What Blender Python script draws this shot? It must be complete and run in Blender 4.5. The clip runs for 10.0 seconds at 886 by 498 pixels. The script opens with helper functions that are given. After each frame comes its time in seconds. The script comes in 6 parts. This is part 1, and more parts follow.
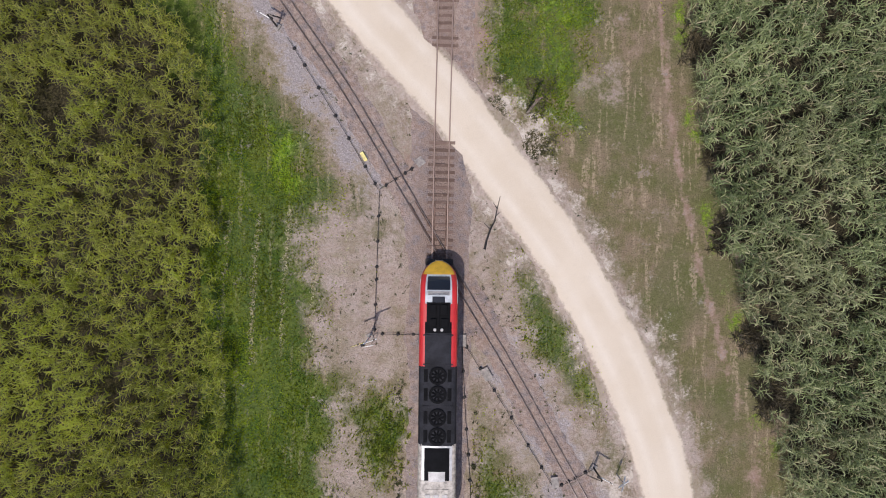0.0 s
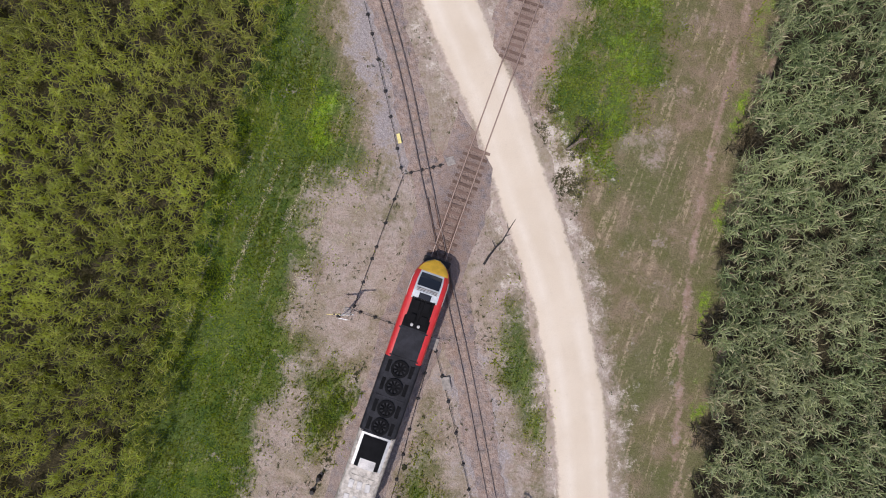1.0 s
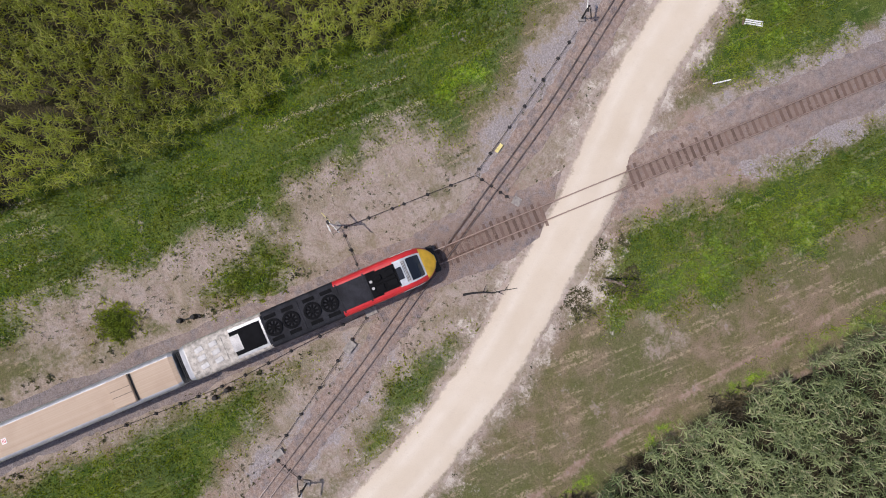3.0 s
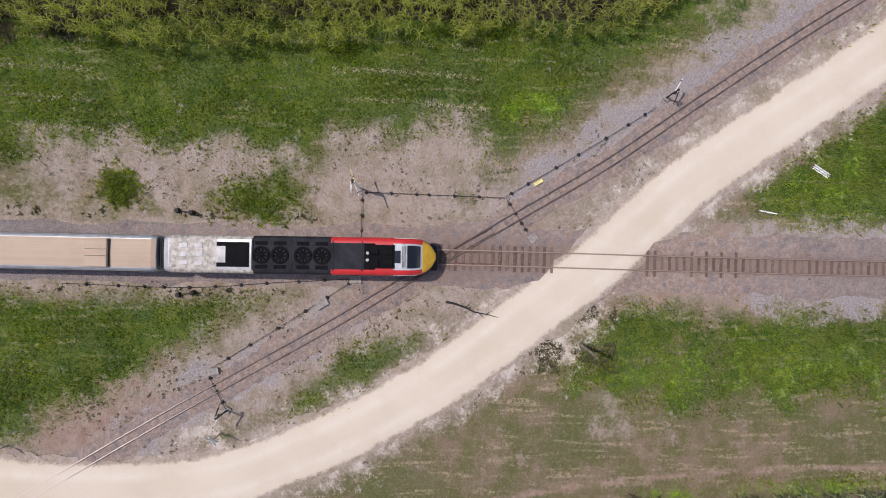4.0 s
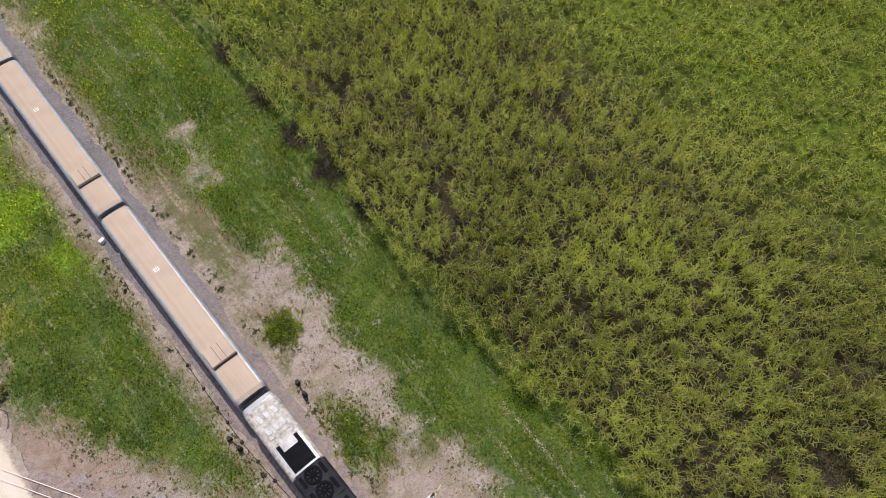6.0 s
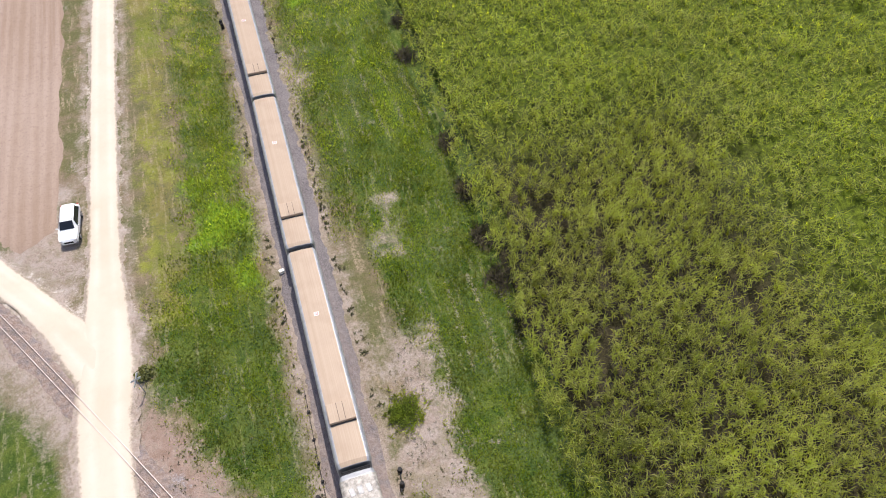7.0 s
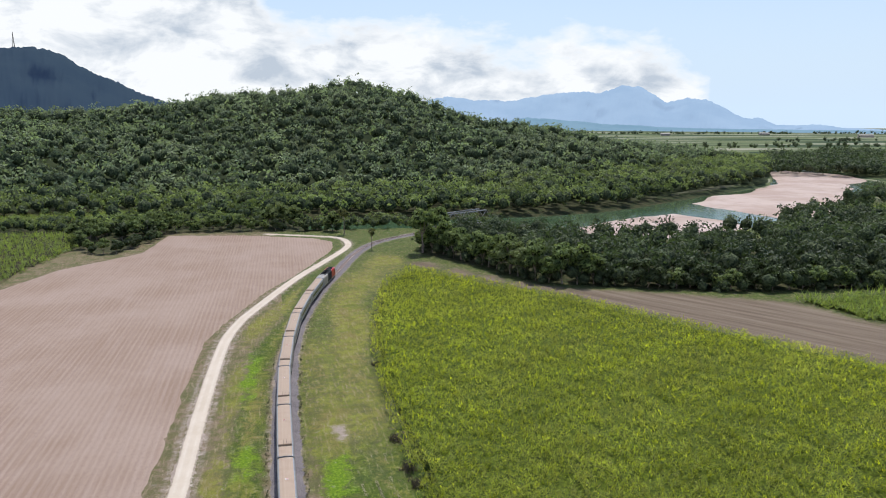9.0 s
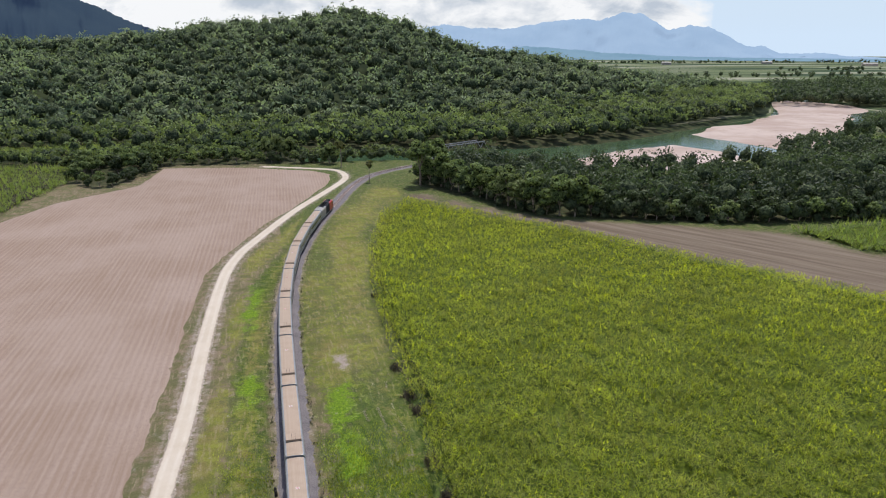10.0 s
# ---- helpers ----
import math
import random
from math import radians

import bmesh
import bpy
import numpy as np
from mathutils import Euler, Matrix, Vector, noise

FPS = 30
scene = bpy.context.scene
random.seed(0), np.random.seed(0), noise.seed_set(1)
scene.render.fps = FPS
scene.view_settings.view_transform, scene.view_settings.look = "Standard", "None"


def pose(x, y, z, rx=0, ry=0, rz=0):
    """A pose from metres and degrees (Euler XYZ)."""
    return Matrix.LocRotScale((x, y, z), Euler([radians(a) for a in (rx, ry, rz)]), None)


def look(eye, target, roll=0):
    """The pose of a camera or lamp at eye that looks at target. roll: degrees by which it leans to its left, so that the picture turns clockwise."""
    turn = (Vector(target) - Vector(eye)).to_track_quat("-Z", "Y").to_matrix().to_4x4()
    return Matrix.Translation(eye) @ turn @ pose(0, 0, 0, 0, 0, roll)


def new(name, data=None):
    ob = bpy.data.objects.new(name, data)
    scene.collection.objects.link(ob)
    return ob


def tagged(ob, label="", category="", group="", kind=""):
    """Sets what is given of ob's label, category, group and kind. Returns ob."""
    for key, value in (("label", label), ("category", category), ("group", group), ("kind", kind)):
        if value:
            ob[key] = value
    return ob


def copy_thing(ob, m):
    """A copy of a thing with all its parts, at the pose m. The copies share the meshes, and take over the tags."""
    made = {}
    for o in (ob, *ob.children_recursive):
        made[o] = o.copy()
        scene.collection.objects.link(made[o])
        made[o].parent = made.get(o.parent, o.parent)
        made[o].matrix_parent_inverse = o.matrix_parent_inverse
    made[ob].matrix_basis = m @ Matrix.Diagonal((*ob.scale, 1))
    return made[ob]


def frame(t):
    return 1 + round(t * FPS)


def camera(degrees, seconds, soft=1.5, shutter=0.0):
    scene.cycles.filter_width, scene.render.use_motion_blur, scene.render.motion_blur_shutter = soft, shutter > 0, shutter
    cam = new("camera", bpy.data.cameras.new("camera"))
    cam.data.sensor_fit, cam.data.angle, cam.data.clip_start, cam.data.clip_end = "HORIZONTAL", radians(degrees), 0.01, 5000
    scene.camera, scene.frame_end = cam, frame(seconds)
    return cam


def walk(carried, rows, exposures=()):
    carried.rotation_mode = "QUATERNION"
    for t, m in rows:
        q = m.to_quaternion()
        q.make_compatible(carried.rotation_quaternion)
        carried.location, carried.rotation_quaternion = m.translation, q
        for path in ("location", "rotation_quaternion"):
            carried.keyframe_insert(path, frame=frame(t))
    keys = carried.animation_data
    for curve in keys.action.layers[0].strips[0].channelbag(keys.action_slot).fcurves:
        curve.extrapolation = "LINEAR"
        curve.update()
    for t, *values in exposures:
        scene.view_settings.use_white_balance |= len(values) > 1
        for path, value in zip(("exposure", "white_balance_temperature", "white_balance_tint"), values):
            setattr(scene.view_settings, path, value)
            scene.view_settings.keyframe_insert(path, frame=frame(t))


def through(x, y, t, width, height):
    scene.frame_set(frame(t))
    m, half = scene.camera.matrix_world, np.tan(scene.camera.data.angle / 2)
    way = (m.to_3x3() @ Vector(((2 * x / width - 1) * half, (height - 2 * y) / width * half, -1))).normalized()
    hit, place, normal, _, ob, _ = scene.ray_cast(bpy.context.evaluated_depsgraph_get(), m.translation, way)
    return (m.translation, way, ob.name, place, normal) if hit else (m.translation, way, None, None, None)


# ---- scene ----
cam = camera(63.3, 10.0, soft=1.05)
PATH = [
    (0, pose(-0.294, 1.083, 55.245, -1.10, -0.16, -0.01)),
    (0.5, pose(-0.433, 0.835, 55.293, -0.85, -0.17, 6.59)),
    (1, pose(-0.575, 0.609, 55.363, -0.56, -0.10, 18.52)),
    (1.5, pose(-0.676, 0.444, 55.426, -0.33, -0.07, 30.38)),
    (2, pose(-0.743, 0.323, 55.467, -0.19, -0.03, 42.35)),
    (2.5, pose(-0.794, 0.207, 55.495, -0.10, -0.02, 54.36)),
    (2.7, pose(-0.819, 0.149, 55.503, -0.07, -0.00, 59.10)),
    (3.8, pose(-1.005, -0.226, 55.676, -0.02, 0.00, 85.42)),
    (4, pose(-1.065, -0.248, 55.685, -0.03, -0.00, 90.20)),
    (4.5, pose(-1.252, -0.324, 55.634, 0.79, 0.02, 102.26)),
    (5, pose(-1.309, -0.301, 55.519, 11.10, 0.17, 114.52)),
    (5.5, pose(-1.101, -0.275, 55.559, 23.97, 0.35, 126.57)),
    (5.7, pose(-1.004, -0.332, 55.560, 26.34, 0.30, 131.31)),
    (6.8, pose(-0.625, -1.058, 55.383, 32.39, -0.22, 156.63)),
    (7, pose(-0.583, -1.072, 55.376, 36.79, -0.23, 161.33)),
    (7.5, pose(-0.555, -0.795, 55.367, 50.48, -0.26, 165.83)),
    (8, pose(-0.504, -0.368, 55.339, 64.45, -0.13, 165.94)),
    (8.5, pose(-0.470, 0.229, 55.215, 77.26, -0.11, 166.01)),
    (9, pose(-0.369, 0.742, 55.080, 79.69, -0.26, 166.08)),
    (9.5, pose(-0.147, 0.961, 55.046, 75.49, -0.17, 165.90)),
    (10, pose(0.009, 0.932, 55.107, 74.30, -0.16, 165.82)),
]
walk(cam, PATH, [(0.0, -0.08, 6500, 14), (4.0, -0.12, 6500, 14.3), (5.0, -0.25, 6500, 14.5), (5.7, 0.0, 6550, 12.5), (7.0, 0.40, 6650, 11), (8.0, 0.27, 6500, 10), (8.5, 0.27, 6350, 9.5), (9.0, -0.02, 6250, 9), (9.5, -0.26, 6250, 9.2), (10.0, -0.1, 6350, 9.8)])

# ---- light ----
SUN_AZ, SUN_EL = radians(-111), radians(66)   # direction towards the sun, from +x
sun_way = Vector((math.cos(SUN_AZ) * math.cos(SUN_EL), math.sin(SUN_AZ) * math.cos(SUN_EL), math.sin(SUN_EL)))
sun = new("sun", bpy.data.lights.new("sun", "SUN"))
sun.data.energy, sun.data.angle, sun.data.color = 3.6, radians(0.55), (1.0, 0.955, 0.89)
sun.matrix_basis = look(sun_way * 100, (0, 0, 0))

world = bpy.data.worlds.new("world")
scene.world = world
world.use_nodes = True
wt = world.node_tree
wt.nodes.clear()


def wnode(kind, **sets):
    n = wt.nodes.new(kind)
    for k, v in sets.items():
        n.inputs[k].default_value = v
    return n


def wmath(op, a, b=0.0, c=0.0, clamp=False):
    n = wt.nodes.new("ShaderNodeMath")
    n.operation, n.use_clamp = op, clamp
    for i, v in enumerate((a, b, c)):
        if isinstance(v, (int, float)):
            n.inputs[i].default_value = v
        else:
            wt.links.new(v, n.inputs[i])
    return n.outputs[0]


def wmix(fac, a, b):
    n = wt.nodes.new("ShaderNodeMix")
    n.data_type = "RGBA"
    for i, v in ((0, fac), (6, a), (7, b)):
        if isinstance(v, (int, float, tuple)):
            n.inputs[i].default_value = (*v, 1) if isinstance(v, tuple) else v
        else:
            wt.links.new(v, n.inputs[i])
    return n.outputs[2]


sky = wt.nodes.new("ShaderNodeTexSky")
sky.sky_type, sky.sun_disc = "NISHITA", False
sky.sun_elevation, sky.sun_rotation = SUN_EL, math.pi / 2 - SUN_AZ
sky.air_density, sky.dust_density, sky.altitude = 1.0, 1.6, 50
way = wt.nodes.new("ShaderNodeTexCoord")
parts = wt.nodes.new("ShaderNodeSeparateXYZ")
wt.links.new(way.outputs["Generated"], parts.inputs[0])
up = parts.outputs[2]
# cumulus: fractal noise on the sky's directions, stretched along the horizon
spread = wt.nodes.new("ShaderNodeMapping")
spread.inputs["Scale"].default_value = (1.0, 1.0, 2.2)
spread.inputs["Location"].default_value = (0.35, 0.1, 0.0)
wt.links.new(way.outputs["Generated"], spread.inputs["Vector"])
puff = wnode("ShaderNodeTexNoise", Scale=15.0, Detail=9.0, Roughness=0.56, Distortion=0.15)
wt.links.new(spread.outputs[0], puff.inputs["Vector"])
big = wnode("ShaderNodeTexNoise", Scale=2.1, Detail=2.0)
wt.links.new(spread.outputs[0], big.inputs["Vector"])
# the cloud bank over the southern hills: its top, in degrees, by bearing
bearing = wmath("DEGREES", wmath("ARCTAN2", wmath("MULTIPLY", parts.outputs[0], -1.0), wmath("MULTIPLY", parts.outputs[1], -1.0)))
rise = wmath("DEGREES", wmath("ARCSINE", up))
bank_top = wt.nodes.new("ShaderNodeFloatCurve")
pts = [(-40, 20), (-3, 16), (0, 10), (2.6, 7.0), (5.5, 6.4), (9.4, 7.6), (12.8, 7.3), (15.5, 6.8), (19.8, 5.5), (23.6, 6.4), (27.7, 6.2), (30, 5.6), (32.2, 3.8), (33.6, 2.2), (35.5, -2.5), (60, -4)]
curve = bank_top.mapping.curves[0]
curve.points[0].location, curve.points[1].location = (0.0, 0.8), (1.0, 0.2)
for b_deg, top_deg in pts:
    curve.points.new((b_deg + 60) / 120, 0.3 + top_deg / 40)
bank_top.mapping.update()
wt.links.new(wmath("DIVIDE", wmath("ADD", bearing, 60.0), 120.0, clamp=True), bank_top.inputs["Value"])
bank_deg = wmath("MULTIPLY", wmath("SUBTRACT", bank_top.outputs[0], 0.3), 40.0)
bank = wmath("MULTIPLY_ADD", wmath("SUBTRACT", puff.outputs[0], 0.5), 4.2, wmath("MULTIPLY", wmath("SUBTRACT", bank_deg, rise), 0.55))
# scattered cumulus over the rest of the sky
loose = wmath("MULTIPLY", wmath("SUBTRACT", wmath("ADD", wmath("MULTIPLY", big.outputs[0], 1.0), wmath("MULTIPLY", puff.outputs[0], 0.8)), 1.02), 9.0)
high = wmath("MULTIPLY", wmath("SUBTRACT", up, 0.17), 12.0, clamp=True)
mask = wmath("MAXIMUM", wmath("MULTIPLY_ADD", bank, 0.9, 0.35, clamp=True), wmath("MULTIPLY", wmath("MULTIPLY", loose, 1.0, clamp=True), high))
thick = wmath("MULTIPLY", wmath("SUBTRACT", bank, 0.25), 0.9, clamp=True)
billow = wnode("ShaderNodeTexNoise", Scale=11.0, Detail=7.0, Roughness=0.58, Distortion=0.3)
wt.links.new(spread.outputs[0], billow.inputs["Vector"])
shade = wmath("MULTIPLY", wmath("SUBTRACT", wmath("ADD", wmath("MULTIPLY", billow.outputs[0], 0.85), wmath("MULTIPLY", big.outputs[0], 0.25)), 0.535), 6.0, clamp=True)
clouds = wmix(wmath("MULTIPLY", thick, shade), (1.0, 1.0, 1.0), (0.56, 0.62, 0.70))
tone = wt.nodes.new("ShaderNodeMix")
tone.data_type, tone.blend_type = "RGBA", "MULTIPLY"
tone.inputs[0].default_value = 1.0
wt.links.new(sky.outputs[0], tone.inputs[6])
tone.inputs[7].default_value = (0.125, 0.13, 0.145, 1)
haze = wmath("MULTIPLY", wmath("SUBTRACT", 0.36, up), 2.9, clamp=True)
clear = wmix(haze, tone.outputs[2], (0.70, 0.84, 1.0))
final = wmix(mask, clear, clouds)
back = wt.nodes.new("ShaderNodeBackground")
back.inputs[1].default_value = 1.0
wt.links.new(final, back.inputs[0])
out = wt.nodes.new("ShaderNodeOutputWorld")
wt.links.new(back.outputs[0], out.inputs[0])

# ---- materials ----
class Nodes:
    """A small hand for building node materials."""

    def __init__(self, name, rough=0.8, metal=0.0, spec=0.3):
        self.m = bpy.data.materials.new(name)
        self.m.use_nodes = True
        self.t = self.m.node_tree
        self.b = self.t.nodes["Principled BSDF"]
        self.b.inputs["Roughness"].default_value = rough
        self.b.inputs["Metallic"].default_value = metal
        self.b.inputs["Specular IOR Level"].default_value = spec
        self.geo = self.t.nodes.new("ShaderNodeNewGeometry")
        self.pos = self.geo.outputs["Position"]

    def put(self, sock, v):
        if isinstance(v, (int, float)):
            sock.default_value = v
        elif isinstance(v, tuple):
            sock.default_value = (*v, 1) if len(v) == 3 and len(sock.default_value) == 4 else v
        else:
            self.t.links.new(v, sock)

    def local(self):
        return self.t.nodes.new("ShaderNodeTexCoord").outputs["Object"]

    def stretch(self, scale, vec=None, turn=0.0):
        n = self.t.nodes.new("ShaderNodeMapping")
        n.inputs["Scale"].default_value = scale
        n.inputs["Rotation"].default_value = (0, 0, turn)
        self.put(n.inputs[0], self.pos if vec is None else vec)
        return n.outputs[0]

    def noise(self, scale, detail=4.0, rough=0.55, vec=None, warp=0.0):
        n = self.t.nodes.new("ShaderNodeTexNoise")
        n.inputs["Scale"].default_value, n.inputs["Detail"].default_value = scale, detail
        n.inputs["Roughness"].default_value, n.inputs["Distortion"].default_value = rough, warp
        self.put(n.inputs["Vector"], self.pos if vec is None else vec)
        return n.outputs[0]

    def cells(self, scale, vec=None, out="Distance"):
        n = self.t.nodes.new("ShaderNodeTexVoronoi")
        n.inputs["Scale"].default_value = scale
        self.put(n.inputs["Vector"], self.pos if vec is None else vec)
        return n.outputs[out]

    def math(self, op, a, b=0.0, c=0.0, clamp=False):
        n = self.t.nodes.new("ShaderNodeMath")
        n.operation, n.use_clamp = op, clamp
        for i, v in enumerate((a, b, c)):
            self.put(n.inputs[i], v)
        return n.outputs[0]

    def ramp(self, v, lo, hi):
        n = self.t.nodes.new("ShaderNodeMapRange")
        n.interpolation_type = "SMOOTHSTEP"
        self.put(n.inputs[0], v)
        n.inputs[1].default_value, n.inputs[2].default_value = lo, hi
        return n.outputs[0]

    def mix(self, fac, a, b, mode="MIX"):
        n = self.t.nodes.new("ShaderNodeMix")
        n.data_type, n.blend_type = "RGBA", mode
        for i, v in ((0, fac), (6, a), (7, b)):
            self.put(n.inputs[i], v)
        return n.outputs[2]

    def attr(self, name):
        n = self.t.nodes.new("ShaderNodeAttribute")
        n.attribute_name = name
        return n.outputs["Fac"]

    def random(self):
        return self.t.nodes.new("ShaderNodeObjectInfo").outputs["Random"]

    def bump(self, height, strength=0.5, depth=0.05):
        n = self.t.nodes.new("ShaderNodeBump")
        n.inputs["Strength"].default_value, n.inputs["Distance"].default_value = strength, depth
        self.put(n.inputs["Height"], height)
        self.put(self.b.inputs["Normal"], n.outputs[0])

    def color(self, c):
        self.put(self.b.inputs["Base Color"], c)
        return self

    def leafy(self, c, share=0.4):
        """Light passes through thin leaves."""
        tr = self.t.nodes.new("ShaderNodeBsdfTranslucent")
        self.put(tr.inputs[0], c)
        mx = self.t.nodes.new("ShaderNodeMixShader")
        mx.inputs[0].default_value = share
        o = self.t.nodes["Material Output"]
        self.t.links.new(self.b.outputs[0], mx.inputs[1])
        self.t.links.new(tr.outputs[0], mx.inputs[2])
        self.t.links.new(mx.outputs[0], o.inputs[0])


def paint(name, c, rough=0.5, metal=0.0, wear=0.12, scale=3.0, spec=0.4):
    """Paint or metal with soft dirt at two scales."""
    n = Nodes(name, rough, metal, spec)
    v = n.local()
    a = n.math("MULTIPLY_ADD", n.noise(scale, 5, vec=v), 0.7, n.math("MULTIPLY", n.noise(scale * 9, 3, vec=v), 0.3))
    dark = tuple(x * (1 - wear * 2.2) for x in c)
    lite = tuple(min(1.0, x * (1 + wear)) for x in c)
    n.color(n.mix(n.ramp(a, 0.3, 0.7), dark, lite))
    return n.m


def gravel_tone(n, vec=None):
    """Broken stone seen from above: grey with pinkish and dark pieces."""
    c = n.mix(n.ramp(n.noise(0.55, 5), 0.35, 0.7), (0.29, 0.215, 0.172), (0.37, 0.295, 0.25))
    c = n.mix(n.ramp(n.noise(4.5, 7, 0.75), 0.35, 0.72), c, (0.42, 0.355, 0.31))
    c = n.mix(n.math("MULTIPLY", n.ramp(n.noise(1.4, 7, 0.7), 0.5, 0.66), 0.5), c, (0.20, 0.18, 0.10))
    c = n.mix(n.math("MULTIPLY", n.ramp(n.noise(0.33, 6, 0.7), 0.46, 0.62), 0.5), c, (0.215, 0.18, 0.105))
    c = n.mix(n.math("MULTIPLY", n.ramp(n.noise(2.6, 6, 0.75), 0.56, 0.66), 0.6), c, (0.15, 0.12, 0.085))
    return n.mix(n.math("MULTIPLY", n.ramp(n.noise(7.0, 6, 0.8), 0.55, 0.66), 0.6), c, (0.11, 0.088, 0.066))


# ground: masks say where grass, bare soil and road gravel lie; noise frays their edges
g = Nodes("ground_soil_and_grass", 0.95, 0, 0.1)
fray = g.math("ADD", g.math("MULTIPLY", g.noise(0.55, 7, 0.68), 1.0), g.math("MULTIPLY", g.noise(4.0, 6, 0.75), 0.75))
fray = g.math("MULTIPLY", g.math("SUBTRACT", fray, 0.875), 1.75)


def frayed(name, lo=0.28, hi=0.72, amount=1.0):
    return g.ramp(g.math("ADD", g.attr(name), g.math("MULTIPLY", fray, amount)), lo, hi)


mown = g.noise(1.0, 4, 0.6, vec=g.stretch((1.9, 0.22, 1.0), turn=radians(-5)))
fine = g.noise(13.0, 3, 0.7)
tuft = g.noise(3.4, 6, 0.72)
broad = g.noise(0.16, 5, 0.6)
dry = g.mix(g.ramp(g.noise(0.45, 7, 0.68), 0.40, 0.60), (0.23, 0.17, 0.115), (0.15, 0.135, 0.06))
dry = g.mix(g.math("MULTIPLY", g.ramp(broad, 0.42, 0.60), 0.7), dry, (0.10, 0.115, 0.038))
dry = g.mix(g.math("MULTIPLY", g.math("MULTIPLY", g.ramp(mown, 0.53, 0.64), g.ramp(tuft, 0.42, 0.58)), 0.9), dry, (0.40, 0.31, 0.21))
dry = g.mix(g.math("MULTIPLY", g.ramp(tuft, 0.50, 0.66), 0.5), dry, (0.27, 0.21, 0.15))
dry = g.mix(g.math("MULTIPLY", g.ramp(fine, 0.50, 0.62), 0.55), dry, (0.045, 0.045, 0.022))
lush = g.mix(g.ramp(g.noise(0.6, 7, 0.66), 0.40, 0.60), (0.045, 0.08, 0.013), (0.11, 0.14, 0.027))
lush = g.mix(g.math("MULTIPLY", g.ramp(broad, 0.45, 0.62), 0.6), lush, (0.075, 0.105, 0.036))
lush = g.mix(g.math("MULTIPLY", g.ramp(tuft, 0.50, 0.64), 0.7), lush, (0.14, 0.185, 0.04))
lush = g.mix(g.math("MULTIPLY", g.math("MULTIPLY", g.ramp(mown, 0.55, 0.64), g.ramp(tuft, 0.40, 0.55)), 0.75), lush, (0.26, 0.25, 0.13))
lush = g.mix(g.math("MULTIPLY", g.ramp(fine, 0.48, 0.60), 0.55), lush, (0.018, 0.034, 0.006))
# olive and straw verge grass, its yellow brightened to paint backlit blades
sunlit_meadow = g.mix(g.ramp(g.noise(0.35, 7, 0.66), 0.40, 0.60), (0.165, 0.158, 0.034), (0.24, 0.245, 0.044))
sunlit_meadow = g.mix(g.math("MULTIPLY", g.ramp(tuft, 0.50, 0.64), 0.6), sunlit_meadow, (0.29, 0.30, 0.10))
sunlit_meadow = g.mix(g.math("MULTIPLY", g.ramp(broad, 0.48, 0.60), 0.6), sunlit_meadow, (0.22, 0.165, 0.075))
sunlit_meadow = g.mix(g.math("MULTIPLY", g.math("MULTIPLY", g.ramp(mown, 0.50, 0.62), g.ramp(tuft, 0.38, 0.56)), 0.7), sunlit_meadow, (0.33, 0.27, 0.15))
sunlit_meadow = g.mix(g.math("MULTIPLY", g.ramp(g.noise(0.09, 5, 0.65), 0.5, 0.62), 0.5), sunlit_meadow, (0.10, 0.13, 0.025))
sunlit_meadow = g.mix(g.math("MULTIPLY", g.ramp(fine, 0.48, 0.60), 0.45), sunlit_meadow, (0.04, 0.05, 0.015))
vivid = g.mix(g.ramp(g.noise(2.2, 7, 0.72), 0.38, 0.62), (0.095, 0.18, 0.014), (0.225, 0.32, 0.025))
vivid = g.mix(g.math("MULTIPLY", g.ramp(fine, 0.48, 0.60), 0.6), vivid, (0.025, 0.06, 0.005))
bare = gravel_tone(g)
rust = g.mix(g.ramp(g.noise(1.3, 6, 0.6), 0.3, 0.7), (0.25, 0.165, 0.125), (0.35, 0.255, 0.205))
pale = g.mix(g.ramp(g.noise(1.1, 6, 0.6), 0.35, 0.7), (0.46, 0.385, 0.315), (0.58, 0.51, 0.44))
pale = g.mix(g.math("MULTIPLY", g.ramp(g.noise(5.0, 7, 0.8), 0.54, 0.68), 0.7), pale, (0.20, 0.165, 0.12))
apart = g.t.nodes.new("ShaderNodeSeparateXYZ")
g.put(apart.inputs[0], g.pos)
plough = g.t.nodes.new("ShaderNodeCombineXYZ")     # ploughed along the strip beside the wood
g.put(plough.inputs[0], g.math("ADD", g.math("MULTIPLY", apart.outputs[0], 0.85), g.math("MULTIPLY", apart.outputs[1], 0.52)))
g.put(plough.inputs[1], g.math("MULTIPLY", g.math("SUBTRACT", g.math("MULTIPLY", apart.outputs[1], 0.85), g.math("MULTIPLY", apart.outputs[0], 0.52)), 0.05))
soil = g.mix(g.ramp(g.noise(0.45, 6, 0.62, vec=plough.outputs[0]), 0.35, 0.68), (0.145, 0.108, 0.076), (0.225, 0.178, 0.132))
grey = g.mix(g.ramp(g.noise(8, 6, 0.75), 0.35, 0.7), (0.225, 0.192, 0.185), (0.43, 0.385, 0.375))
gc = g.mix(frayed("lush"), dry, lush)
gc = g.mix(frayed("sunlit_meadow"), gc, sunlit_meadow)
gc = g.mix(frayed("vivid"), gc, vivid)
gc = g.mix(frayed("bare", 0.15, 0.85), gc, bare)
gc = g.mix(frayed("rust", 0.3, 0.8), gc, rust)
gc = g.mix(frayed("grey", 0.2, 0.6), gc, grey)
gc = g.mix(frayed("soil"), gc, soil)
scrub = g.mix(g.ramp(g.noise(0.3, 6, 0.7), 0.4, 0.6), (0.03, 0.042, 0.016), (0.075, 0.07, 0.035))
gc = g.mix(frayed("scrub"), gc, scrub)
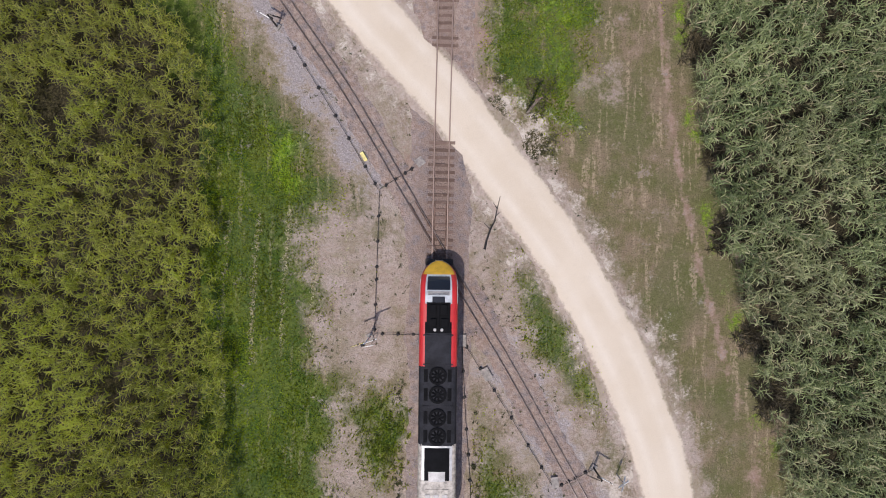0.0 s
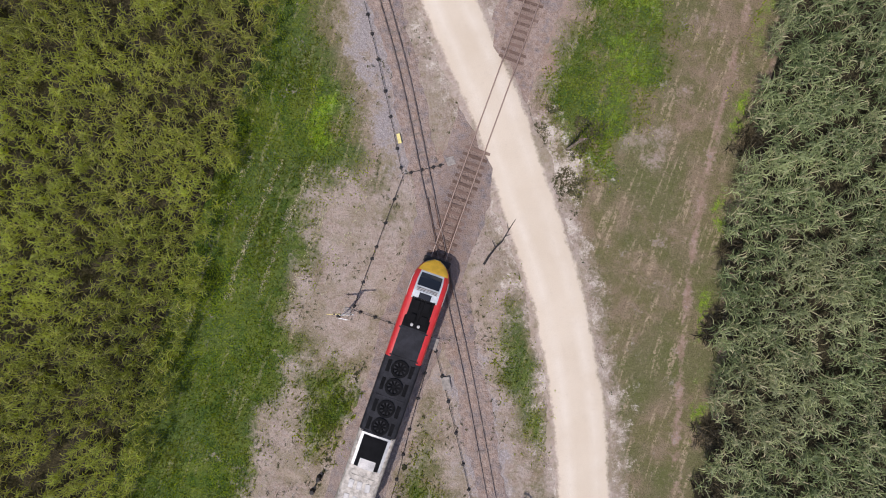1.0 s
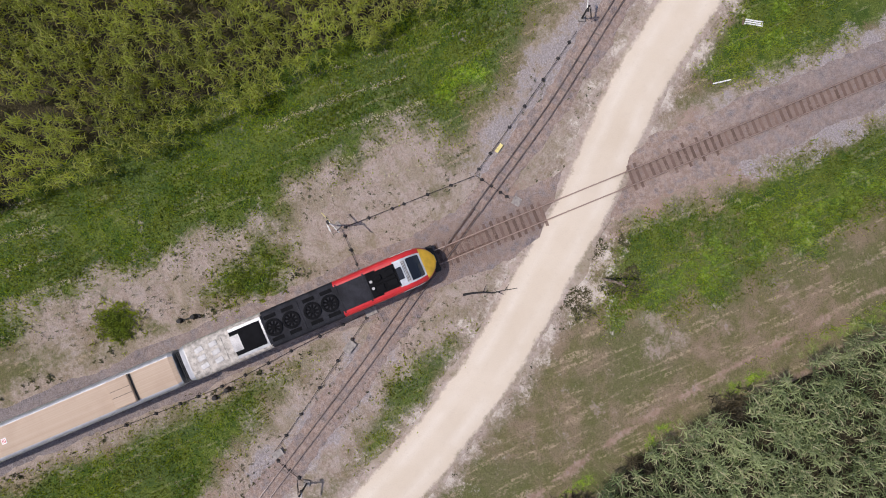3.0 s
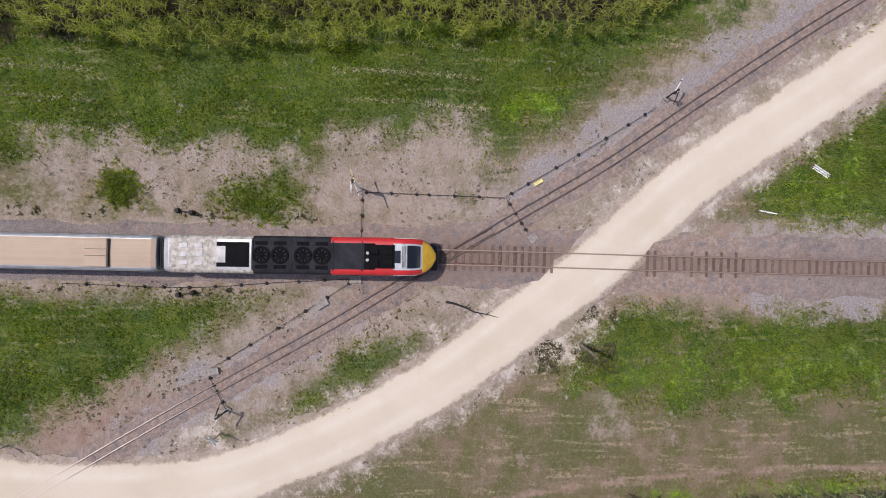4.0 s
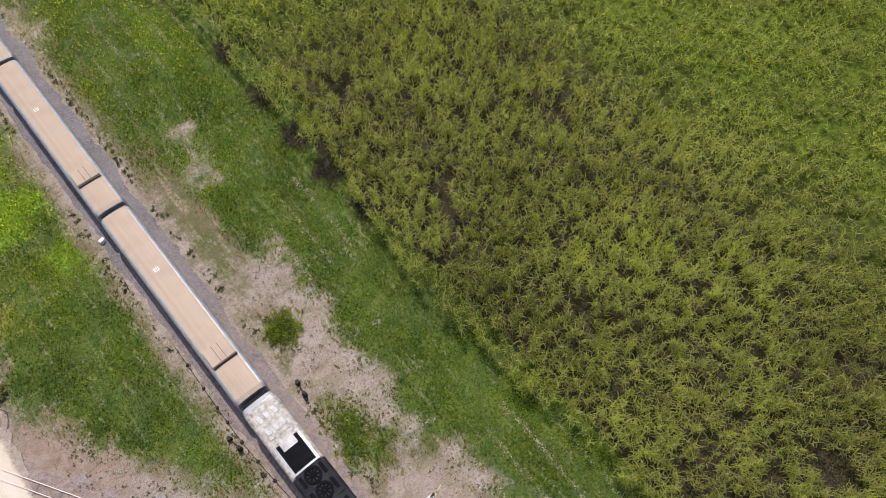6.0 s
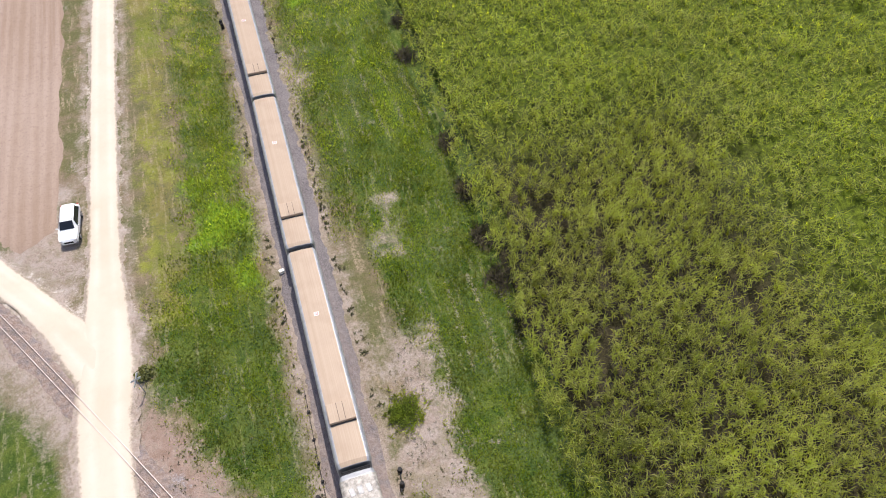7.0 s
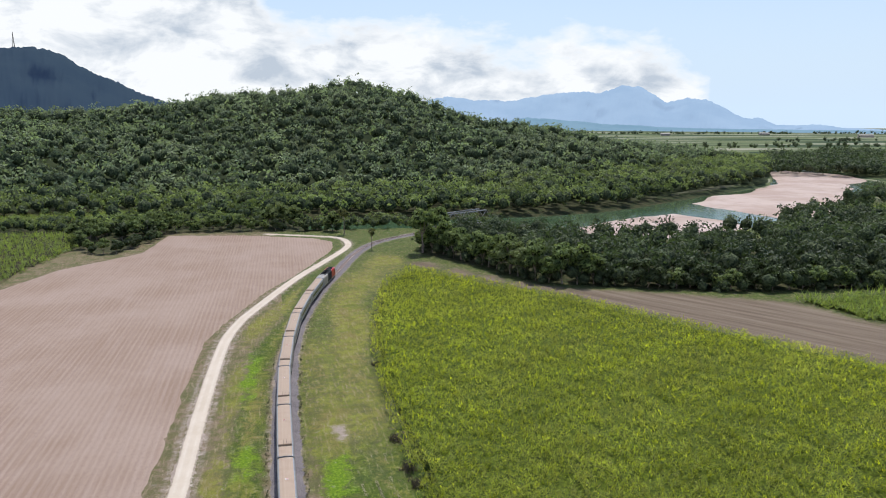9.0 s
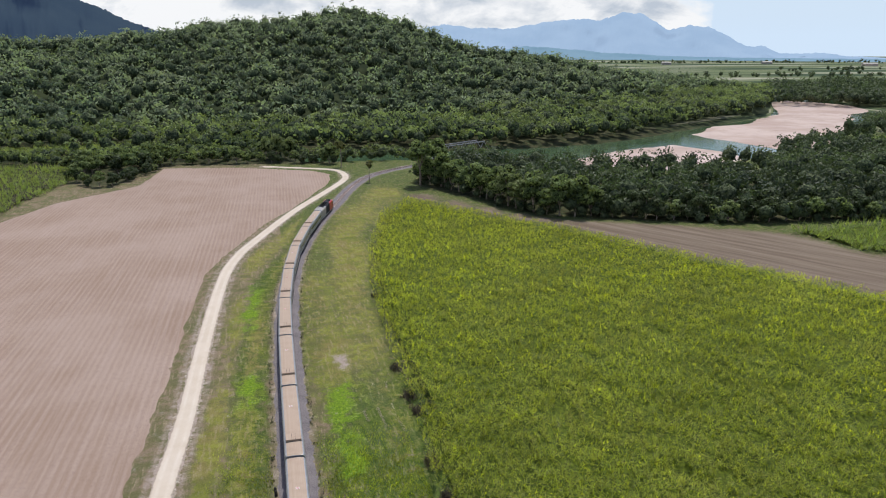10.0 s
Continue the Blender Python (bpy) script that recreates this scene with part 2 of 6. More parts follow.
gc = g.mix(frayed("pale", 0.35, 0.75), gc, pale)
# flat farmland towards the horizon
strips = g.noise(1.0, 2, 0.4, vec=g.stretch((0.0016, 0.009, 1.0), turn=radians(20)))
farm = g.mix(g.ramp(strips, 0.42, 0.5), (0.04, 0.065, 0.03), (0.13, 0.155, 0.07))
farm = g.mix(g.ramp(strips, 0.56, 0.6), farm, (0.30, 0.29, 0.21))
gc = g.mix(g.attr("far"), gc, farm)
g.color(gc)
g.bump(g.math("ADD", g.noise(7, 8, 0.75), g.math("MULTIPLY", g.noise(1.5, 4), 0.8)), 0.8, 0.16)
GROUND = g.m

n = Nodes("road_limestone_gravel", 0.92, 0, 0.15)
c = n.mix(n.ramp(n.noise(0.14, 6, 0.6), 0.35, 0.65), (0.53, 0.44, 0.338), (0.58, 0.492, 0.39))
c = n.mix(n.math("MULTIPLY", n.attr("rut"), n.ramp(n.noise(0.22, 5, 0.6), 0.25, 0.65)), c, (0.625, 0.55, 0.46))
c = n.mix(n.math("MULTIPLY", n.ramp(n.noise(3.1, 7, 0.78), 0.54, 0.68), 0.22), c, (0.42, 0.35, 0.285))
c = n.mix(n.math("MULTIPLY", n.ramp(n.noise(14, 4, 0.8), 0.55, 0.68), 0.35), c, (0.38, 0.32, 0.265))
loose = n.math("ADD", n.math("MULTIPLY", n.noise(0.7, 7, 0.7), 1.2), n.math("MULTIPLY", n.noise(5.0, 5, 0.75), 0.8))
loose = n.ramp(n.math("ADD", n.attr("edge"), n.math("SUBTRACT", loose, 1.0)), 0.35, 0.8)
c = n.mix(loose, c, gravel_tone(n))
n.color(c)
n.bump(n.noise(9, 8, 0.75), 0.5, 0.05)
ROAD = n.m

n = Nodes("ballast_crushed_stone", 0.9, 0, 0.2)
c = n.mix(n.ramp(n.noise(0.3, 5), 0.35, 0.65), (0.115, 0.10, 0.105), (0.18, 0.158, 0.16))
c = n.mix(n.math("MULTIPLY", n.ramp(n.cells(13.0, out="Color"), 0.2, 0.9), 0.7), c, (0.28, 0.25, 0.25))
c = n.mix(n.math("MULTIPLY", n.ramp(n.noise(8.0, 5, 0.75), 0.53, 0.68), 0.8), c, (0.07, 0.06, 0.062))
dirt = n.mix(n.ramp(n.noise(3.2, 6, 0.7), 0.4, 0.62), (0.24, 0.17, 0.135), (0.34, 0.265, 0.225))
dirt = n.mix(n.math("MULTIPLY", n.attr("oily"), n.ramp(n.noise(1.6, 6, 0.7), 0.3, 0.6)), dirt, (0.16, 0.105, 0.078))
c = n.mix(n.math("MULTIPLY", n.attr("fouled"), n.ramp(n.noise(1.2, 6, 0.65), 0.25, 0.6)), c, dirt)
c = n.mix(n.math("MULTIPLY", n.attr("middle"), n.ramp(n.noise(2.0, 6, 0.7), 0.2, 0.6)), c, (0.215, 0.155, 0.128))
n.color(c)
n.bump(n.cells(9.0), 0.9, 0.06)
BALLAST = n.m

n = Nodes("tilled_soil", 0.95, 0, 0.1)
row = n.noise(1.0, 4, 0.6, vec=n.stretch((1.6, 0.03, 1), turn=radians(2)))
c = n.mix(n.ramp(n.noise(0.035, 5, 0.6), 0.35, 0.65), (0.285, 0.202, 0.15), (0.35, 0.262, 0.208))
c = n.mix(n.math("MULTIPLY", n.ramp(row, 0.42, 0.66), 0.34), c, (0.40, 0.31, 0.262))
apart = n.t.nodes.new("ShaderNodeSeparateXYZ")
n.put(apart.inputs[0], n.pos)
drill = n.math("SUBTRACT", apart.outputs[0], n.math("MULTIPLY", apart.outputs[1], 0.028))
drill = n.math("ADD", n.math("SINE", n.math("MULTIPLY", n.math("ADD", drill, n.math("MULTIPLY", n.noise(0.4, 3), 0.5)), math.tau / 1.2)), n.math("MULTIPLY", n.noise(0.9, 6, 0.75), 3.0))
c = n.mix(n.math("MULTIPLY", n.ramp(drill, 1.2, 2.6), 0.22), c, (0.44, 0.335, 0.275))
c = n.mix(n.math("MULTIPLY", n.ramp(drill, 1.4, 0.2), 0.13), c, (0.22, 0.152, 0.115))
c = n.mix(n.math("MULTIPLY", n.ramp(n.noise(1.9, 7, 0.7), 0.5, 0.72), 0.6), c, (0.245, 0.17, 0.135))
c = n.mix(n.math("MULTIPLY", n.ramp(n.noise(5.5, 5, 0.8), 0.52, 0.66), 0.45), c, (0.19, 0.135, 0.105))
n.color(c)
n.bump(n.math("ADD", row, n.noise(4, 6, 0.7)), 0.6, 0.12)
TILLED = n.m

n = Nodes("river_water", 0.12, 0, 0.35)
n.color(n.mix(n.ramp(n.noise(0.012, 4), 0.4, 0.6), (0.045, 0.095, 0.045), (0.085, 0.125, 0.065)))
n.bump(n.noise(0.9, 5, 0.6), 0.35, 0.2)
WATER = n.m

n = Nodes("river_sand", 0.9, 0, 0.2)
c = n.mix(n.ramp(n.noise(0.02, 6, 0.6), 0.35, 0.65), (0.40, 0.295, 0.24), (0.52, 0.415, 0.355))
n.color(n.mix(n.math("MULTIPLY", n.ramp(n.noise(0.12, 6), 0.5, 0.7), 0.5), c, (0.36, 0.27, 0.22)))
SAND = n.m


def leaves(name, a, b, dead, share=0.42, patch=0.06, rough=0.55, amount=0.35, through=None, spec=0.3):
    """Leaf surfaces: reflected colours a to b, withered patches, and the warmer colour of light passing through."""
    n = Nodes(name, rough, 0, spec)
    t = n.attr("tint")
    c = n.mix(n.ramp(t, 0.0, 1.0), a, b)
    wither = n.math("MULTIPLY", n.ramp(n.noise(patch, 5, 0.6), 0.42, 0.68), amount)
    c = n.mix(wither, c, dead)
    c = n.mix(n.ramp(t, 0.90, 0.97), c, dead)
    n.color(c)
    if through:
        c = n.mix(n.math("MULTIPLY", wither, 0.6), n.mix(n.ramp(t, 0.0, 1.0), tuple(x * 0.34 for x in through), through), dead)
    n.leafy(c, share)
    return n.m


CANE_W = leaves("cane_leaves_yellowing", (0.10, 0.118, 0.052), (0.36, 0.385, 0.18), (0.48, 0.38, 0.25), 0.73, 0.05, rough=0.62, amount=0.18, through=(0.91, 0.98, 0.010), spec=0.12)
CANE_E = leaves("cane_leaves_grey_green", (0.08, 0.115, 0.042), (0.40, 0.46, 0.21), (0.43, 0.38, 0.23), 0.34, 0.12, rough=0.38, amount=0.25, through=(0.30, 0.38, 0.10))
CANE_YOUNG = leaves("cane_leaves_bright", (0.12, 0.17, 0.05), (0.22, 0.27, 0.09), (0.22, 0.25, 0.08), 0.5, 0.05, through=(0.50, 0.66, 0.07))
TREE_LEAF = leaves("gum_leaves", (0.085, 0.13, 0.042), (0.28, 0.35, 0.125), (0.24, 0.25, 0.11), 0.42, 0.03, through=(0.40, 0.51, 0.11), rough=0.65)
TREE_OLIVE = leaves("olive_gum_leaves", (0.09, 0.10, 0.03), (0.22, 0.225, 0.075), (0.22, 0.19, 0.085), 0.4, 0.05, through=(0.32, 0.34, 0.06))
TREE_DARK = leaves("dark_riverside_leaves", (0.032, 0.052, 0.022), (0.12, 0.148, 0.062), (0.12, 0.125, 0.06), 0.36, 0.05, through=(0.13, 0.20, 0.05))
# hill leaf colours shifted blue-grey to paint the haze before the hill
FOREST = leaves("hill_forest_leaves", (0.11, 0.155, 0.09), (0.33, 0.395, 0.225), (0.31, 0.31, 0.20), 0.42, 0.012, amount=0.4, through=(0.40, 0.52, 0.17), rough=0.7)
GRASS = leaves("grass_blades", (0.065, 0.105, 0.024), (0.24, 0.29, 0.075), (0.30, 0.26, 0.12), 0.72, 0.3, through=(0.78, 0.88, 0.06))

# litter flecked with straw, darkened to paint the shade between canes
n = Nodes("shaded_litter_and_stalks", 0.9, 0, 0.1)
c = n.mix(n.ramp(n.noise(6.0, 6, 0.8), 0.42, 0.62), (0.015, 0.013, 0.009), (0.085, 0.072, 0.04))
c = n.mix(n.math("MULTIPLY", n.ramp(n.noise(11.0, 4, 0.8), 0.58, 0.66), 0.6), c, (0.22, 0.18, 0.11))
# leafy part of the floor painted greener and brighter, as sunlit canopy far off
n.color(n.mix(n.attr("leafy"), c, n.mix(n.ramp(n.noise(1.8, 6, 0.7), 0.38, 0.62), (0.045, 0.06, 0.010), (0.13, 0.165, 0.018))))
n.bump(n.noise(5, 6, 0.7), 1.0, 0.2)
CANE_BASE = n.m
# floor coloured dark so the gaps between crowns read as shade
n = Nodes("shaded_forest_floor", 0.95, 0, 0.1)
n.color(n.mix(n.ramp(n.noise(0.05, 6, 0.7), 0.35, 0.7), (0.022, 0.034, 0.014), (0.05, 0.06, 0.024)))
FLOOR = n.m
# near-black leaf colour painted as the shade inside tree crowns
n = Nodes("crown_shade_core", 0.95, 0, 0.1)
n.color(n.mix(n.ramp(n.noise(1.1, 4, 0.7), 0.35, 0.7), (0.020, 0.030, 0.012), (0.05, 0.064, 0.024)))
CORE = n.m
n = Nodes("bark", 0.9, 0, 0.2)
n.color(n.mix(n.ramp(n.noise(2.0, 6, 0.7, vec=n.stretch((3, 3, 0.6))), 0.35, 0.7), (0.14, 0.10, 0.075), (0.38, 0.33, 0.27)))
BARK = n.m


def hazed(name, near, far_c, haze_glow):
    """Distant ranges; the haze of miles of bright air is painted in as emission."""
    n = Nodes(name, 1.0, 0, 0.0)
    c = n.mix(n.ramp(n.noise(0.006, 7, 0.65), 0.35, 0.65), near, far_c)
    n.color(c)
    n.put(n.b.inputs["Emission Color"], haze_glow)
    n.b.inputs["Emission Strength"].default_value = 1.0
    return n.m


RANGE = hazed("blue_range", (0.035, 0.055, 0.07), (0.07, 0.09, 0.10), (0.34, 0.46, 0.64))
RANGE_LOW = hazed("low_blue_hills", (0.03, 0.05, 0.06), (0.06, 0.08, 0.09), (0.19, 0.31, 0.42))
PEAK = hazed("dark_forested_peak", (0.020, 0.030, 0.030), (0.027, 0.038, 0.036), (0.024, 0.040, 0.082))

n = Nodes("worn_rail_head", 0.42, 0.4, 0.4)
northing = n.t.nodes.new("ShaderNodeSeparateXYZ")
n.put(northing.inputs[0], n.pos)
shine = n.mix(n.ramp(n.noise(1.5, 5), 0.3, 0.7), (0.54, 0.45, 0.40), (0.70, 0.585, 0.52))
dusty = n.ramp(n.math("ADD", northing.outputs[1], n.math("MULTIPLY", n.noise(0.6, 4), 6.0)), -8.0, 4.0)
n.color(n.mix(dusty, shine, (0.30, 0.215, 0.175)))
STEEL = n.m
RUST = paint("rusty_rail_side", (0.17, 0.105, 0.08), 0.85, 0.1, 0.25, 2)
n = Nodes("old_cane_rail", 0.5, 0.35, 0.4)
northing = n.t.nodes.new("ShaderNodeSeparateXYZ")
n.put(northing.inputs[0], n.pos)
dull = n.mix(n.ramp(n.noise(2.0, 5), 0.3, 0.7), (0.10, 0.075, 0.068), (0.18, 0.14, 0.125))
n.color(n.mix(n.ramp(northing.outputs[1], -15.0, -26.0), dull, (0.60, 0.50, 0.46)))
OLD_RAIL = n.m
IRON = paint("black_iron", (0.03, 0.027, 0.027), 0.7, 0.3, 0.2, 5)
WHITE = paint("white_paint", (0.78, 0.77, 0.74), 0.5, 0, 0.08, 4)
YELLOW = paint("yellow_paint", (0.70, 0.58, 0.22), 0.5, 0, 0.15, 4)
CONCRETE = paint("concrete", (0.29, 0.26, 0.235), 0.9, 0, 0.2, 4)
n = Nodes("weathered_timber", 0.9, 0, 0.15)
r = n.random()
c = n.mix(r, (0.10, 0.066, 0.052), (0.18, 0.122, 0.098))
n.color(n.mix(n.ramp(n.noise(3.0, 6, 0.7), 0.5, 0.75), c, (0.25, 0.185, 0.15)))
TIMBER = n.m
TIE = paint("half_buried_grey_timber", (0.23, 0.185, 0.16), 0.9, 0, 0.2, 4)

# ---- geometry helpers ----
rng = np.random.default_rng(7)


def mesh_np(name, verts, faces, material, attrs=(), smooth=False):
    """A mesh from arrays; faces all have the same number of corners."""
    verts, faces = np.asarray(verts, np.float32), np.asarray(faces, np.int32)
    me = bpy.data.meshes.new(name)
    k = faces.shape[1]
    me.vertices.add(len(verts))
    me.vertices.foreach_set("co", verts.ravel())
    me.loops.add(faces.size)
    me.loops.foreach_set("vertex_index", faces.ravel())
    me.polygons.add(len(faces))
    me.polygons.foreach_set("loop_start", np.arange(0, faces.size, k, dtype=np.int32))
    me.update(calc_edges=True)
    if smooth:
        me.polygons.foreach_set("use_smooth", np.ones(len(faces), bool))
    for key, values in attrs:
        a = me.attributes.new(key, "FLOAT", "POINT")
        a.data.foreach_set("value", np.asarray(values, np.float32).ravel())
    for m in material if isinstance(material, (list, tuple)) else [material]:
        me.materials.append(m)
    return me


def smooth_line(points, step):
    """An even chain of points along a Catmull-Rom curve."""
    p = np.asarray(points, float)
    p = np.vstack([2 * p[0] - p[1], p, 2 * p[-1] - p[-2]])
    out = []
    for a, b, c, d in zip(p, p[1:], p[2:], p[3:]):
        t = np.linspace(0, 1, 24, endpoint=False)[:, None]
        out.append(0.5 * (2 * b + (c - a) * t + (2 * a - 5 * b + 4 * c - d) * t ** 2 + (3 * b - a - 3 * c + d) * t ** 3))
    out = np.vstack([*out, p[-2:-1]])
    s = np.r_[0, np.cumsum(np.hypot(*np.diff(out[:, :2], axis=0).T))]
    even = np.arange(0, s[-1], step)
    return np.stack([np.interp(even, s, out[:, i]) for i in range(out.shape[1])], 1)


def sides(line):
    d = np.gradient(line[:, :2], axis=0)
    d /= np.hypot(*d.T)[:, None]
    return np.stack([d[:, 1], -d[:, 0]], 1)     # to the right of the way


def grid_faces(rows, cols):
    i = np.arange(rows * cols).reshape(rows, cols)
    return np.stack([i[:-1, :-1], i[:-1, 1:], i[1:, 1:], i[1:, :-1]], -1).reshape(-1, 4)


def ribbon(name, line, profile, z=0.0, material=None, attrs=(), wobble=0.0, slim=None):
    """A band with the cross-section profile [(across, height), ...] swept along a line."""
    r = sides(line)
    prof = np.asarray(profile, float)
    w = np.repeat(prof[None, :, 0], len(line), 0)
    if slim is not None:
        w *= slim[:, None]
    if wobble:
        w[:, [0, -1]] += rng.normal(0, wobble, (len(line), 2)) + np.sin(np.arange(len(line))[:, None] * 0.37 + np.array([0, 2])) * wobble * 1.4
    v = np.zeros((len(line), len(prof), 3))
    v[..., :2] = line[:, None, :2] + r[:, None] * w[..., None]
    v[..., 2] = prof[None, :, 1] + (line[:, None, 2] if line.shape[1] > 2 else 0) + z
    f = grid_faces(*v.shape[:2])
    return mesh_np(name, v.reshape(-1, 3), f, material, [(k, np.tile(a, len(line))) for k, a in attrs])


def within(poly, x, y):
    p = np.asarray(poly, float)
    hit = np.zeros(np.shape(x), bool)
    for (ax, ay), (bx, by) in zip(p, np.roll(p, -1, 0)):
        if ay != by:
            hit ^= ((ay > y) != (by > y)) & (x < (bx - ax) * (y - ay) / (by - ay) + ax)
    return hit


def reach(points, x, y, closed=False):
    """Distance to a chain of segments."""
    p = np.asarray(points, float)[:, :2]
    best = np.full(np.shape(x), 1e9)
    for a, b in zip(p, np.roll(p, -1, 0) if closed else p[1:]):
        d = b - a
        t = np.clip(((x - a[0]) * d[0] + (y - a[1]) * d[1]) / max(d @ d, 1e-9), 0, 1)
        best = np.minimum(best, np.hypot(x - a[0] - t * d[0], y - a[1] - t * d[1]))
    return best


def region(poly, x, y, soft):
    soft = soft * 2.6
    # ragged natural outlines
    x, y = x + 1.7 * (lumps(x, y, 0.9, 91) - 0.5) + 0.8 * (lumps(x, y, 2.6, 92) - 0.5), y + 1.7 * (lumps(x, y, 0.9, 93) - 0.5) + 0.8 * (lumps(x, y, 2.6, 94) - 0.5)
    """1 inside an outline, 0 outside, with a soft edge."""
    d = reach(poly, x, y, True)
    return np.clip(0.5 + np.where(within(poly, x, y), d, -d) / soft, 0, 1)


def part(name, me, parent, label=""):
    ob = new(name, me)
    ob.parent = parent
    return tagged(ob, label) if label else ob


def structure(name, me, label, category):
    return tagged(new(name, me), label, category, kind="structure")


def bm_mesh(name, bm, material, smooth=False):
    me = bpy.data.meshes.new(name)
    bmesh.ops.recalc_face_normals(bm, faces=bm.faces)
    bm.to_mesh(me)
    bm.free()
    if smooth:
        me.polygons.foreach_set("use_smooth", np.ones(len(me.polygons), bool))
    for m in material if isinstance(material, (list, tuple)) else [material]:
        me.materials.append(m)
    return me


def add_box(bm, size, at=(0, 0, 0), turn=(0, 0, 0), bevel=0.0, mat=0):
    made = bmesh.ops.create_cube(bm, size=1.0, matrix=pose(*at, *turn) @ Matrix.Diagonal((*size, 1)))
    fresh = {f for v in made["verts"] for f in v.link_faces}
    if bevel:
        edges = list({e for f in fresh for e in f.edges})
        res = bmesh.ops.bevel(bm, geom=edges, offset=bevel, segments=2, affect="EDGES", profile=0.5)
        fresh |= set(res["faces"])
    for f in fresh:
        if f.is_valid:
            f.material_index = mat


def add_tube(bm, a, b, r0, r1=None, n=8, mat=0):
    a, b = Vector(a), Vector(b)
    r1 = r0 if r1 is None else r1
    q = (b - a).to_track_quat("Z", "Y").to_matrix().to_4x4()
    made = bmesh.ops.create_cone(bm, cap_ends=True, segments=n, radius1=r0, radius2=r1, depth=(b - a).length,
                                 matrix=Matrix.Translation((a + b) / 2) @ q)
    for f in {f for v in made["verts"] for f in v.link_faces}:
        f.material_index = mat


def box_part(name, parent, size, at, material, bevel=0.0, turn=(0, 0, 0), label=""):
    bm = bmesh.new()
    add_box(bm, size, at, turn, bevel)
    return part(name, bm_mesh(name, bm, material), parent, label)


def tube_part(name, parent, a, b, r, material, r1=None, n=8, label=""):
    bm = bmesh.new()
    add_tube(bm, a, b, r, r1, n)
    return part(name, bm_mesh(name, bm, material), parent, label)


# ---- plan ----
MAIN = [(0.9, 60), (0.6, 45), (0.1, 20), (-0.4, 0), (-0.75, -27), (-1.2, -50), (-1.6, -70), (-1.9, -106), (-2.2, -125), (-2.9, -146),
        (-4.4, -165.5), (-7.2, -188), (-11.4, -209), (-17.3, -232), (-24.5, -255), (-35.4, -290), (-47, -314), (-64, -331), (-90, -349), (-117, -366)]
CANE_LINE = [(-32.5, 52), (-20, 31), (-12.9, 20.1), (-7.6, 12.3), (-3.1, 4.6), (-0.75, 0.6), (1.6, -3.5), (5.3, -9.7), (11.6, -21.0), (16.2, -28.9),
             (23.2, -40.6), (27.5, -47.6), (34.0, -58.0)]
ROAD_LINE = [(-19.5, 38), (-14.8, 31.5), (-10.9, 25.6), (-6.7, 19.3), (-3.0, 15.1), (0.3, 11.4), (2.6, 8.4), (5.6, 4.4), (8.7, 0.2), (11.2, -3.9), (13.35, -8),
             (15.1, -12), (16.8, -17), (17.6, -22.5), (17.7, -32), (17.1, -40), (16.3, -61), (15.0, -88), (13.9, -105), (13.0, -137), (11.0, -176),
             (8.0, -195), (3.9, -209), (-9.3, -247), (-22.5, -278), (-33.5, -305), (-35.4, -320), (-33, -331), (-26, -337), (0, -350)]
SIDE_ROAD = [(46, -75), (38, -65), (30, -55), (22.5, -45.2), (18.6, -39.2), (17.1, -36.6)]
main = smooth_line(MAIN, 0.5)
cane_way = smooth_line(CANE_LINE, 0.5)
cane_3d = np.c_[cane_way, 0.105 * np.exp(-(np.hypot(*cane_way.T) / 7.0) ** 2)]
road_way = smooth_line(ROAD_LINE, 0.6)
side_way = smooth_line(SIDE_ROAD, 0.6)

TILLED_FIELD = [(20.3, -54.0), (19.2, -86), (17.6, -116), (16.4, -150), (15.0, -178), (11.6, -193), (0.6, -229), (-11.8, -257), (-27, -298), (-30, -322),
                (-22, -334), (9, -349), (45, -356), (50, -311), (74, -282), (84, -253), (150, -190), (160, -120), (46, -78), (33, -61), (25, -51.5)]
CANE_WEST = [(-28.5, 34), (-27.2, 29.5), (-20.8, 19), (-17.6, 13.5), (-17.0, 6), (-17.0, -2), (-16.0, -11.5), (-16.0, -20), (-17.4, -30), (-17.9, -40), (-18.3, -53), (-18.3, -64),
             (-19.2, -82), (-20.5, -98), (-20.3, -113), (-22.5, -155), (-27, -190), (-37, -231), (-51, -253.5), (-63.4, -236), (-76.8, -215.5), (-90, -200),
             (-108.3, -166), (-124, -141), (-135.5, -121), (-164, -77), (-170, 60), (-45, 60)]
CANE_EAST = [(17.0, 40), (17.6, 22), (18.6, 12), (19.7, 5), (20.8, 0), (22.2, -5), (23.3, -9.5), (24.9, -15), (26.2, -20), (28, -27), (60, -27), (60, 45)]
CANE_FAR = [(-157, -182), (-163, -156), (-240, -122), (-300, -150), (-230, -186)]
CANE_LEFT = [(77, -337), (83, -361), (118, -369), (190, -360), (190, -250), (87, -260)]
BROWN_STRIP = [(-52, -267), (-66, -243), (-80, -221), (-93, -206), (-111, -172), (-127, -146), (-139, -125), (-175, -95), (-240, -110), (-163, -153), (-156, -181),
               (-130, -198), (-96, -213), (-82, -229), (-60, -268)]
RIVER = [(-20, -372), (-75, -366), (-105, -352), (-150, -330), (-196, -303), (-240, -325), (-300, -352), (-345, -376), (-434, -446), (-475, -460), (-574, -564), (-574, -604), (-655, -716), (-705, -800), (-790, -900), (-870, -1000),
         (-800, -1000), (-690, -862), (-602, -766), (-553, -698), (-491, -616), (-429, -544), (-355, -500), (-282, -456), (-235, -426), (-200, -410), (-157, -401), (-122, -400), (-70, -404), (-20, -402)]

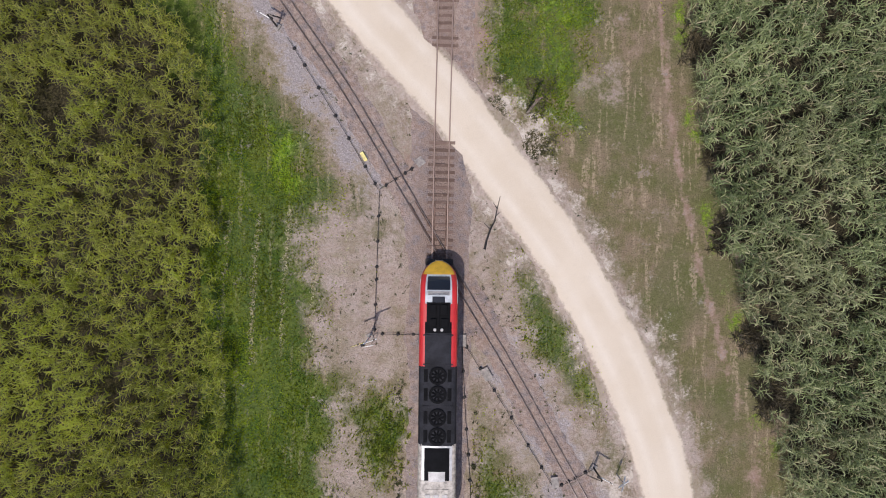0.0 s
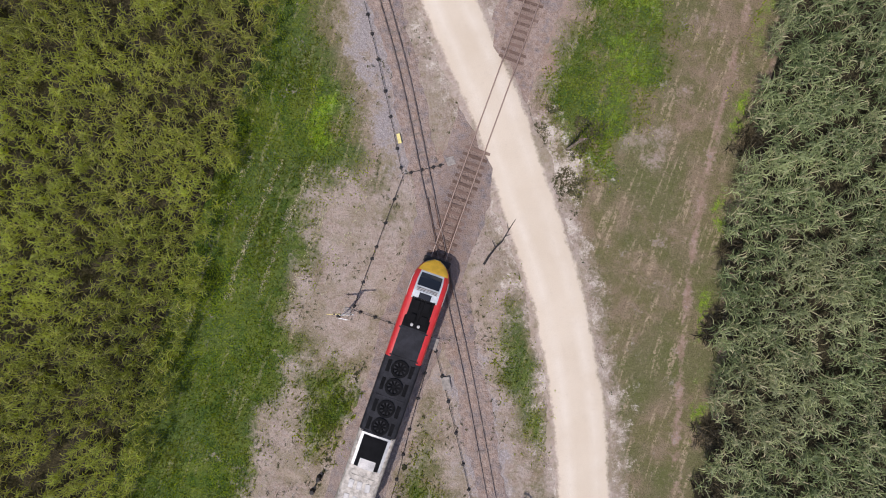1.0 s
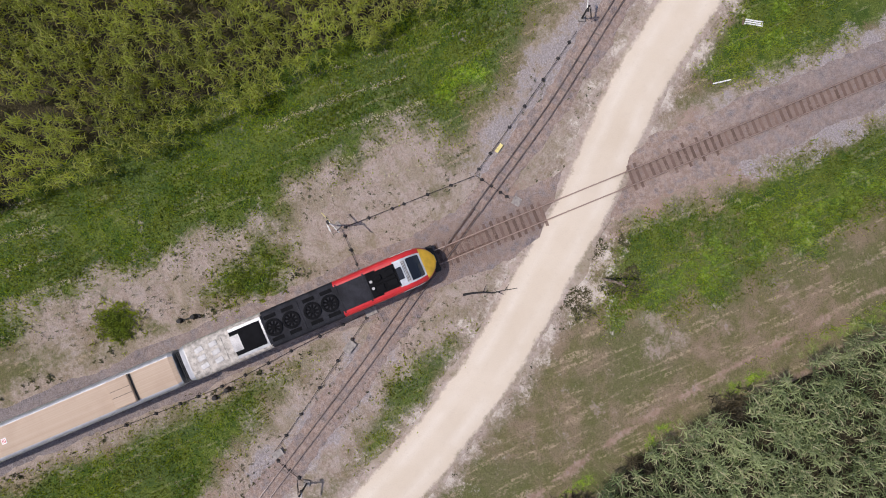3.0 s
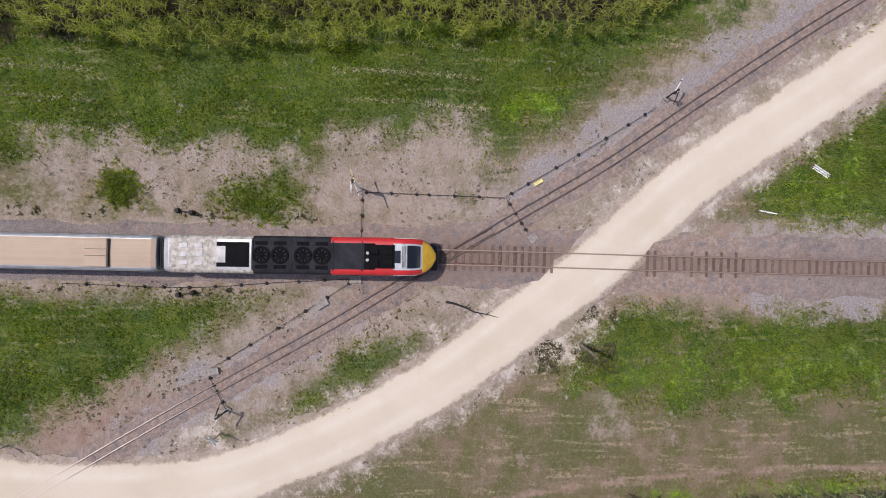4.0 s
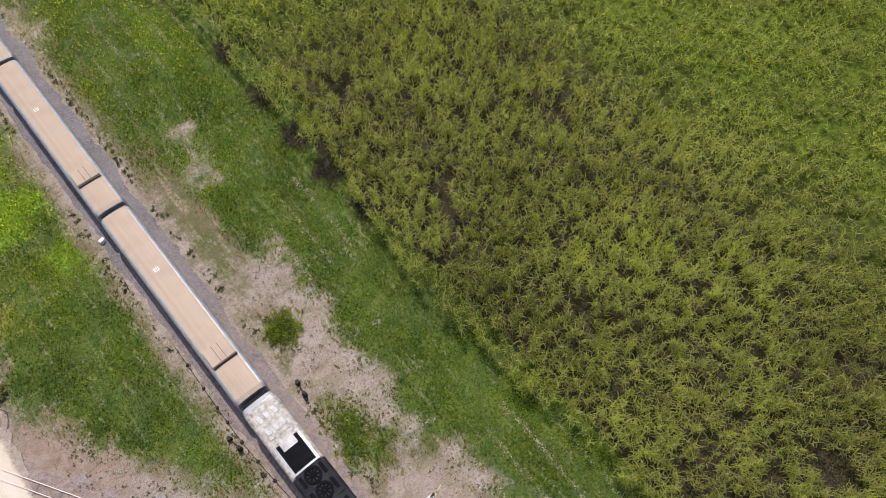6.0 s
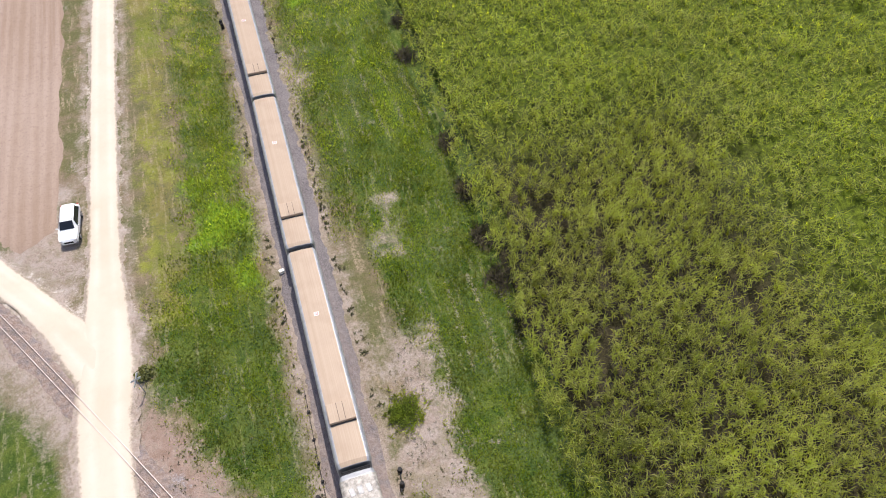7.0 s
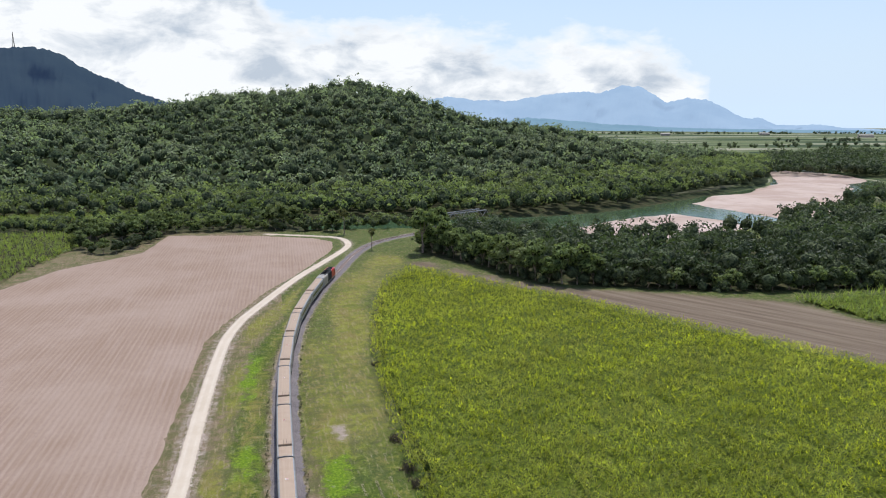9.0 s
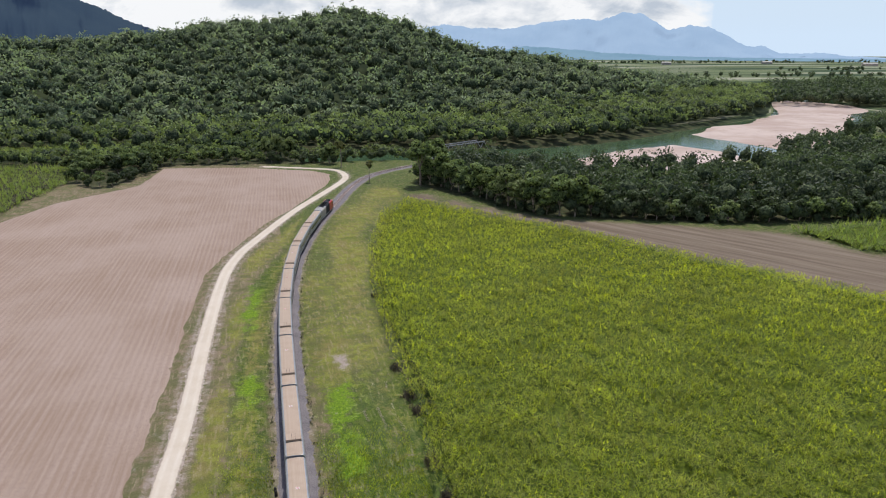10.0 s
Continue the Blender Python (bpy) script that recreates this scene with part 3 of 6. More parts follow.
def lumps(x, y, scale, seed):
    """Cheap smooth noise, about 0 to 1."""
    r = np.random.default_rng(seed)
    v = np.zeros_like(x)
    for k in range(7):
        a, p = r.uniform(0, 2 * np.pi, 2)
        f = scale * r.uniform(0.6, 2.0)
        v += np.sin((x * np.cos(a) + y * np.sin(a)) * f + p)
    return 0.5 + v / 7.5


# ---- ground: one sheet to the horizon ----
gx = np.unique(np.r_[np.arange(-19, 22, 0.4), np.arange(-60, 60, 1.5), np.arange(-300, 200, 8), np.arange(-720, -300, 14), np.arange(-900, 500, 30), -np.geomspace(900, 4700, 14), np.geomspace(500, 4700, 14)].round(3))
gy = np.unique(np.r_[np.arange(-60, 38, 0.48), np.arange(-130, 60, 1.4), np.arange(-420, -130, 4.0), np.arange(-760, -420, 10), np.arange(-1000, 100, 20), -np.geomspace(1000, 4700, 14), np.geomspace(100, 4700, 14)].round(3))
X, Y = np.meshgrid(gx, gy)
rail_d, cane_d = reach(main[::6], X, Y), reach(cane_way[::6], X, Y)
road_d = np.minimum(reach(road_way[::4], X, Y), reach(side_way[::4], X, Y) + 0.3)
near = Y > -75
ROADSIDE_LENS = [(5.6, -1.4), (7.6, -3.4), (10, -6.9), (11.9, -11.9), (10, -11.4), (7.2, -7.1), (5.3, -3.3)]    # turf between road and cane line
lush = np.clip((-7.5 - X) / 2.0 + 0.5, 0, 1) * (X > -60)
lush = np.maximum(lush, region([(-16.1, 40), (-16.1, 19), (-15, 12.6), (-13.3, 11.3), (-10.5, 6.6), (-8.6, 2.7), (-8.1, -1.7), (-9.9, -5.2), (-10.3, -7.8), (-8.2, -10.4), (-9.3, -13), (-9.1, -40), (-25, -40), (-25, 40)], X, Y, 1.5))
lush = np.where(Y > -12, region([(-17, 60), (-17.5, 19), (-15.6, 12.6), (-12.6, 11.3), (-10, 6.6), (-8.2, 2.7), (-7.7, -1.7), (-9.9, -5.2), (-10.3, -7.8), (-8.2, -12), (-8.2, -14), (-40, -14), (-40, 60)], X, Y, 1.6), lush)
for poly in ([(-6.6, -12.6), (-2.9, -10.7), (-3.0, -16), (-6.0, -18.5)],
             [(3.4, 40), (3.9, 23.4), (1.6, 14.6), (4.0, 12.6), (6.6, 11), (8.4, 8.7), (10.5, 12), (10.9, 20), (9.2, 40)],
             ROADSIDE_LENS,
             [(3.0, -60), (2.6, -35), (2.9, -24), (2.7, -13), (4.3, -16.6), (9.4, -24.4), (13.6, -32.5), (12.5, -44), (8.6, -48), (8.4, -62)],
             [(-5.6, 24.1), (-12.4, 33), (-15, 45), (-2.4, 45), (-2.4, 26.5)],
             [(26.4, -39.4), (23.3, -35.4), (20.6, -30.6), (20.0, -26.0), (27, -27), (34, -36)]):
    lush = np.maximum(lush, region(poly, X, Y, 1.4))
lush *= np.where((X > 2) & (Y > 5), 0.55 + 0.6 * lumps(X, Y, 0.4, 97), 1.0)
lush = np.maximum(lush, 0.92 * region([(2.0, -56), (8.2, -56), (7.3, -120), (4.5, -170), (-9, -212), (-12, -212), (-1, -160), (1.2, -110)], X, Y, 1.6))
fade = np.clip((-Y - 80) / 40, 0, 1) * (X < -4)
lush = lush * (1 - fade) + 0.62 * fade
lush = np.maximum(lush, 0.8 * region([(-4.4, -46), (-9, -46), (-10, -96), (-4.8, -96)], X, Y, 2.5))
vivid = np.zeros_like(X)
for poly in ([(2.3, -57), (7.8, -58.2), (8.0, -49.3), (6.5, -46.9), (2.8, -47.8)], [(3.0, -105), (6.3, -105.5), (6.4, -118), (3.1, -118.5)], [(2.8, -42), (5.2, -42), (5.4, -45.5), (2.8, -45.5)],
             [(3.4, -140), (6.6, -140), (4.4, -168), (1.2, -168)], [(-10.5, -82), (-7.5, -82), (-7.5, -110), (-12, -110)]):
    vivid = np.maximum(vivid, region(poly, X, Y, 2.2) * (0.35 + 0.9 * lumps(X, Y, 0.5, 53)))
vivid = np.maximum(vivid, 0.75 * region([(-13.6, 9.2), (-12.6, 9.6), (-10.4, 5), (-11.6, 2.6), (-12.6, 5.5)], X, Y, 0.8))
east_rim = reach(CANE_EAST[:10], X, Y)
vivid = np.maximum(vivid, (0.10 + 0.55 * lumps(X, Y, 0.7, 95)) * np.clip(1.5 - east_rim / 0.75, 0, 1))
vivid = np.maximum(vivid, 0.42 * region([(6.4, 36), (6.0, 20), (7.4, 11.3), (8.6, 9.6), (10.2, 12), (10.7, 20), (9.6, 36)], X, Y, 1.5))
vivid = np.maximum(vivid, 0.5 * region([(-5.5, 25), (-12, 33), (-4, 33)], X, Y, 2))
bare = np.clip(1.35 - cane_d / 4.2, 0, 1) * (Y > -75)
bare = np.maximum(bare, np.clip(1.45 - rail_d / 3.4, 0, 1) * (Y > -70) + np.clip(1.3 - rail_d / 3.0, 0, 1) * (Y <= -70))
bare = np.maximum(bare, np.clip(1.25 - reach([(-8, 0), (-5, -4), (2, 3), (4, -4)], X, Y) / 4.6, 0, 1))
for poly in ([(-7, -33.8), (-10.2, -31.2), (-9.2, -23.7), (-9.4, -17.5), (-8.5, -12), (-6.6, -12.5), (-5.9, -17.7), (-3.6, -20.3), (-4.4, -22.8), (-5.6, -29)],
             [(-7.4, -10.9), (-10.2, -8.3), (-10, -5.1), (-6.9, -0.9), (-5.7, 3.9), (-2.4, -7.1), (-4.5, -11)],
             [(-9.6, -48.4), (-11, -48.2), (-10.8, -45.4), (-9.7, -45.4)], [(-8.2, -43.8), (-10.2, -43.4), (-9.7, -41.8), (-8.3, -42)],
             [(-4.4, -73.5), (-6.8, -73), (-6.6, -69), (-4.6, -69)], [(-10.5, -123), (-13, -123), (-13, -117.5), (-10.8, -117.5)],
             [(11.6, 13.4), (12.6, 13.4), (12.5, 11.7), (11.8, 11.7)], [(18.7, -40), (19.2, -60), (21.5, -60), (28, -52)],
             [(-20, 19.5), (-24.5, 25), (-23.5, 29), (-20, 26)]):
    bare = np.maximum(bare, region(poly, X, Y, 1.3))
bare = np.maximum(bare, np.where(Y > -42, 0.85, 0.5) * np.clip(1.2 - np.abs(road_d - 2.2) / np.where(Y > -42, 1.7, 0.9), 0, 1))
for poly in ([(-6.6, -12.8), (-2.9, -10.9), (-3.2, -16), (-6.0, -18)],):
    bare = np.minimum(bare, 1 - region(poly, X, Y, 1.2))
bare = np.minimum(bare, 1 - 0.95 * np.clip(1.3 - np.hypot((X + 5.6) / 1.1, (Y + 25.5) / 1.5), 0, 1))
rust = 0.85 * region([(0.8, 3), (-2.2, 3), (-3.0, 7), (-1.2, 9.5), (1.5, 14), (4.0, 23), (1.5, 17.5), (2.2, 9), (1.6, 6)], X, Y, 2.0)
rust = np.maximum(rust, 0.9 * region([(-2.6, 9), (-1.5, 17), (-2.6, 21), (-0.5, 24), (3.4, 26), (4.2, 23), (2.4, 17), (3.6, 12.6), (2.6, 9)], X, Y, 1.2))
rust = np.maximum(rust, 0.55 * region([(-9.5, 6), (-6, 12), (-5, 8), (-7.5, 1)], X, Y, 3))
rust = np.maximum(rust, 0.8 * region([(14.9, -34), (11.4, -29.8), (7.6, -22), (13.5, -23), (16, -28)], X, Y, 1.6))
rust = np.maximum(rust, 0.4 * region([(11.5, 14), (13.0, 40), (16.5, 40), (16.8, 10), (18, 0), (15.5, 3)], X, Y, 3))
rust = np.maximum(rust, 0.75 * np.clip(1 - np.abs(east_rim - 1.5) / 0.6, 0, 1) * (X < 26) * (Y < 45))
grey = 1.0 * region([(-9, 12.5), (-13.5, 20), (-20, 30), (-22, 29), (-14.4, 19), (-8.6, 9.8), (-5.4, 5.2), (-4.4, 5.8)], X, Y, 1.6)
grey = np.maximum(grey, 1.0 * region([(4, -9), (13, -24.5), (14.5, -24), (8, -12.5), (5, -7.5)], X, Y, 1.8))
grey = np.maximum(grey, 0.9 * region([(1.2, 20), (3.4, 27), (2.4, 45), (1.0, 45)], X, Y, 1.4))
grey = np.maximum(grey, 0.8 * region([(-1.4, 22), (-2.4, 30), (-2.4, 45), (-0.6, 45)], X, Y, 1.4))
pale = np.clip(1.35 - road_d / np.where(Y > -45, 2.3, 1.75), 0, 1)
pale = np.maximum(pale, np.clip(0.85 - road_d / 6.5, 0, 0.5) * np.clip((Y + 20) / 8, 0, 1))
pale = np.maximum(pale, 0.85 * region([(18.6, -36), (20.4, -39.2), (27, -47.5), (40, -63), (36, -66), (26, -51), (21.4, -46.3), (18.6, -44.4)], X, Y, 1.4))
pale = np.maximum(pale, 0.9 * region([(17, -33), (22.2, -41.5), (24, -45), (21, -46), (18.6, -45), (16.5, -50), (15.4, -40)], X, Y, 2.2))
pale = np.maximum(pale, 0.85 * region([(3.2, 12.2), (5.6, 12.2), (7.6, 10.2), (8.4, 8.2), (7.4, 6.2), (4.7, 6.6)], X, Y, 2.0))
pale = np.maximum(pale, 0.6 * region([(1, 5), (5, 2), (9, -4), (13.5, -12), (12.6, -13.5), (8, -5), (3, 1)], X, Y, 2.0))
pale = np.maximum(pale, 0.85 * region([(11, -17), (14, -16), (16, -22), (13, -20)], X, Y, 2.0))
turf = region(ROADSIDE_LENS, X, Y, 1.0) * (0.35 + 0.6 * lumps(X, Y, 0.8, 71))
pale, bare = pale * (1 - turf), bare * (1 - 0.9 * turf)
# grows southward, painting the brightness of grass seen against the sun
sunlit_meadow = 0.92 * region([(-3.6, -30), (-17, -38), (-18, -60), (-21, -150), (-38, -240), (-55, -272), (-46, -290), (-30, -262), (-16, -214), (-6, -160), (-4.2, -90)], X, Y, 4.5) * np.clip((-Y - 50) / 70, 0.25, 1)
sunlit_meadow = np.maximum(sunlit_meadow, 0.8 * region([(9.4, -38), (13.6, -40), (12.8, -75), (11.5, -110), (10.4, -140), (7, -185), (0, -212), (-14, -245), (-8, -215), (4.5, -170), (7.2, -120), (8.6, -62)], X, Y, 1.2))
sunlit_meadow = np.maximum(sunlit_meadow, 0.6 * region([(2.6, -40), (9, -40), (8.6, -62), (7.2, -120), (4.5, -170), (-9, -212), (-12, -212), (-1, -160), (1.6, -110)], X, Y, 2))
sunlit_meadow *= 0.45 + 0.8 * lumps(X, Y * 0.45, 0.28, 51)
vivid = np.maximum(vivid, 0.30 * np.clip(1 - np.abs(X + 14.5 + (Y + 75) * 0.01) / 3.0, 0, 1) * (Y < -50) * (Y > -260))
soil = region(BROWN_STRIP, X, Y, 3)
BELT = [(-61, -286), (-78, -254), (-89, -224), (-114, -211), (-146, -197), (-197, -189), (-265, -178), (-330, -230), (-330, -330), (-262, -312), (-222, -285), (-190, -282), (-150, -306), (-112, -336), (-85, -345)]
scrub = np.maximum(region(BELT, X, Y, 4), region([(-36, -352), (46, -364), (84, -366), (300, -345), (700, -400), (700, -1400), (-600, -1400), (-600, -800), (-440, -545), (-300, -430), (-120, -384), (-40, -372)], X, Y, 6))
scrub = np.maximum(scrub, region([(48, -350), (62, -306), (80, -330), (90, -370), (50, -370)], X, Y, 4))
far = np.clip((np.hypot(X, Y) - 520) / 200, 0, 1)
Z = np.zeros_like(X)
Z -= 4.5 * region(RIVER, X, Y, 9)
Z -= 0.25 * np.clip(1 - np.abs(X + 6.0 - 0.0) / 2.5, 0, 1) * (Y < -20) * (Y > -160)
Z += 0.05 * np.sin(X * 0.9 + 0.3 * Y) * np.cos(Y * 0.7 - X * 0.2) * (np.abs(X) < 60)
Z -= 0.12 * np.clip(1 - np.minimum(rail_d, cane_d) / 3, 0, 1)
verts = np.stack([X, Y, Z], -1).reshape(-1, 3)
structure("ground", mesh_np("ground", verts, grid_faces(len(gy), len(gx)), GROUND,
          [("lush", lush), ("sunlit_meadow", sunlit_meadow), ("vivid", vivid), ("bare", bare), ("rust", rust), ("grey", grey), ("pale", pale), ("soil", soil), ("scrub", scrub), ("far", far)], True),
          "grass verges, bare gravelly soil and flat farmland", "ground")

# ---- road ----
half = 1.95
prof = [(-2.3, -0.06), (-half, 0.0), (-1.5, 0.05), (-0.95, 0.055), (-0.4, 0.08), (0.4, 0.08), (0.95, 0.055), (1.5, 0.05), (half, 0.0), (2.3, -0.06)]
rut = [0, 0, 0.4, 1, 0.2, 0.2, 1, 0.4, 0, 0]
edge = [1.3, 0.75, 0.15, 0, 0, 0, 0, 0.15, 0.75, 1.3]
road_up = 0.155 * np.exp(-(np.hypot(road_way[:, 0] - 0.3, road_way[:, 1] - 11.8) / 4.5) ** 2) + 0.055 * np.exp(-(np.hypot(road_way[:, 0] - 17.6, road_way[:, 1] + 31.5) / 3.5) ** 2)
road_3d = np.c_[road_way, road_up]
slim = 1.07 - 0.34 * np.clip((-road_way[:, 1] - 36) / 14, 0, 1) + 0.16 * np.exp(-((road_way[:, 1] + 38) / 6) ** 2)    # the track narrows past the junction
structure("road", ribbon("road", road_3d, prof, 0.06, ROAD, [("rut", rut), ("edge", edge)], 0.12, slim), "pale crushed-limestone farm track with wheel ruts", "dirt road")
flare = 0.9 + 0.7 * np.exp(-(np.hypot(*(side_way - side_way[-1]).T[:2]) / 5.5) ** 2)    # the side track widens where it joins
structure("side_road", ribbon("side_road", side_way, [(a * 0.8, b) for a, b in prof], 0.045, ROAD, [("rut", rut), ("edge", edge)], 0.15, flare), "pale gravel side track joining the farm road", "dirt road")

# ---- tilled field: rows of low ridges ----
fx, fy = np.arange(-32, 162, 0.75), np.r_[np.arange(-357, -130, 2.0), np.arange(-130, -47, 0.8)]
FX, FY = np.meshgrid(fx, fy)
FX = FX + (FY + 58) * 0.028
inner = reach(TILLED_FIELD, FX, FY, True) * np.where(within(TILLED_FIELD, FX, FY), 1, -1) + 0.5 * (lumps(FX, FY, 1.1, 81) - 0.5)
keep = inner > -1.5
FZ = 0.07 + 0.05 * (np.arange(len(fx)) % 2)[None] + rng.normal(0, 0.012, FX.shape) - 0.55 * np.clip((1.1 - inner) / 2.4, 0, 1)
faces = grid_faces(len(fy), len(fx))
faces = faces[keep.ravel()[faces].sum(1) >= 2]
structure("tilled_field", mesh_np("tilled_field", np.stack([FX, FY, FZ], -1).reshape(-1, 3), faces, TILLED), "bare pinkish-brown tilled field with fine furrows", "field")

# ---- river ----
rx, ry = np.arange(-880, 0, 14.0), np.arange(-1030, -300, 14.0)
RX, RY = np.meshgrid(rx, ry)
faces = grid_faces(len(ry), len(rx))
faces = faces[(region(RIVER, RX, RY, 40) > 0.02).ravel()[faces].any(1)]
structure("river", mesh_np("river", np.stack([RX, RY, 0 * RX - 2.6], -1).reshape(-1, 3), faces, WATER), "calm green-brown river between wooded banks", "water")


def sandbank(poly, top, label):
    p = np.asarray(poly, float)
    sx, sy = np.arange(p[:, 0].min() - 6, p[:, 0].max() + 6, 2.5), np.arange(p[:, 1].min() - 6, p[:, 1].max() + 6, 2.5)
    SX, SY = np.meshgrid(sx, sy)
    d = reach(poly, SX, SY, True) * np.where(within(poly, SX, SY), 1, -1) + 9 * (lumps(SX, SY, 0.05, 61) - 0.5) + 2 * (lumps(SX, SY, 0.3, 62) - 0.5)
    SZ = -2.75 + top * np.clip(d / 10, -0.3, 1) + 0.5 * (lumps(SX + 0.6 * SY, SY, 0.06, 63) - 0.5)
    structure("sandbank", mesh_np("sandbank", np.stack([SX, SY, SZ], -1).reshape(-1, 3), grid_faces(len(sy), len(sx)), SAND, smooth=True), label, "sandbank")


sandbank([(-158, -336), (-164, -352), (-189, -370), (-216, -385), (-246, -395), (-254, -380), (-264, -350), (-240, -322), (-196, -298)], 1.3, "low pinkish sandbank beside the river")
sandbank([(-286, -446), (-369, -499), (-420, -533), (-460, -553), (-520, -578), (-530, -556), (-482, -503), (-434, -446), (-350, -374), (-298, -350), (-284, -420)], 1.4, "broad pinkish sandbar in the river bend")
sandbank([(-585, -720), (-600, -640), (-585, -590), (-540, -556), (-470, -530), (-425, -540), (-482, -606), (-540, -690)], 1.1, "far pinkish sandbar in the river")

# ---- tracks ----
bed = main.copy()
fouled = np.maximum(np.clip(1.35 - np.abs(bed[:, 1] - 6) / 36, 0, 0.85), 1.3 * np.clip(1.6 - np.abs(bed[:, 1] - 16) / 8, 0, 1))
bed_me = ribbon("track_bed", main, [(-2.7, -0.12), (-1.6, 0.16), (-0.56, 0.17), (-0.4, 0.13), (0.4, 0.13), (0.56, 0.17), (1.6, 0.16), (2.7, -0.12)], 0.0, BALLAST, [("middle", [0, 0, 0.3, 1, 1, 0.3, 0, 0])], 0.12)
a = bed_me.attributes.new("fouled", "FLOAT", "POINT")
a.data.foreach_set("value", np.repeat(fouled, 8).astype(np.float32))
a = bed_me.attributes.new("oily", "FLOAT", "POINT")
a.data.foreach_set("value", (np.exp(-((bed[:, 1] - 1.5) / 7.5) ** 2)[:, None] * np.array([0, 0.5, 0.9, 1, 1, 0.9, 0.5, 0])).ravel().astype(np.float32))
TRACK_BED = structure("track_bed", bed_me, "grey crushed-stone ballast bed of the railway", "track bed")
cane_bed_me = ribbon("cane_track_bed", cane_way, [(-1.2, -0.06), (-0.5, 0.05), (0.5, 0.05), (1.2, -0.06)], 0.0, BALLAST, [("middle", [0, 0, 0, 0])], 0.1)
a = cane_bed_me.attributes.new("fouled", "FLOAT", "POINT")
a.data.foreach_set("value", np.full(len(cane_way) * 4, 0.95, np.float32))
CANE_BED = structure("cane_track_bed", cane_bed_me, "thin gravel bed of the narrow cane tramway", "track bed")


def rail_line(line, gauge, z, height, head, material, label, name="rail"):
    for side in (-1, 1):
        shifted = line.copy()
        shifted[:, :2] += sides(line) * side * gauge / 2
        h, w = height, head
        prof = [(-w, 0), (-w * 0.45, h * 0.25), (-w * 0.45, h * 0.7), (-w * 0.75, h * 0.8), (-w * 0.75, h * 0.97), (-w * 0.5, h), (w * 0.5, h), (w * 0.75, h * 0.97), (w * 0.75, h * 0.8), (w * 0.45, h * 0.7), (w * 0.45, h * 0.25), (w, 0)]
        me = ribbon(name, shifted, prof, z, material)
        if len(material) > 1:
            idx = np.zeros(len(me.polygons), np.int32)
            k = np.arange(len(idx)) % 11
            idx[(k >= 4) & (k <= 6)] = 1
            me.polygons.foreach_set("material_index", idx)
        structure(name, me, label, "rail")


rail_line(main, 1.13, 0.17, 0.16, 0.062, [RUST, STEEL], "bright-worn steel rail of the main line")
rail_line(cane_3d, 0.66, 0.10, 0.13, 0.045, [RUST, OLD_RAIL], "dark steel rail of the narrow cane tramway", "cane_rail")
# check rails at the crossing of the two tracks
for side in (-1, 1):
    seg = main[(main[:, 1] > -4) & (main[:, 1] < 3.6)]
    structure("check_rail", ribbon("check_rail", seg + sides(seg) * side * 0.44, [(-0.04, 0), (-0.03, 0.14), (0.03, 0.14), (0.04, 0)], 0.17, RUST), "rusty check rail at the diamond crossing", "rail")
    seg = cane_way[np.hypot(cane_way[:, 0] + 0.4, cane_way[:, 1]) < 4.2]
    structure("check_rail", ribbon("check_rail", seg + sides(seg) * side * 0.23, [(-0.03, 0), (-0.025, 0.13), (0.025, 0.13), (0.03, 0)], 0.19, RUST), "rusty check rail at the diamond crossing", "rail")

# ---- sugar cane ----
def blades(base, heading, length, width, lift, droop, levels, tint):
    """Arching leaf strips: returns corners, faces and tint."""
    n = len(base)
    s = np.linspace(0, 1, levels + 1)[None, :]
    out = length[:, None] * s * (1 - 0.18 * s)
    rise = length[:, None] * (lift[:, None] * s - droop[:, None] * s * s)
    h = np.stack([np.cos(heading), np.sin(heading)], -1)
    side = np.stack([-h[:, 1], h[:, 0]], -1)
    w = width[:, None] * (1 - s ** 2.2) * 0.5 + 0.006
    v = np.zeros((n, levels + 1, 2, 3))
    for k, sign in ((0, -1), (1, 1)):
        v[:, :, k, :2] = base[:, None, :2] + h[:, None] * out[..., None] + side[:, None] * (w * sign)[..., None]
        v[:, :, k, 2] = base[:, None, 2] + rise + 0.25 * w * sign
    i = np.arange(n * (levels + 1) * 2).reshape(n, levels + 1, 2)
    f = np.stack([i[:, :-1, 0], i[:, :-1, 1], i[:, 1:, 1], i[:, 1:, 0]], -1).reshape(-1, 4)
    return v.reshape(-1, 3), f, np.repeat(tint, (levels + 1) * 2)


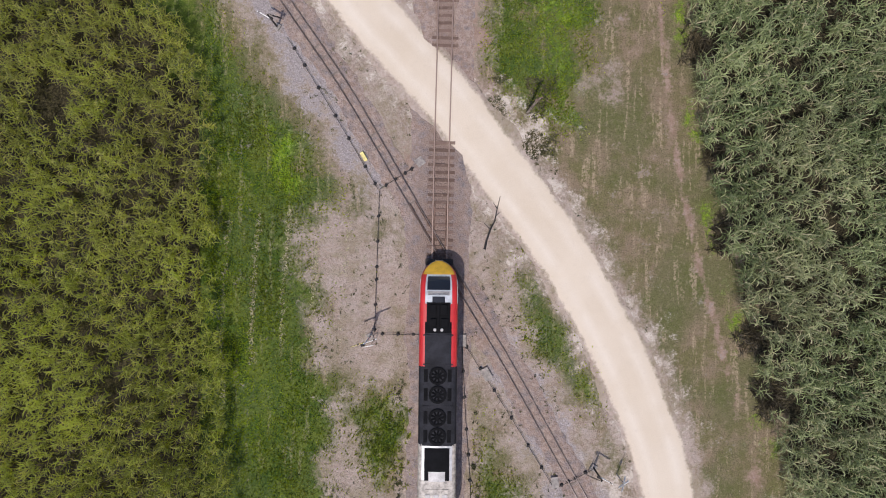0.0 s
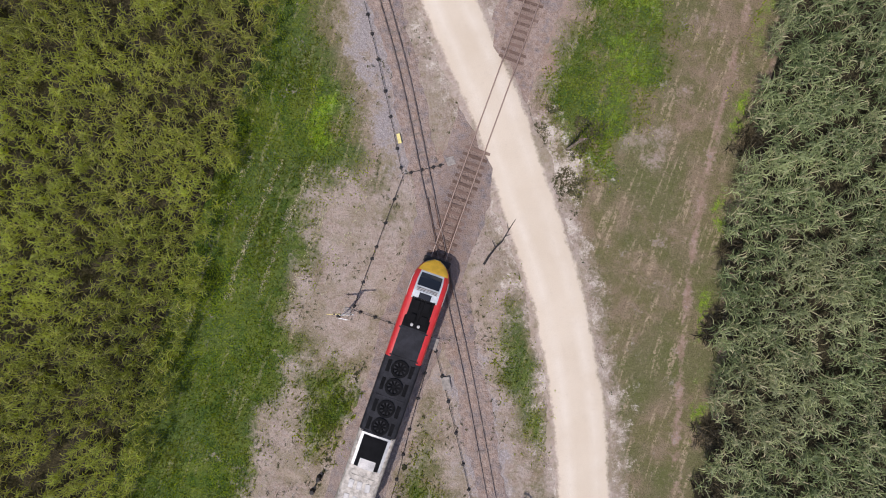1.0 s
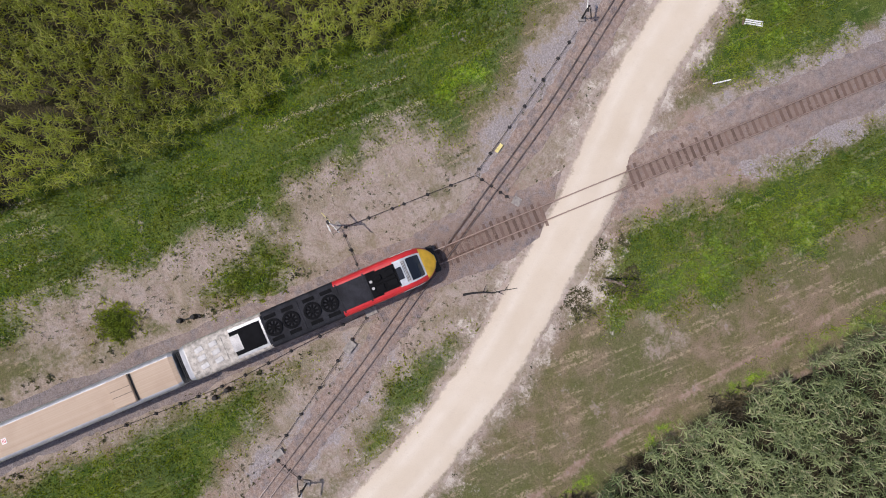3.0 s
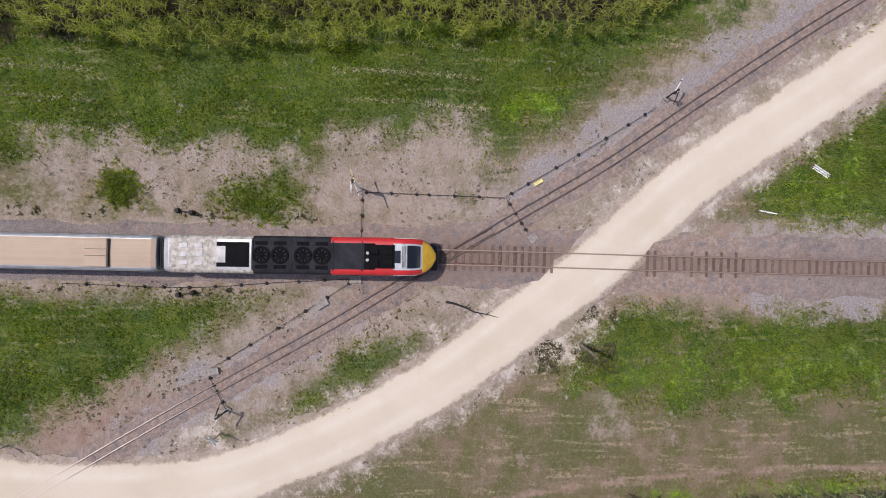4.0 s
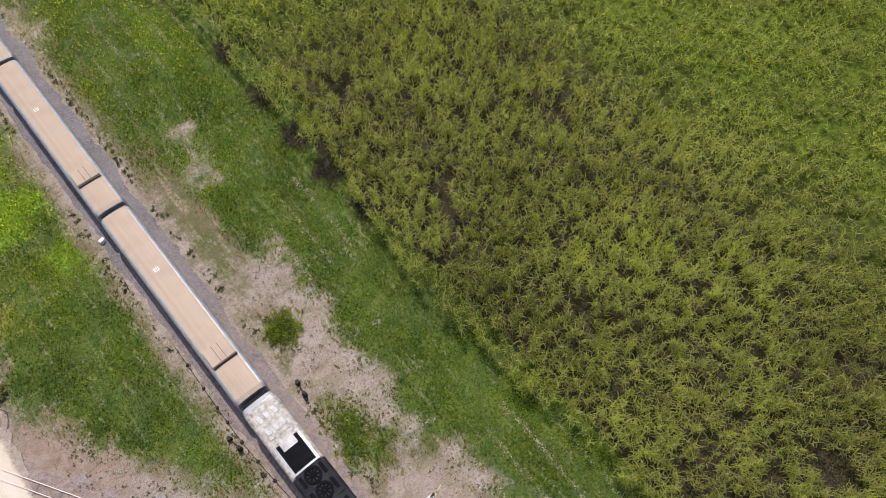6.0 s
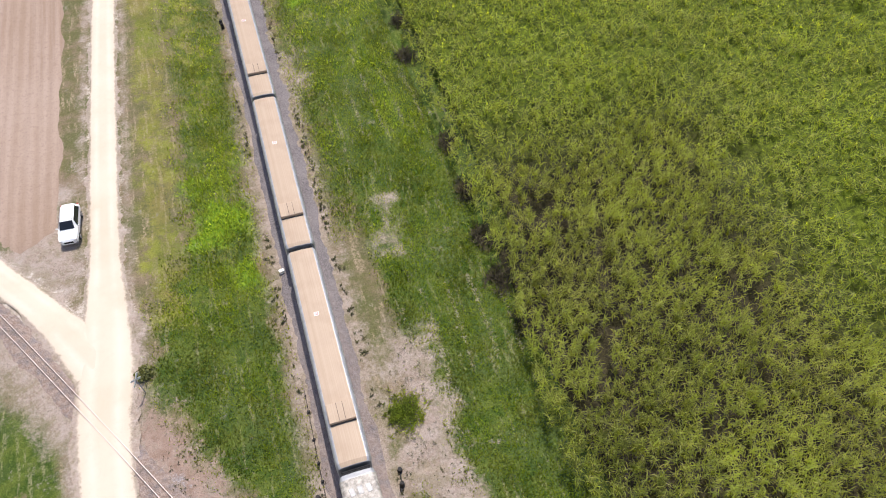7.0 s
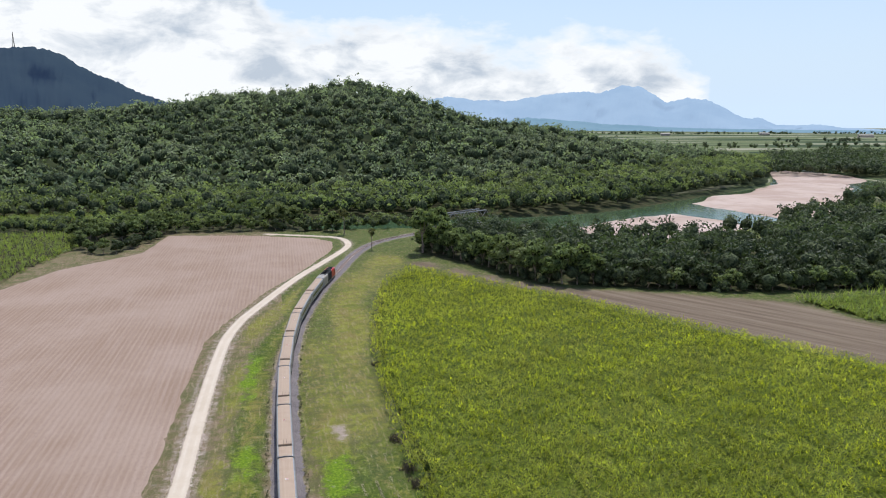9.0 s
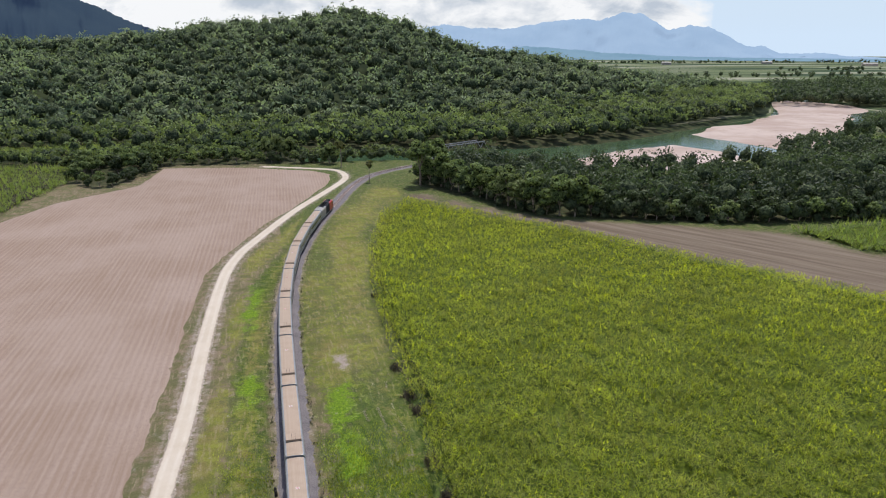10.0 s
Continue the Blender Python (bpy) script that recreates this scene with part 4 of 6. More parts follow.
def cane_field(name, poly, zones, material, label, tall=2.6, gaps=0.16, edge_gap=0.35, stand=(0.6, 2.8)):
    """Clumps of arching leaves over a low floor of litter, darkened as shade. zones: (outline test, clumps per m2,
    leaves, length, width, levels).
    """
    p = np.asarray(poly, float)
    (x0, y0), (x1, y1) = p.min(0), p.max(0)
    V, F, T, at = [], [], [], 0
    for test, density, count, length, width, levels, zone_light, open_ in zones:
        total = int((x1 - x0) * (y1 - y0) * density)
        x, y = rng.uniform(x0, x1, total), rng.uniform(y0, y1, total)
        ok = within(poly, x, y) & test(x, y)
        x, y = x[ok], y[ok]
        rim = reach(poly, x, y, True)
        hole = lumps(x, y, 2.3, 3) * 0.62 + lumps(x, y, 0.85, 5) * 0.38
        for hx, hy, wide in GAPS:
            hole -= 0.5 * np.exp(-((x - hx) ** 2 / 1.3 + (y - hy) ** 2 / 2.0) / wide)
        ok = (hole > gaps + open_ + edge_gap * np.clip(1 - rim / 1.6, 0, 1) * (lumps(x, y, 0.9, 9) < 0.42))
        x, y, rim = x[ok], y[ok], rim[ok]
        m = len(x)
        top = tall * (0.82 + 0.30 * lumps(x, y, 0.7, 11)) + rng.normal(0, 0.16, m)
        calm = 1.0 if length < 1.0 and width < 0.1 else 0.4
        straw = 0.10 + 0.16 * np.repeat(lumps(x, y, 0.9, 17), count) if calm == 1.0 else 0.05
        # far zones get a lifted tint, painting the brightness of backlit leaves
        clump_tint = np.clip(0.16 + zone_light + 0.28 * lumps(x, y, 0.25, 13) + 0.22 * lumps(x, y, 0.05, 15) + rng.normal(0, 0.14 * calm, m), 0, 1)
        k = count
        b = np.stack([np.repeat(x, k), np.repeat(y, k), np.repeat(top, k)], -1) + rng.normal(0, 0.09, (m * k, 3))
        low = rng.random(m * k)
        b[:, 2] -= low * 1.3
        head = rng.uniform(0, 2 * np.pi, m)
        head = np.repeat(head, k) + np.tile(np.arange(k) * 2.4, m) + rng.normal(0, 0.4, m * k)
        L = length * rng.uniform(0.6, 1.25, m * k)
        v, f, t = blades(b, head, L, width * rng.uniform(0.7, 1.3, m * k), rng.uniform(*stand, m * k), rng.uniform(0.8, 2.0, m * k), levels,
                         np.where(rng.random(m * k) < straw, rng.uniform(0.9, 1.0, m * k), np.clip(np.repeat(clump_tint, k) + rng.normal(0, 0.18 * calm, m * k), 0, 0.89)))
        V.append(v), F.append(f + at), T.append(t)
        at += len(v)
    field = tagged(new(name), label, "cane field", kind="stuff")
    part("leaves", mesh_np("leaves", np.vstack(V), np.vstack(F), material, [("tint", np.concatenate(T))]), field)
    step = 1.2 if (x1 - x0) < 60 else 2.4
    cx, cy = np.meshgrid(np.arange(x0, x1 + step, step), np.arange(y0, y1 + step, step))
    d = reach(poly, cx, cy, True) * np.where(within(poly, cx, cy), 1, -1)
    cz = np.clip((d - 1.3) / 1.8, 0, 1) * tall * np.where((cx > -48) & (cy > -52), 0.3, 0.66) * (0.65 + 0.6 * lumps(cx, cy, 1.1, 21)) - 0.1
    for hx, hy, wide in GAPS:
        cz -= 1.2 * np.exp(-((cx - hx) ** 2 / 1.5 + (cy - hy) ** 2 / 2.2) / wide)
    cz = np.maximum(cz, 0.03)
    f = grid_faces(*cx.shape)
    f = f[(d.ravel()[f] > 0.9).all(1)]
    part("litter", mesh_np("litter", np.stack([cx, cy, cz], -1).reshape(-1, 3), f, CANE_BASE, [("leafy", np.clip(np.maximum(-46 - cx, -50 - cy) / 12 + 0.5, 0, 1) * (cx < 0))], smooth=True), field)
    return field


GAPS = [(-18.4, -46.3), (-18.0, -40.4), (-17.7, -35.2), (-20.7, -115), (-21.1, -98.5), (-20.0, -75.5), (-18.7, -68.8), (-22.8, -154),
        (20.4, 7.5), (21.4, 1.2), (23.4, -6.5), (24.7, -11.5), (19.2, 15.5)]
# scattered hollows inside the field, where cane has fallen
hollow = random.Random(12)
GAPS = [(*g_, 1.0) for g_ in GAPS] + [(hollow.uniform(-90, -22), hollow.uniform(-122, 24), hollow.uniform(0.8, 2.6)) for k in range(75)]


def near_west(x, y):
    w = 9 * (lumps(x, y, 0.5, 41) - 0.5) + rng.normal(0, 1.2, x.shape)
    return (x + w > -43) & (y + w > -48) & (y < 33)


def mid_west(x, y):
    w = 16 * (lumps(x, y, 0.3, 43) - 0.5) + rng.normal(0, 2.5, x.shape)
    return ~near_west(x, y) & (x + w > -78) & (y + w > -98)


def far_west(x, y):
    w = 16 * (lumps(x, y, 0.3, 43) - 0.5) + rng.normal(0, 2.5, x.shape)
    return ((x + w <= -78) | (y + w <= -98)) & (y > -150) & (x > -128)


def rest_west(x, y):
    return (y <= -150) | (x <= -128)


cane_field("cane_field", CANE_WEST, [(near_west, 3.8, 15, 0.62, 0.047, 2, -0.02, -0.07), (mid_west, 3.5, 9, 0.62, 0.08, 1, 0.02, 0.02), (far_west, 3.2, 5, 0.70, 0.125, 1, 0.14, 0.03), (rest_west, 3.0, 4, 0.6, 0.17, 1, 0.10, 0.0)], CANE_W,
           "tall yellow-green sugar cane beside the railway", 2.7, 0.24, stand=(0.9, 2.3))
cane_field("cane_field", CANE_EAST, [(lambda x, y: x < 39, 3.0, 15, 0.84, 0.052, 2, 0.0, -0.02), (lambda x, y: x >= 41, 1.0, 7, 1.3, 0.12, 2, 0.0, 0.0)], CANE_E,
           "tall grey-green sugar cane beside the farm road", 2.8, 0.22, stand=(0.9, 2.3))
cane_field("cane_field", CANE_FAR, [(lambda x, y: x > -1e9, 0.5, 6, 1.7, 0.26, 1, 0.1, 0.0)], CANE_YOUNG, "distant bright green sugar cane block", 1.8, 0.05)
cane_field("cane_field", [(-318, -334), (-380, -352), (-425, -394), (-345, -364), (-330, -352)], [(lambda x, y: x > -1e9, 0.4, 6, 1.7, 0.3, 1, 0.1, 0.0)], CANE_YOUNG, "narrow far strip of bright green cane by the river", 1.5, 0.05)
cane_field("cane_field", CANE_LEFT, [(lambda x, y: x > -1e9, 0.5, 6, 1.7, 0.26, 1, 0.1, 0.0)], CANE_YOUNG, "distant bright green sugar cane beyond the tilled field", 1.6, 0.05)

# ---- short grass standing on the verges ----
count = 370000
x, y = rng.uniform(-18.5, 17, count), rng.uniform(-98, 36, count)
ix = np.clip(np.searchsorted(gx, x), 0, len(gx) - 1)
iy = np.clip(np.searchsorted(gy, y), 0, len(gy) - 1)
want = np.maximum(lush, vivid)[iy, ix] * (1 - 0.55 * vivid[iy, ix]) * (1 - np.maximum.reduce([bare, pale, grey])[iy, ix]) * (0.35 + 0.9 * lumps(x, y, 0.9, 31))
ok = (rng.random(count) < want) & (reach(main[::6], x, y) > 2.6) & (rng.random(count) < (y + 98) / 28)
x, y = x[ok], y[ok]
b = np.stack([x, y, np.zeros_like(x) - 0.03], -1)
hgt = rng.uniform(0.14, 0.42, len(x)) * (0.7 + 0.8 * vivid[iy, ix][ok])
v, f, t = blades(b, rng.uniform(0, 2 * np.pi, len(x)), hgt, rng.uniform(0.06, 0.13, len(x)), rng.uniform(0.8, 2.2, len(x)), rng.uniform(0.2, 0.8, len(x)), 1,
                 np.clip(0.20 + 0.45 * lumps(x, y, 0.6, 33) + 0.45 * vivid[iy, ix][ok] + rng.normal(0, 0.15, len(x)), 0, 0.89))
tagged(new("grass", mesh_np("grass", v, f, GRASS, [("tint", t)])), "short green grass tufts on the verges", "grass", kind="stuff")


# ---- hills ----
def hump(x, y, cx, cy, sx, sy, turn):
    c, s = math.cos(turn), math.sin(turn)
    u, w = ((x - cx) * c + (y - cy) * s) / sx, (-(x - cx) * s + (y - cy) * c) / sy
    return np.exp(-(u * u + w * w) * 0.5)


def hill_height(x, y):
    d, bearing = np.hypot(x, y), np.degrees(np.arctan2(-x, -y))
    crest = np.interp(bearing, [-60, -30, -20, -10, -6, -2.6, 3, 7.5, 12, 16.8, 22, 28, 35, 42], [40, 44, 46, 52, 58, 68, 78, 82, 66, 42, 30, 18, 6, 0])
    k = np.clip((d - 430) / 450, 0, 1)
    k = k * k * (3 - 2 * k) * (1 - np.clip((d - 930) / 350, 0, 1))
    z = crest * k
    z += 7 * hump(x, y, -30, -640, 70, 60, 0.2) * k ** 0.5 + 5 * np.sin(x * 0.021 + y * 0.013) * np.cos(y * 0.019 - x * 0.008) * np.clip(z / 20, 0, 1)
    return z - 2.0


hx, hy = np.meshgrid(np.arange(-620, 760, 12.0), np.arange(-1500, -400, 12.0))
hz = hill_height(hx, hy) - 6 * region(RIVER, hx, hy, 5)
f = grid_faces(*hx.shape)
structure("hill", mesh_np("hill", np.stack([hx, hy, hz - 0.6], -1).reshape(-1, 3), f[(hz.ravel()[f] > -1.9).any(1)], FLOOR, smooth=True), "low rounded hill covered in dense forest", "hill")


def ridge(name, knots, dist, deep, material, label, category, rough=1.0, seed=1, wooded=0.0):
    """A far range: (bearing, height) knots along an arc, falling away to both sides."""
    b = np.linspace(knots[0][0], knots[-1][0], 420)
    top = np.interp(b, [k[0] for k in knots], [k[1] for k in knots])
    r = np.random.default_rng(seed)
    for o in range(5):
        top += rough * (4.0 / 1.7 ** o) * np.sin(b * (1.3 * 2 ** o) + r.uniform(0, 6)) * np.clip(top / 60, 0, 1)
    top += wooded * r.normal(0, 1, 420) * np.clip(top / 40, 0, 1)
    rows = np.linspace(-1, 1, 19)
    fold = np.array([np.convolve(r.normal(0, 1, 420), np.ones(15) / 11, "same") for _ in rows])
    a = np.radians(b)[None, :]
    rr = dist + rows[:, None] * deep + fold * deep * 0.10
    z = top[None, :] * np.clip(1 - np.abs(rows[:, None]) ** 1.2, 0, 1) + fold * 0.05 * top[None, :] * (1 - rows[:, None] ** 2) - 3
    v = np.stack([-np.sin(a) * rr, -np.cos(a) * rr, z], -1)
    return structure(name, mesh_np(name, v.reshape(-1, 3), grid_faces(*z.shape), material, smooth=True), label, category)


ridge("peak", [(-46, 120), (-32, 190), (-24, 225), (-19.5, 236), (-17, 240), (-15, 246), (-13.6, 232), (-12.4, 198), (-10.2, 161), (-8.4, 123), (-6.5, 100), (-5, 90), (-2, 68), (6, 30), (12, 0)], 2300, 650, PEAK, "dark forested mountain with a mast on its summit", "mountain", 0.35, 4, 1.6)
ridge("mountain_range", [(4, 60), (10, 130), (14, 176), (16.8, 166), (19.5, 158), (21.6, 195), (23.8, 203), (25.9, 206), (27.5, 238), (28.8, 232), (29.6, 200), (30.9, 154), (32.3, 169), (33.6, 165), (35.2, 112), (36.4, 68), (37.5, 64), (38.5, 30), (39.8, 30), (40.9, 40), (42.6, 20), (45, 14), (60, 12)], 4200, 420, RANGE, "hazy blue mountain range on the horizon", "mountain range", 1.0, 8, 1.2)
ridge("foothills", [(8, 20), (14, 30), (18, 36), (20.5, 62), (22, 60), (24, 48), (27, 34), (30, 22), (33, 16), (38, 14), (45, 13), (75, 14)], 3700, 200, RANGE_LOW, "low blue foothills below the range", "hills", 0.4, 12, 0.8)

# ---- trees ----
def crown_points(r, lobes, spread, height, radius):
    """Centres and sizes of the leaf masses of one crown."""
    c = r.normal(0, 1, (lobes, 3))
    c /= np.linalg.norm(c, axis=1)[:, None]
    c *= (spread, spread, height * 0.38)
    c *= r.uniform(0.35, 1.0, (lobes, 1))
    return c, radius * r.uniform(0.7, 1.25, lobes)


def leaf_quads(r, centre, size, per, quad, flat=0.8):
    """Leaf sprays scattered over the outside of round masses."""
    n = len(centre) * per
    d = r.normal(0, 1, (n, 3))
    d /= np.linalg.norm(d, axis=1)[:, None]
    d[:, 2] = np.where(d[:, 2] < -0.45, -d[:, 2], d[:, 2])
    c = np.repeat(centre, per, 0) + d * np.repeat(size, per)[:, None] * r.uniform(0.7, 1.03, (n, 1)) * (1, 1, flat)
    nrm = d + r.normal(0, 0.42, (n, 3))
    nrm /= np.linalg.norm(nrm, axis=1)[:, None]
    u = np.cross(nrm, r.normal(0, 1, (n, 3)))
    u /= np.linalg.norm(u, axis=1)[:, None]
    w = np.cross(nrm, u)
    q = quad * r.uniform(0.6, 1.35, (n, 1))
    v = np.stack([c - u * q, c - w * q * 0.55, c + u * q, c + w * q * 0.55], 1)
    return v.reshape(-1, 3), np.arange(n * 4).reshape(n, 4), c


def tree_kind(seed, height, spread, lobes, radius, per, quad, leaf, trunk_r=0.28, bole=0.42, lean=0.0):
    """Meshes of one tree: trunk with limbs, and a crown of leaf sprays over inner masses coloured dark as its shade."""
    r = np.random.default_rng(seed)
    c, s = crown_points(r, lobes, spread, height * (1 - bole), radius)
    c[:, 2] += height * (1 + bole) / 2
    c[:, 0] += lean
    v, f, mid = leaf_quads(r, c, s, per, quad)
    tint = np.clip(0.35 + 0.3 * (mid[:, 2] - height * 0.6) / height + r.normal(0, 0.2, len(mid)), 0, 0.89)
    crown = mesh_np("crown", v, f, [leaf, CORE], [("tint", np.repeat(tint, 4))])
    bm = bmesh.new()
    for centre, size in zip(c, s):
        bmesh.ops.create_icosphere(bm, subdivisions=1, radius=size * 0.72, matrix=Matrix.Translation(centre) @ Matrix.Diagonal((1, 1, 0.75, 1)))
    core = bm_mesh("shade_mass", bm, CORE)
    bm = bmesh.new()
    fork = Vector((lean * 0.5, 0, height * bole))
    add_tube(bm, (0, 0, -0.3), (lean * 0.25, 0.1, height * bole * 0.5), trunk_r * 1.25, trunk_r * 0.9, 8)
    add_tube(bm, (lean * 0.25, 0.1, height * bole * 0.5), fork, trunk_r * 0.9, trunk_r * 0.7, 8)
    for k in range(min(6, lobes)):
        add_tube(bm, fork, Vector(c[k]), trunk_r * 0.5, trunk_r * 0.12, 5)
    return bm_mesh("trunk", bm, BARK), crown, core


KINDS = {}


def tree(kind, x, y, scale, turn, label, group):
    """One tree of a kind, standing at a place."""
    trunk, crown, core = KINDS[kind]
    ob = tagged(new("tree"), label, "tree", group)
    part("trunk", trunk, ob)
    cr = part("crown", crown, ob)
    part("shade_mass", core, cr)
    ob.matrix_basis = pose(x, y, 0, 0, 0, turn) @ Matrix.Diagonal((scale, scale, scale * 1.0, 1))
    return ob


KINDS["gum_a"] = tree_kind(1, 15, 3.6, 15, 1.75, 90, 0.5, TREE_LEAF, 0.32, 0.36, 0.6)
KINDS["gum_b"] = tree_kind(2, 14, 3.4, 16, 1.9, 80, 0.54, TREE_LEAF, 0.28, 0.14, -0.4)
KINDS["gum_c"] = tree_kind(3, 12, 3.6, 16, 1.9, 80, 0.54, TREE_LEAF, 0.26, 0.10)
KINDS["bank_a"] = tree_kind(4, 9, 3.2, 15, 1.7, 76, 0.5, TREE_DARK, 0.22, 0.06)
KINDS["bank_b"] = tree_kind(5, 8, 3.4, 15, 1.6, 76, 0.5, TREE_DARK, 0.22, 0.05)
KINDS["bank_c"] = tree_kind(6, 7, 2.9, 13, 1.6, 74, 0.48, TREE_LEAF, 0.2, 0.05)
KINDS["slim"] = tree_kind(7, 11, 1.6, 9, 1.0, 50, 0.45, TREE_OLIVE, 0.16, 0.5)



def scatter(poly, spacing, seed, limit=4000):
    """Places in an outline, none nearer to another than the spacing."""
    r = np.random.default_rng(seed)
    p = np.asarray(poly, float)
    lo, hi = p.min(0), p.max(0)
    nx, ny = int((hi[0] - lo[0]) / spacing) + 1, int((hi[1] - lo[1]) / spacing) + 1
    i, j = np.meshgrid(np.arange(nx), np.arange(ny))
    x = lo[0] + (i + 0.5 * (j % 2) + r.uniform(-0.45, 0.45, i.shape)) * spacing
    y = lo[1] + (j + r.uniform(-0.45, 0.45, i.shape)) * spacing
    ok = within(poly, x, y)
    return np.stack([x[ok], y[ok]], -1)[:limit]


# leaf colour mottled dark, painting the shade between inner clumps
n = Nodes("shaded_inner_foliage", 0.95, 0, 0.1)
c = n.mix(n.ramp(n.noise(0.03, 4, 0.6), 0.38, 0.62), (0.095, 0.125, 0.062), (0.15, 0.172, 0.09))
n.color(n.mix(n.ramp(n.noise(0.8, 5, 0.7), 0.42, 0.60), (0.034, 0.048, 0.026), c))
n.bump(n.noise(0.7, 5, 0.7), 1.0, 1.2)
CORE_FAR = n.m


def forest(name, places, z, size, per, quad, lobes, material, label, seed):
    """Woods of many trees whose crowns merge: leaf sprays over masses darkened for the shade within."""
    r = np.random.default_rng(seed)
    n = len(places)
    s = size * r.uniform(0.55, 1.4, n)
    c = np.zeros((n, lobes, 3))
    c[..., :2] = places[:, None] + r.normal(0, 0.42, (n, lobes, 2)) * s[:, None, None]
    c[..., 2] = (z + s * 1.5)[:, None] + r.normal(0, 0.38, (n, lobes)) * s[:, None]
    v, f, mid = leaf_quads(r, c.reshape(-1, 3), np.repeat(s * 0.62, lobes), per, quad, 0.85)
    tone = np.clip(0.42 + 0.5 * (lumps(places[:, 0], places[:, 1], 0.05, 71) - 0.5) + r.normal(0, 0.27, n), 0, 0.86)
    tint = np.clip(np.repeat(tone, lobes * per) + r.normal(0, 0.07, len(mid)), 0, 0.89)
    wood = tagged(new(name), label, "woods", kind="stuff")
    part("leaves", mesh_np("leaves", v, f, material, [("tint", np.repeat(tint, 4))]), wood)
    bm = bmesh.new()
    bmesh.ops.create_icosphere(bm, subdivisions=1, radius=1.0)
    bm.verts.ensure_lookup_table()
    ball = np.array([q.co for q in bm.verts])
    tri = np.array([[q.index for q in fc.verts] for fc in bm.faces])
    bm.free()
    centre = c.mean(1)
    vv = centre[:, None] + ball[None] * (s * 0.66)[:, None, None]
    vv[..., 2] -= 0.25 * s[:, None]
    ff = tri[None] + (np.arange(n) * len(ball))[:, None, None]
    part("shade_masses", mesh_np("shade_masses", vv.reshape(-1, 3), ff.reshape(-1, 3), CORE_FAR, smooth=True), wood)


STRIP = [(50, -418), (54, -447), (160, -428), (290, -388), (282, -362), (128, -400)]

# single trees along the edges that face the railway
r = np.random.default_rng(17)
front = smooth_line([(-66, -290), (-79, -256), (-90, -226), (-115, -213), (-147, -199), (-198, -191), (-264, -180)], 4.6)
for k, (x, y) in enumerate(front):
    nx, ny = r.uniform(-1.6, 1.6, 2)
    far_gums = y < -215
    kind = r.choice(["gum_b", "gum_c", "gum_a"]) if far_gums else r.choice(["bank_a", "bank_b", "bank_c", "bank_a"])
    tree(kind, x + nx, y + ny - 1.5, r.uniform(0.8, 1.15), r.uniform(0, 360),
         "leafy green gum tree in the belt above the river" if far_gums else "dark bushy riverside tree at the field's edge", "trees along the river belt")
    if k % 2 == 0:
        tree(r.choice(["bank_a", "bank_b", "gum_c"]), x + nx - 2.5, y + ny - 7, r.uniform(0.9, 1.25), r.uniform(0, 360), "dark bushy riverside tree at the field's edge", "trees along the river belt")
tree("gum_a", -63, -286, 1.3, 40, "tall pale-barked gum tree standing at the field corner", "trees along the river belt")
tree("gum_a", -72, -300, 1.2, 200, "tall olive gum tree beside the railway", "trees along the river belt")
tree("slim", -43.5, -298, 0.95, 10, "slender sparse tree beside the track", "trees by the bridge approach")
tree("slim", -36.5, -341, 1.3, 120, "slender tall tree at the end of the tilled field", "trees by the bridge approach")
row = smooth_line([(80, -330), (63, -309), (50, -340), (46, -361), (20, -361), (-8, -358), (-36, -349)], 5.2)
for x, y in row:
    tree(r.choice(["bank_a", "bank_b", "gum_c", "bank_c"]), x + r.uniform(-1.5, 1.5), y + r.uniform(-4, 0), r.uniform(0.5, 0.85), r.uniform(0, 360), "dark leafy tree behind the tilled field", "trees behind the tilled field")
for x, y, k in ((-7, -368, 1.25), (-2, -373, 1.1), (-14, -372, 1.05), (-32, -352, 0.95), (52, -356, 1.1), (58, -348, 1.0), (47, -364, 1.0)):
    tree("gum_c", x, y, k, 40 * k + x, "taller leafy tree standing out of the hedge", "trees behind the tilled field")
for x, y in scatter([(50, -345), (85, -335), (84, -370), (50, -372)], 6.5, 3):
    tree(r.choice(["bank_a", "gum_c"]), x, y, r.uniform(0.6, 0.95), r.uniform(0, 360), "dark leafy tree behind the tilled field", "trees behind the tilled field")

pts = scatter(BELT, 6.4, 5)
pts = pts[(reach(front, pts[:, 0], pts[:, 1]) > 7) & (reach(main[::8], pts[:, 0], pts[:, 1]) > 9)]
forest("river_woods", pts, np.random.default_rng(2).uniform(-1.5, 1.8, len(pts)) - 2.6 * np.clip((pts[:, 0] + 180) / 25, 0, 1) * (pts[:, 1] < -262), 4.0, 18, 0.66, 5, TREE_DARK, "dense dark riverside woods", 21)
pts = scatter([(46, -366), (-18, -368), (-18, -400), (46, -420), (300, -420), (300, -350), (120, -375), (84, -366)], 4.8, 6)
pts = pts[~within(STRIP, pts[:, 0], pts[:, 1])]
forest("field_woods", pts, np.zeros(len(pts)), 2.5, 14, 0.55, 4, TREE_LEAF, "dense green woods behind the fields", 22)
bank = scatter([(-12, -408), (-70, -409), (-122, -404), (-157, -405), (-200, -414), (-234, -430), (-280, -460), (-352, -504), (-426, -548), (-488, -620), (-550, -702), (-600, -772), (-400, -640), (-300, -560), (-100, -480), (200, -470), (420, -470), (420, -405), (120, -405)], 6.4, 7, 9000)
bank = bank[~within(STRIP, bank[:, 0], bank[:, 1])]
forest("bank_woods", bank, np.maximum(hill_height(bank[:, 0], bank[:, 1]), -1) + 1.0, 4.6, 12, 0.9, 4, TREE_LEAF, "dense green gum woods on the far river bank", 23)
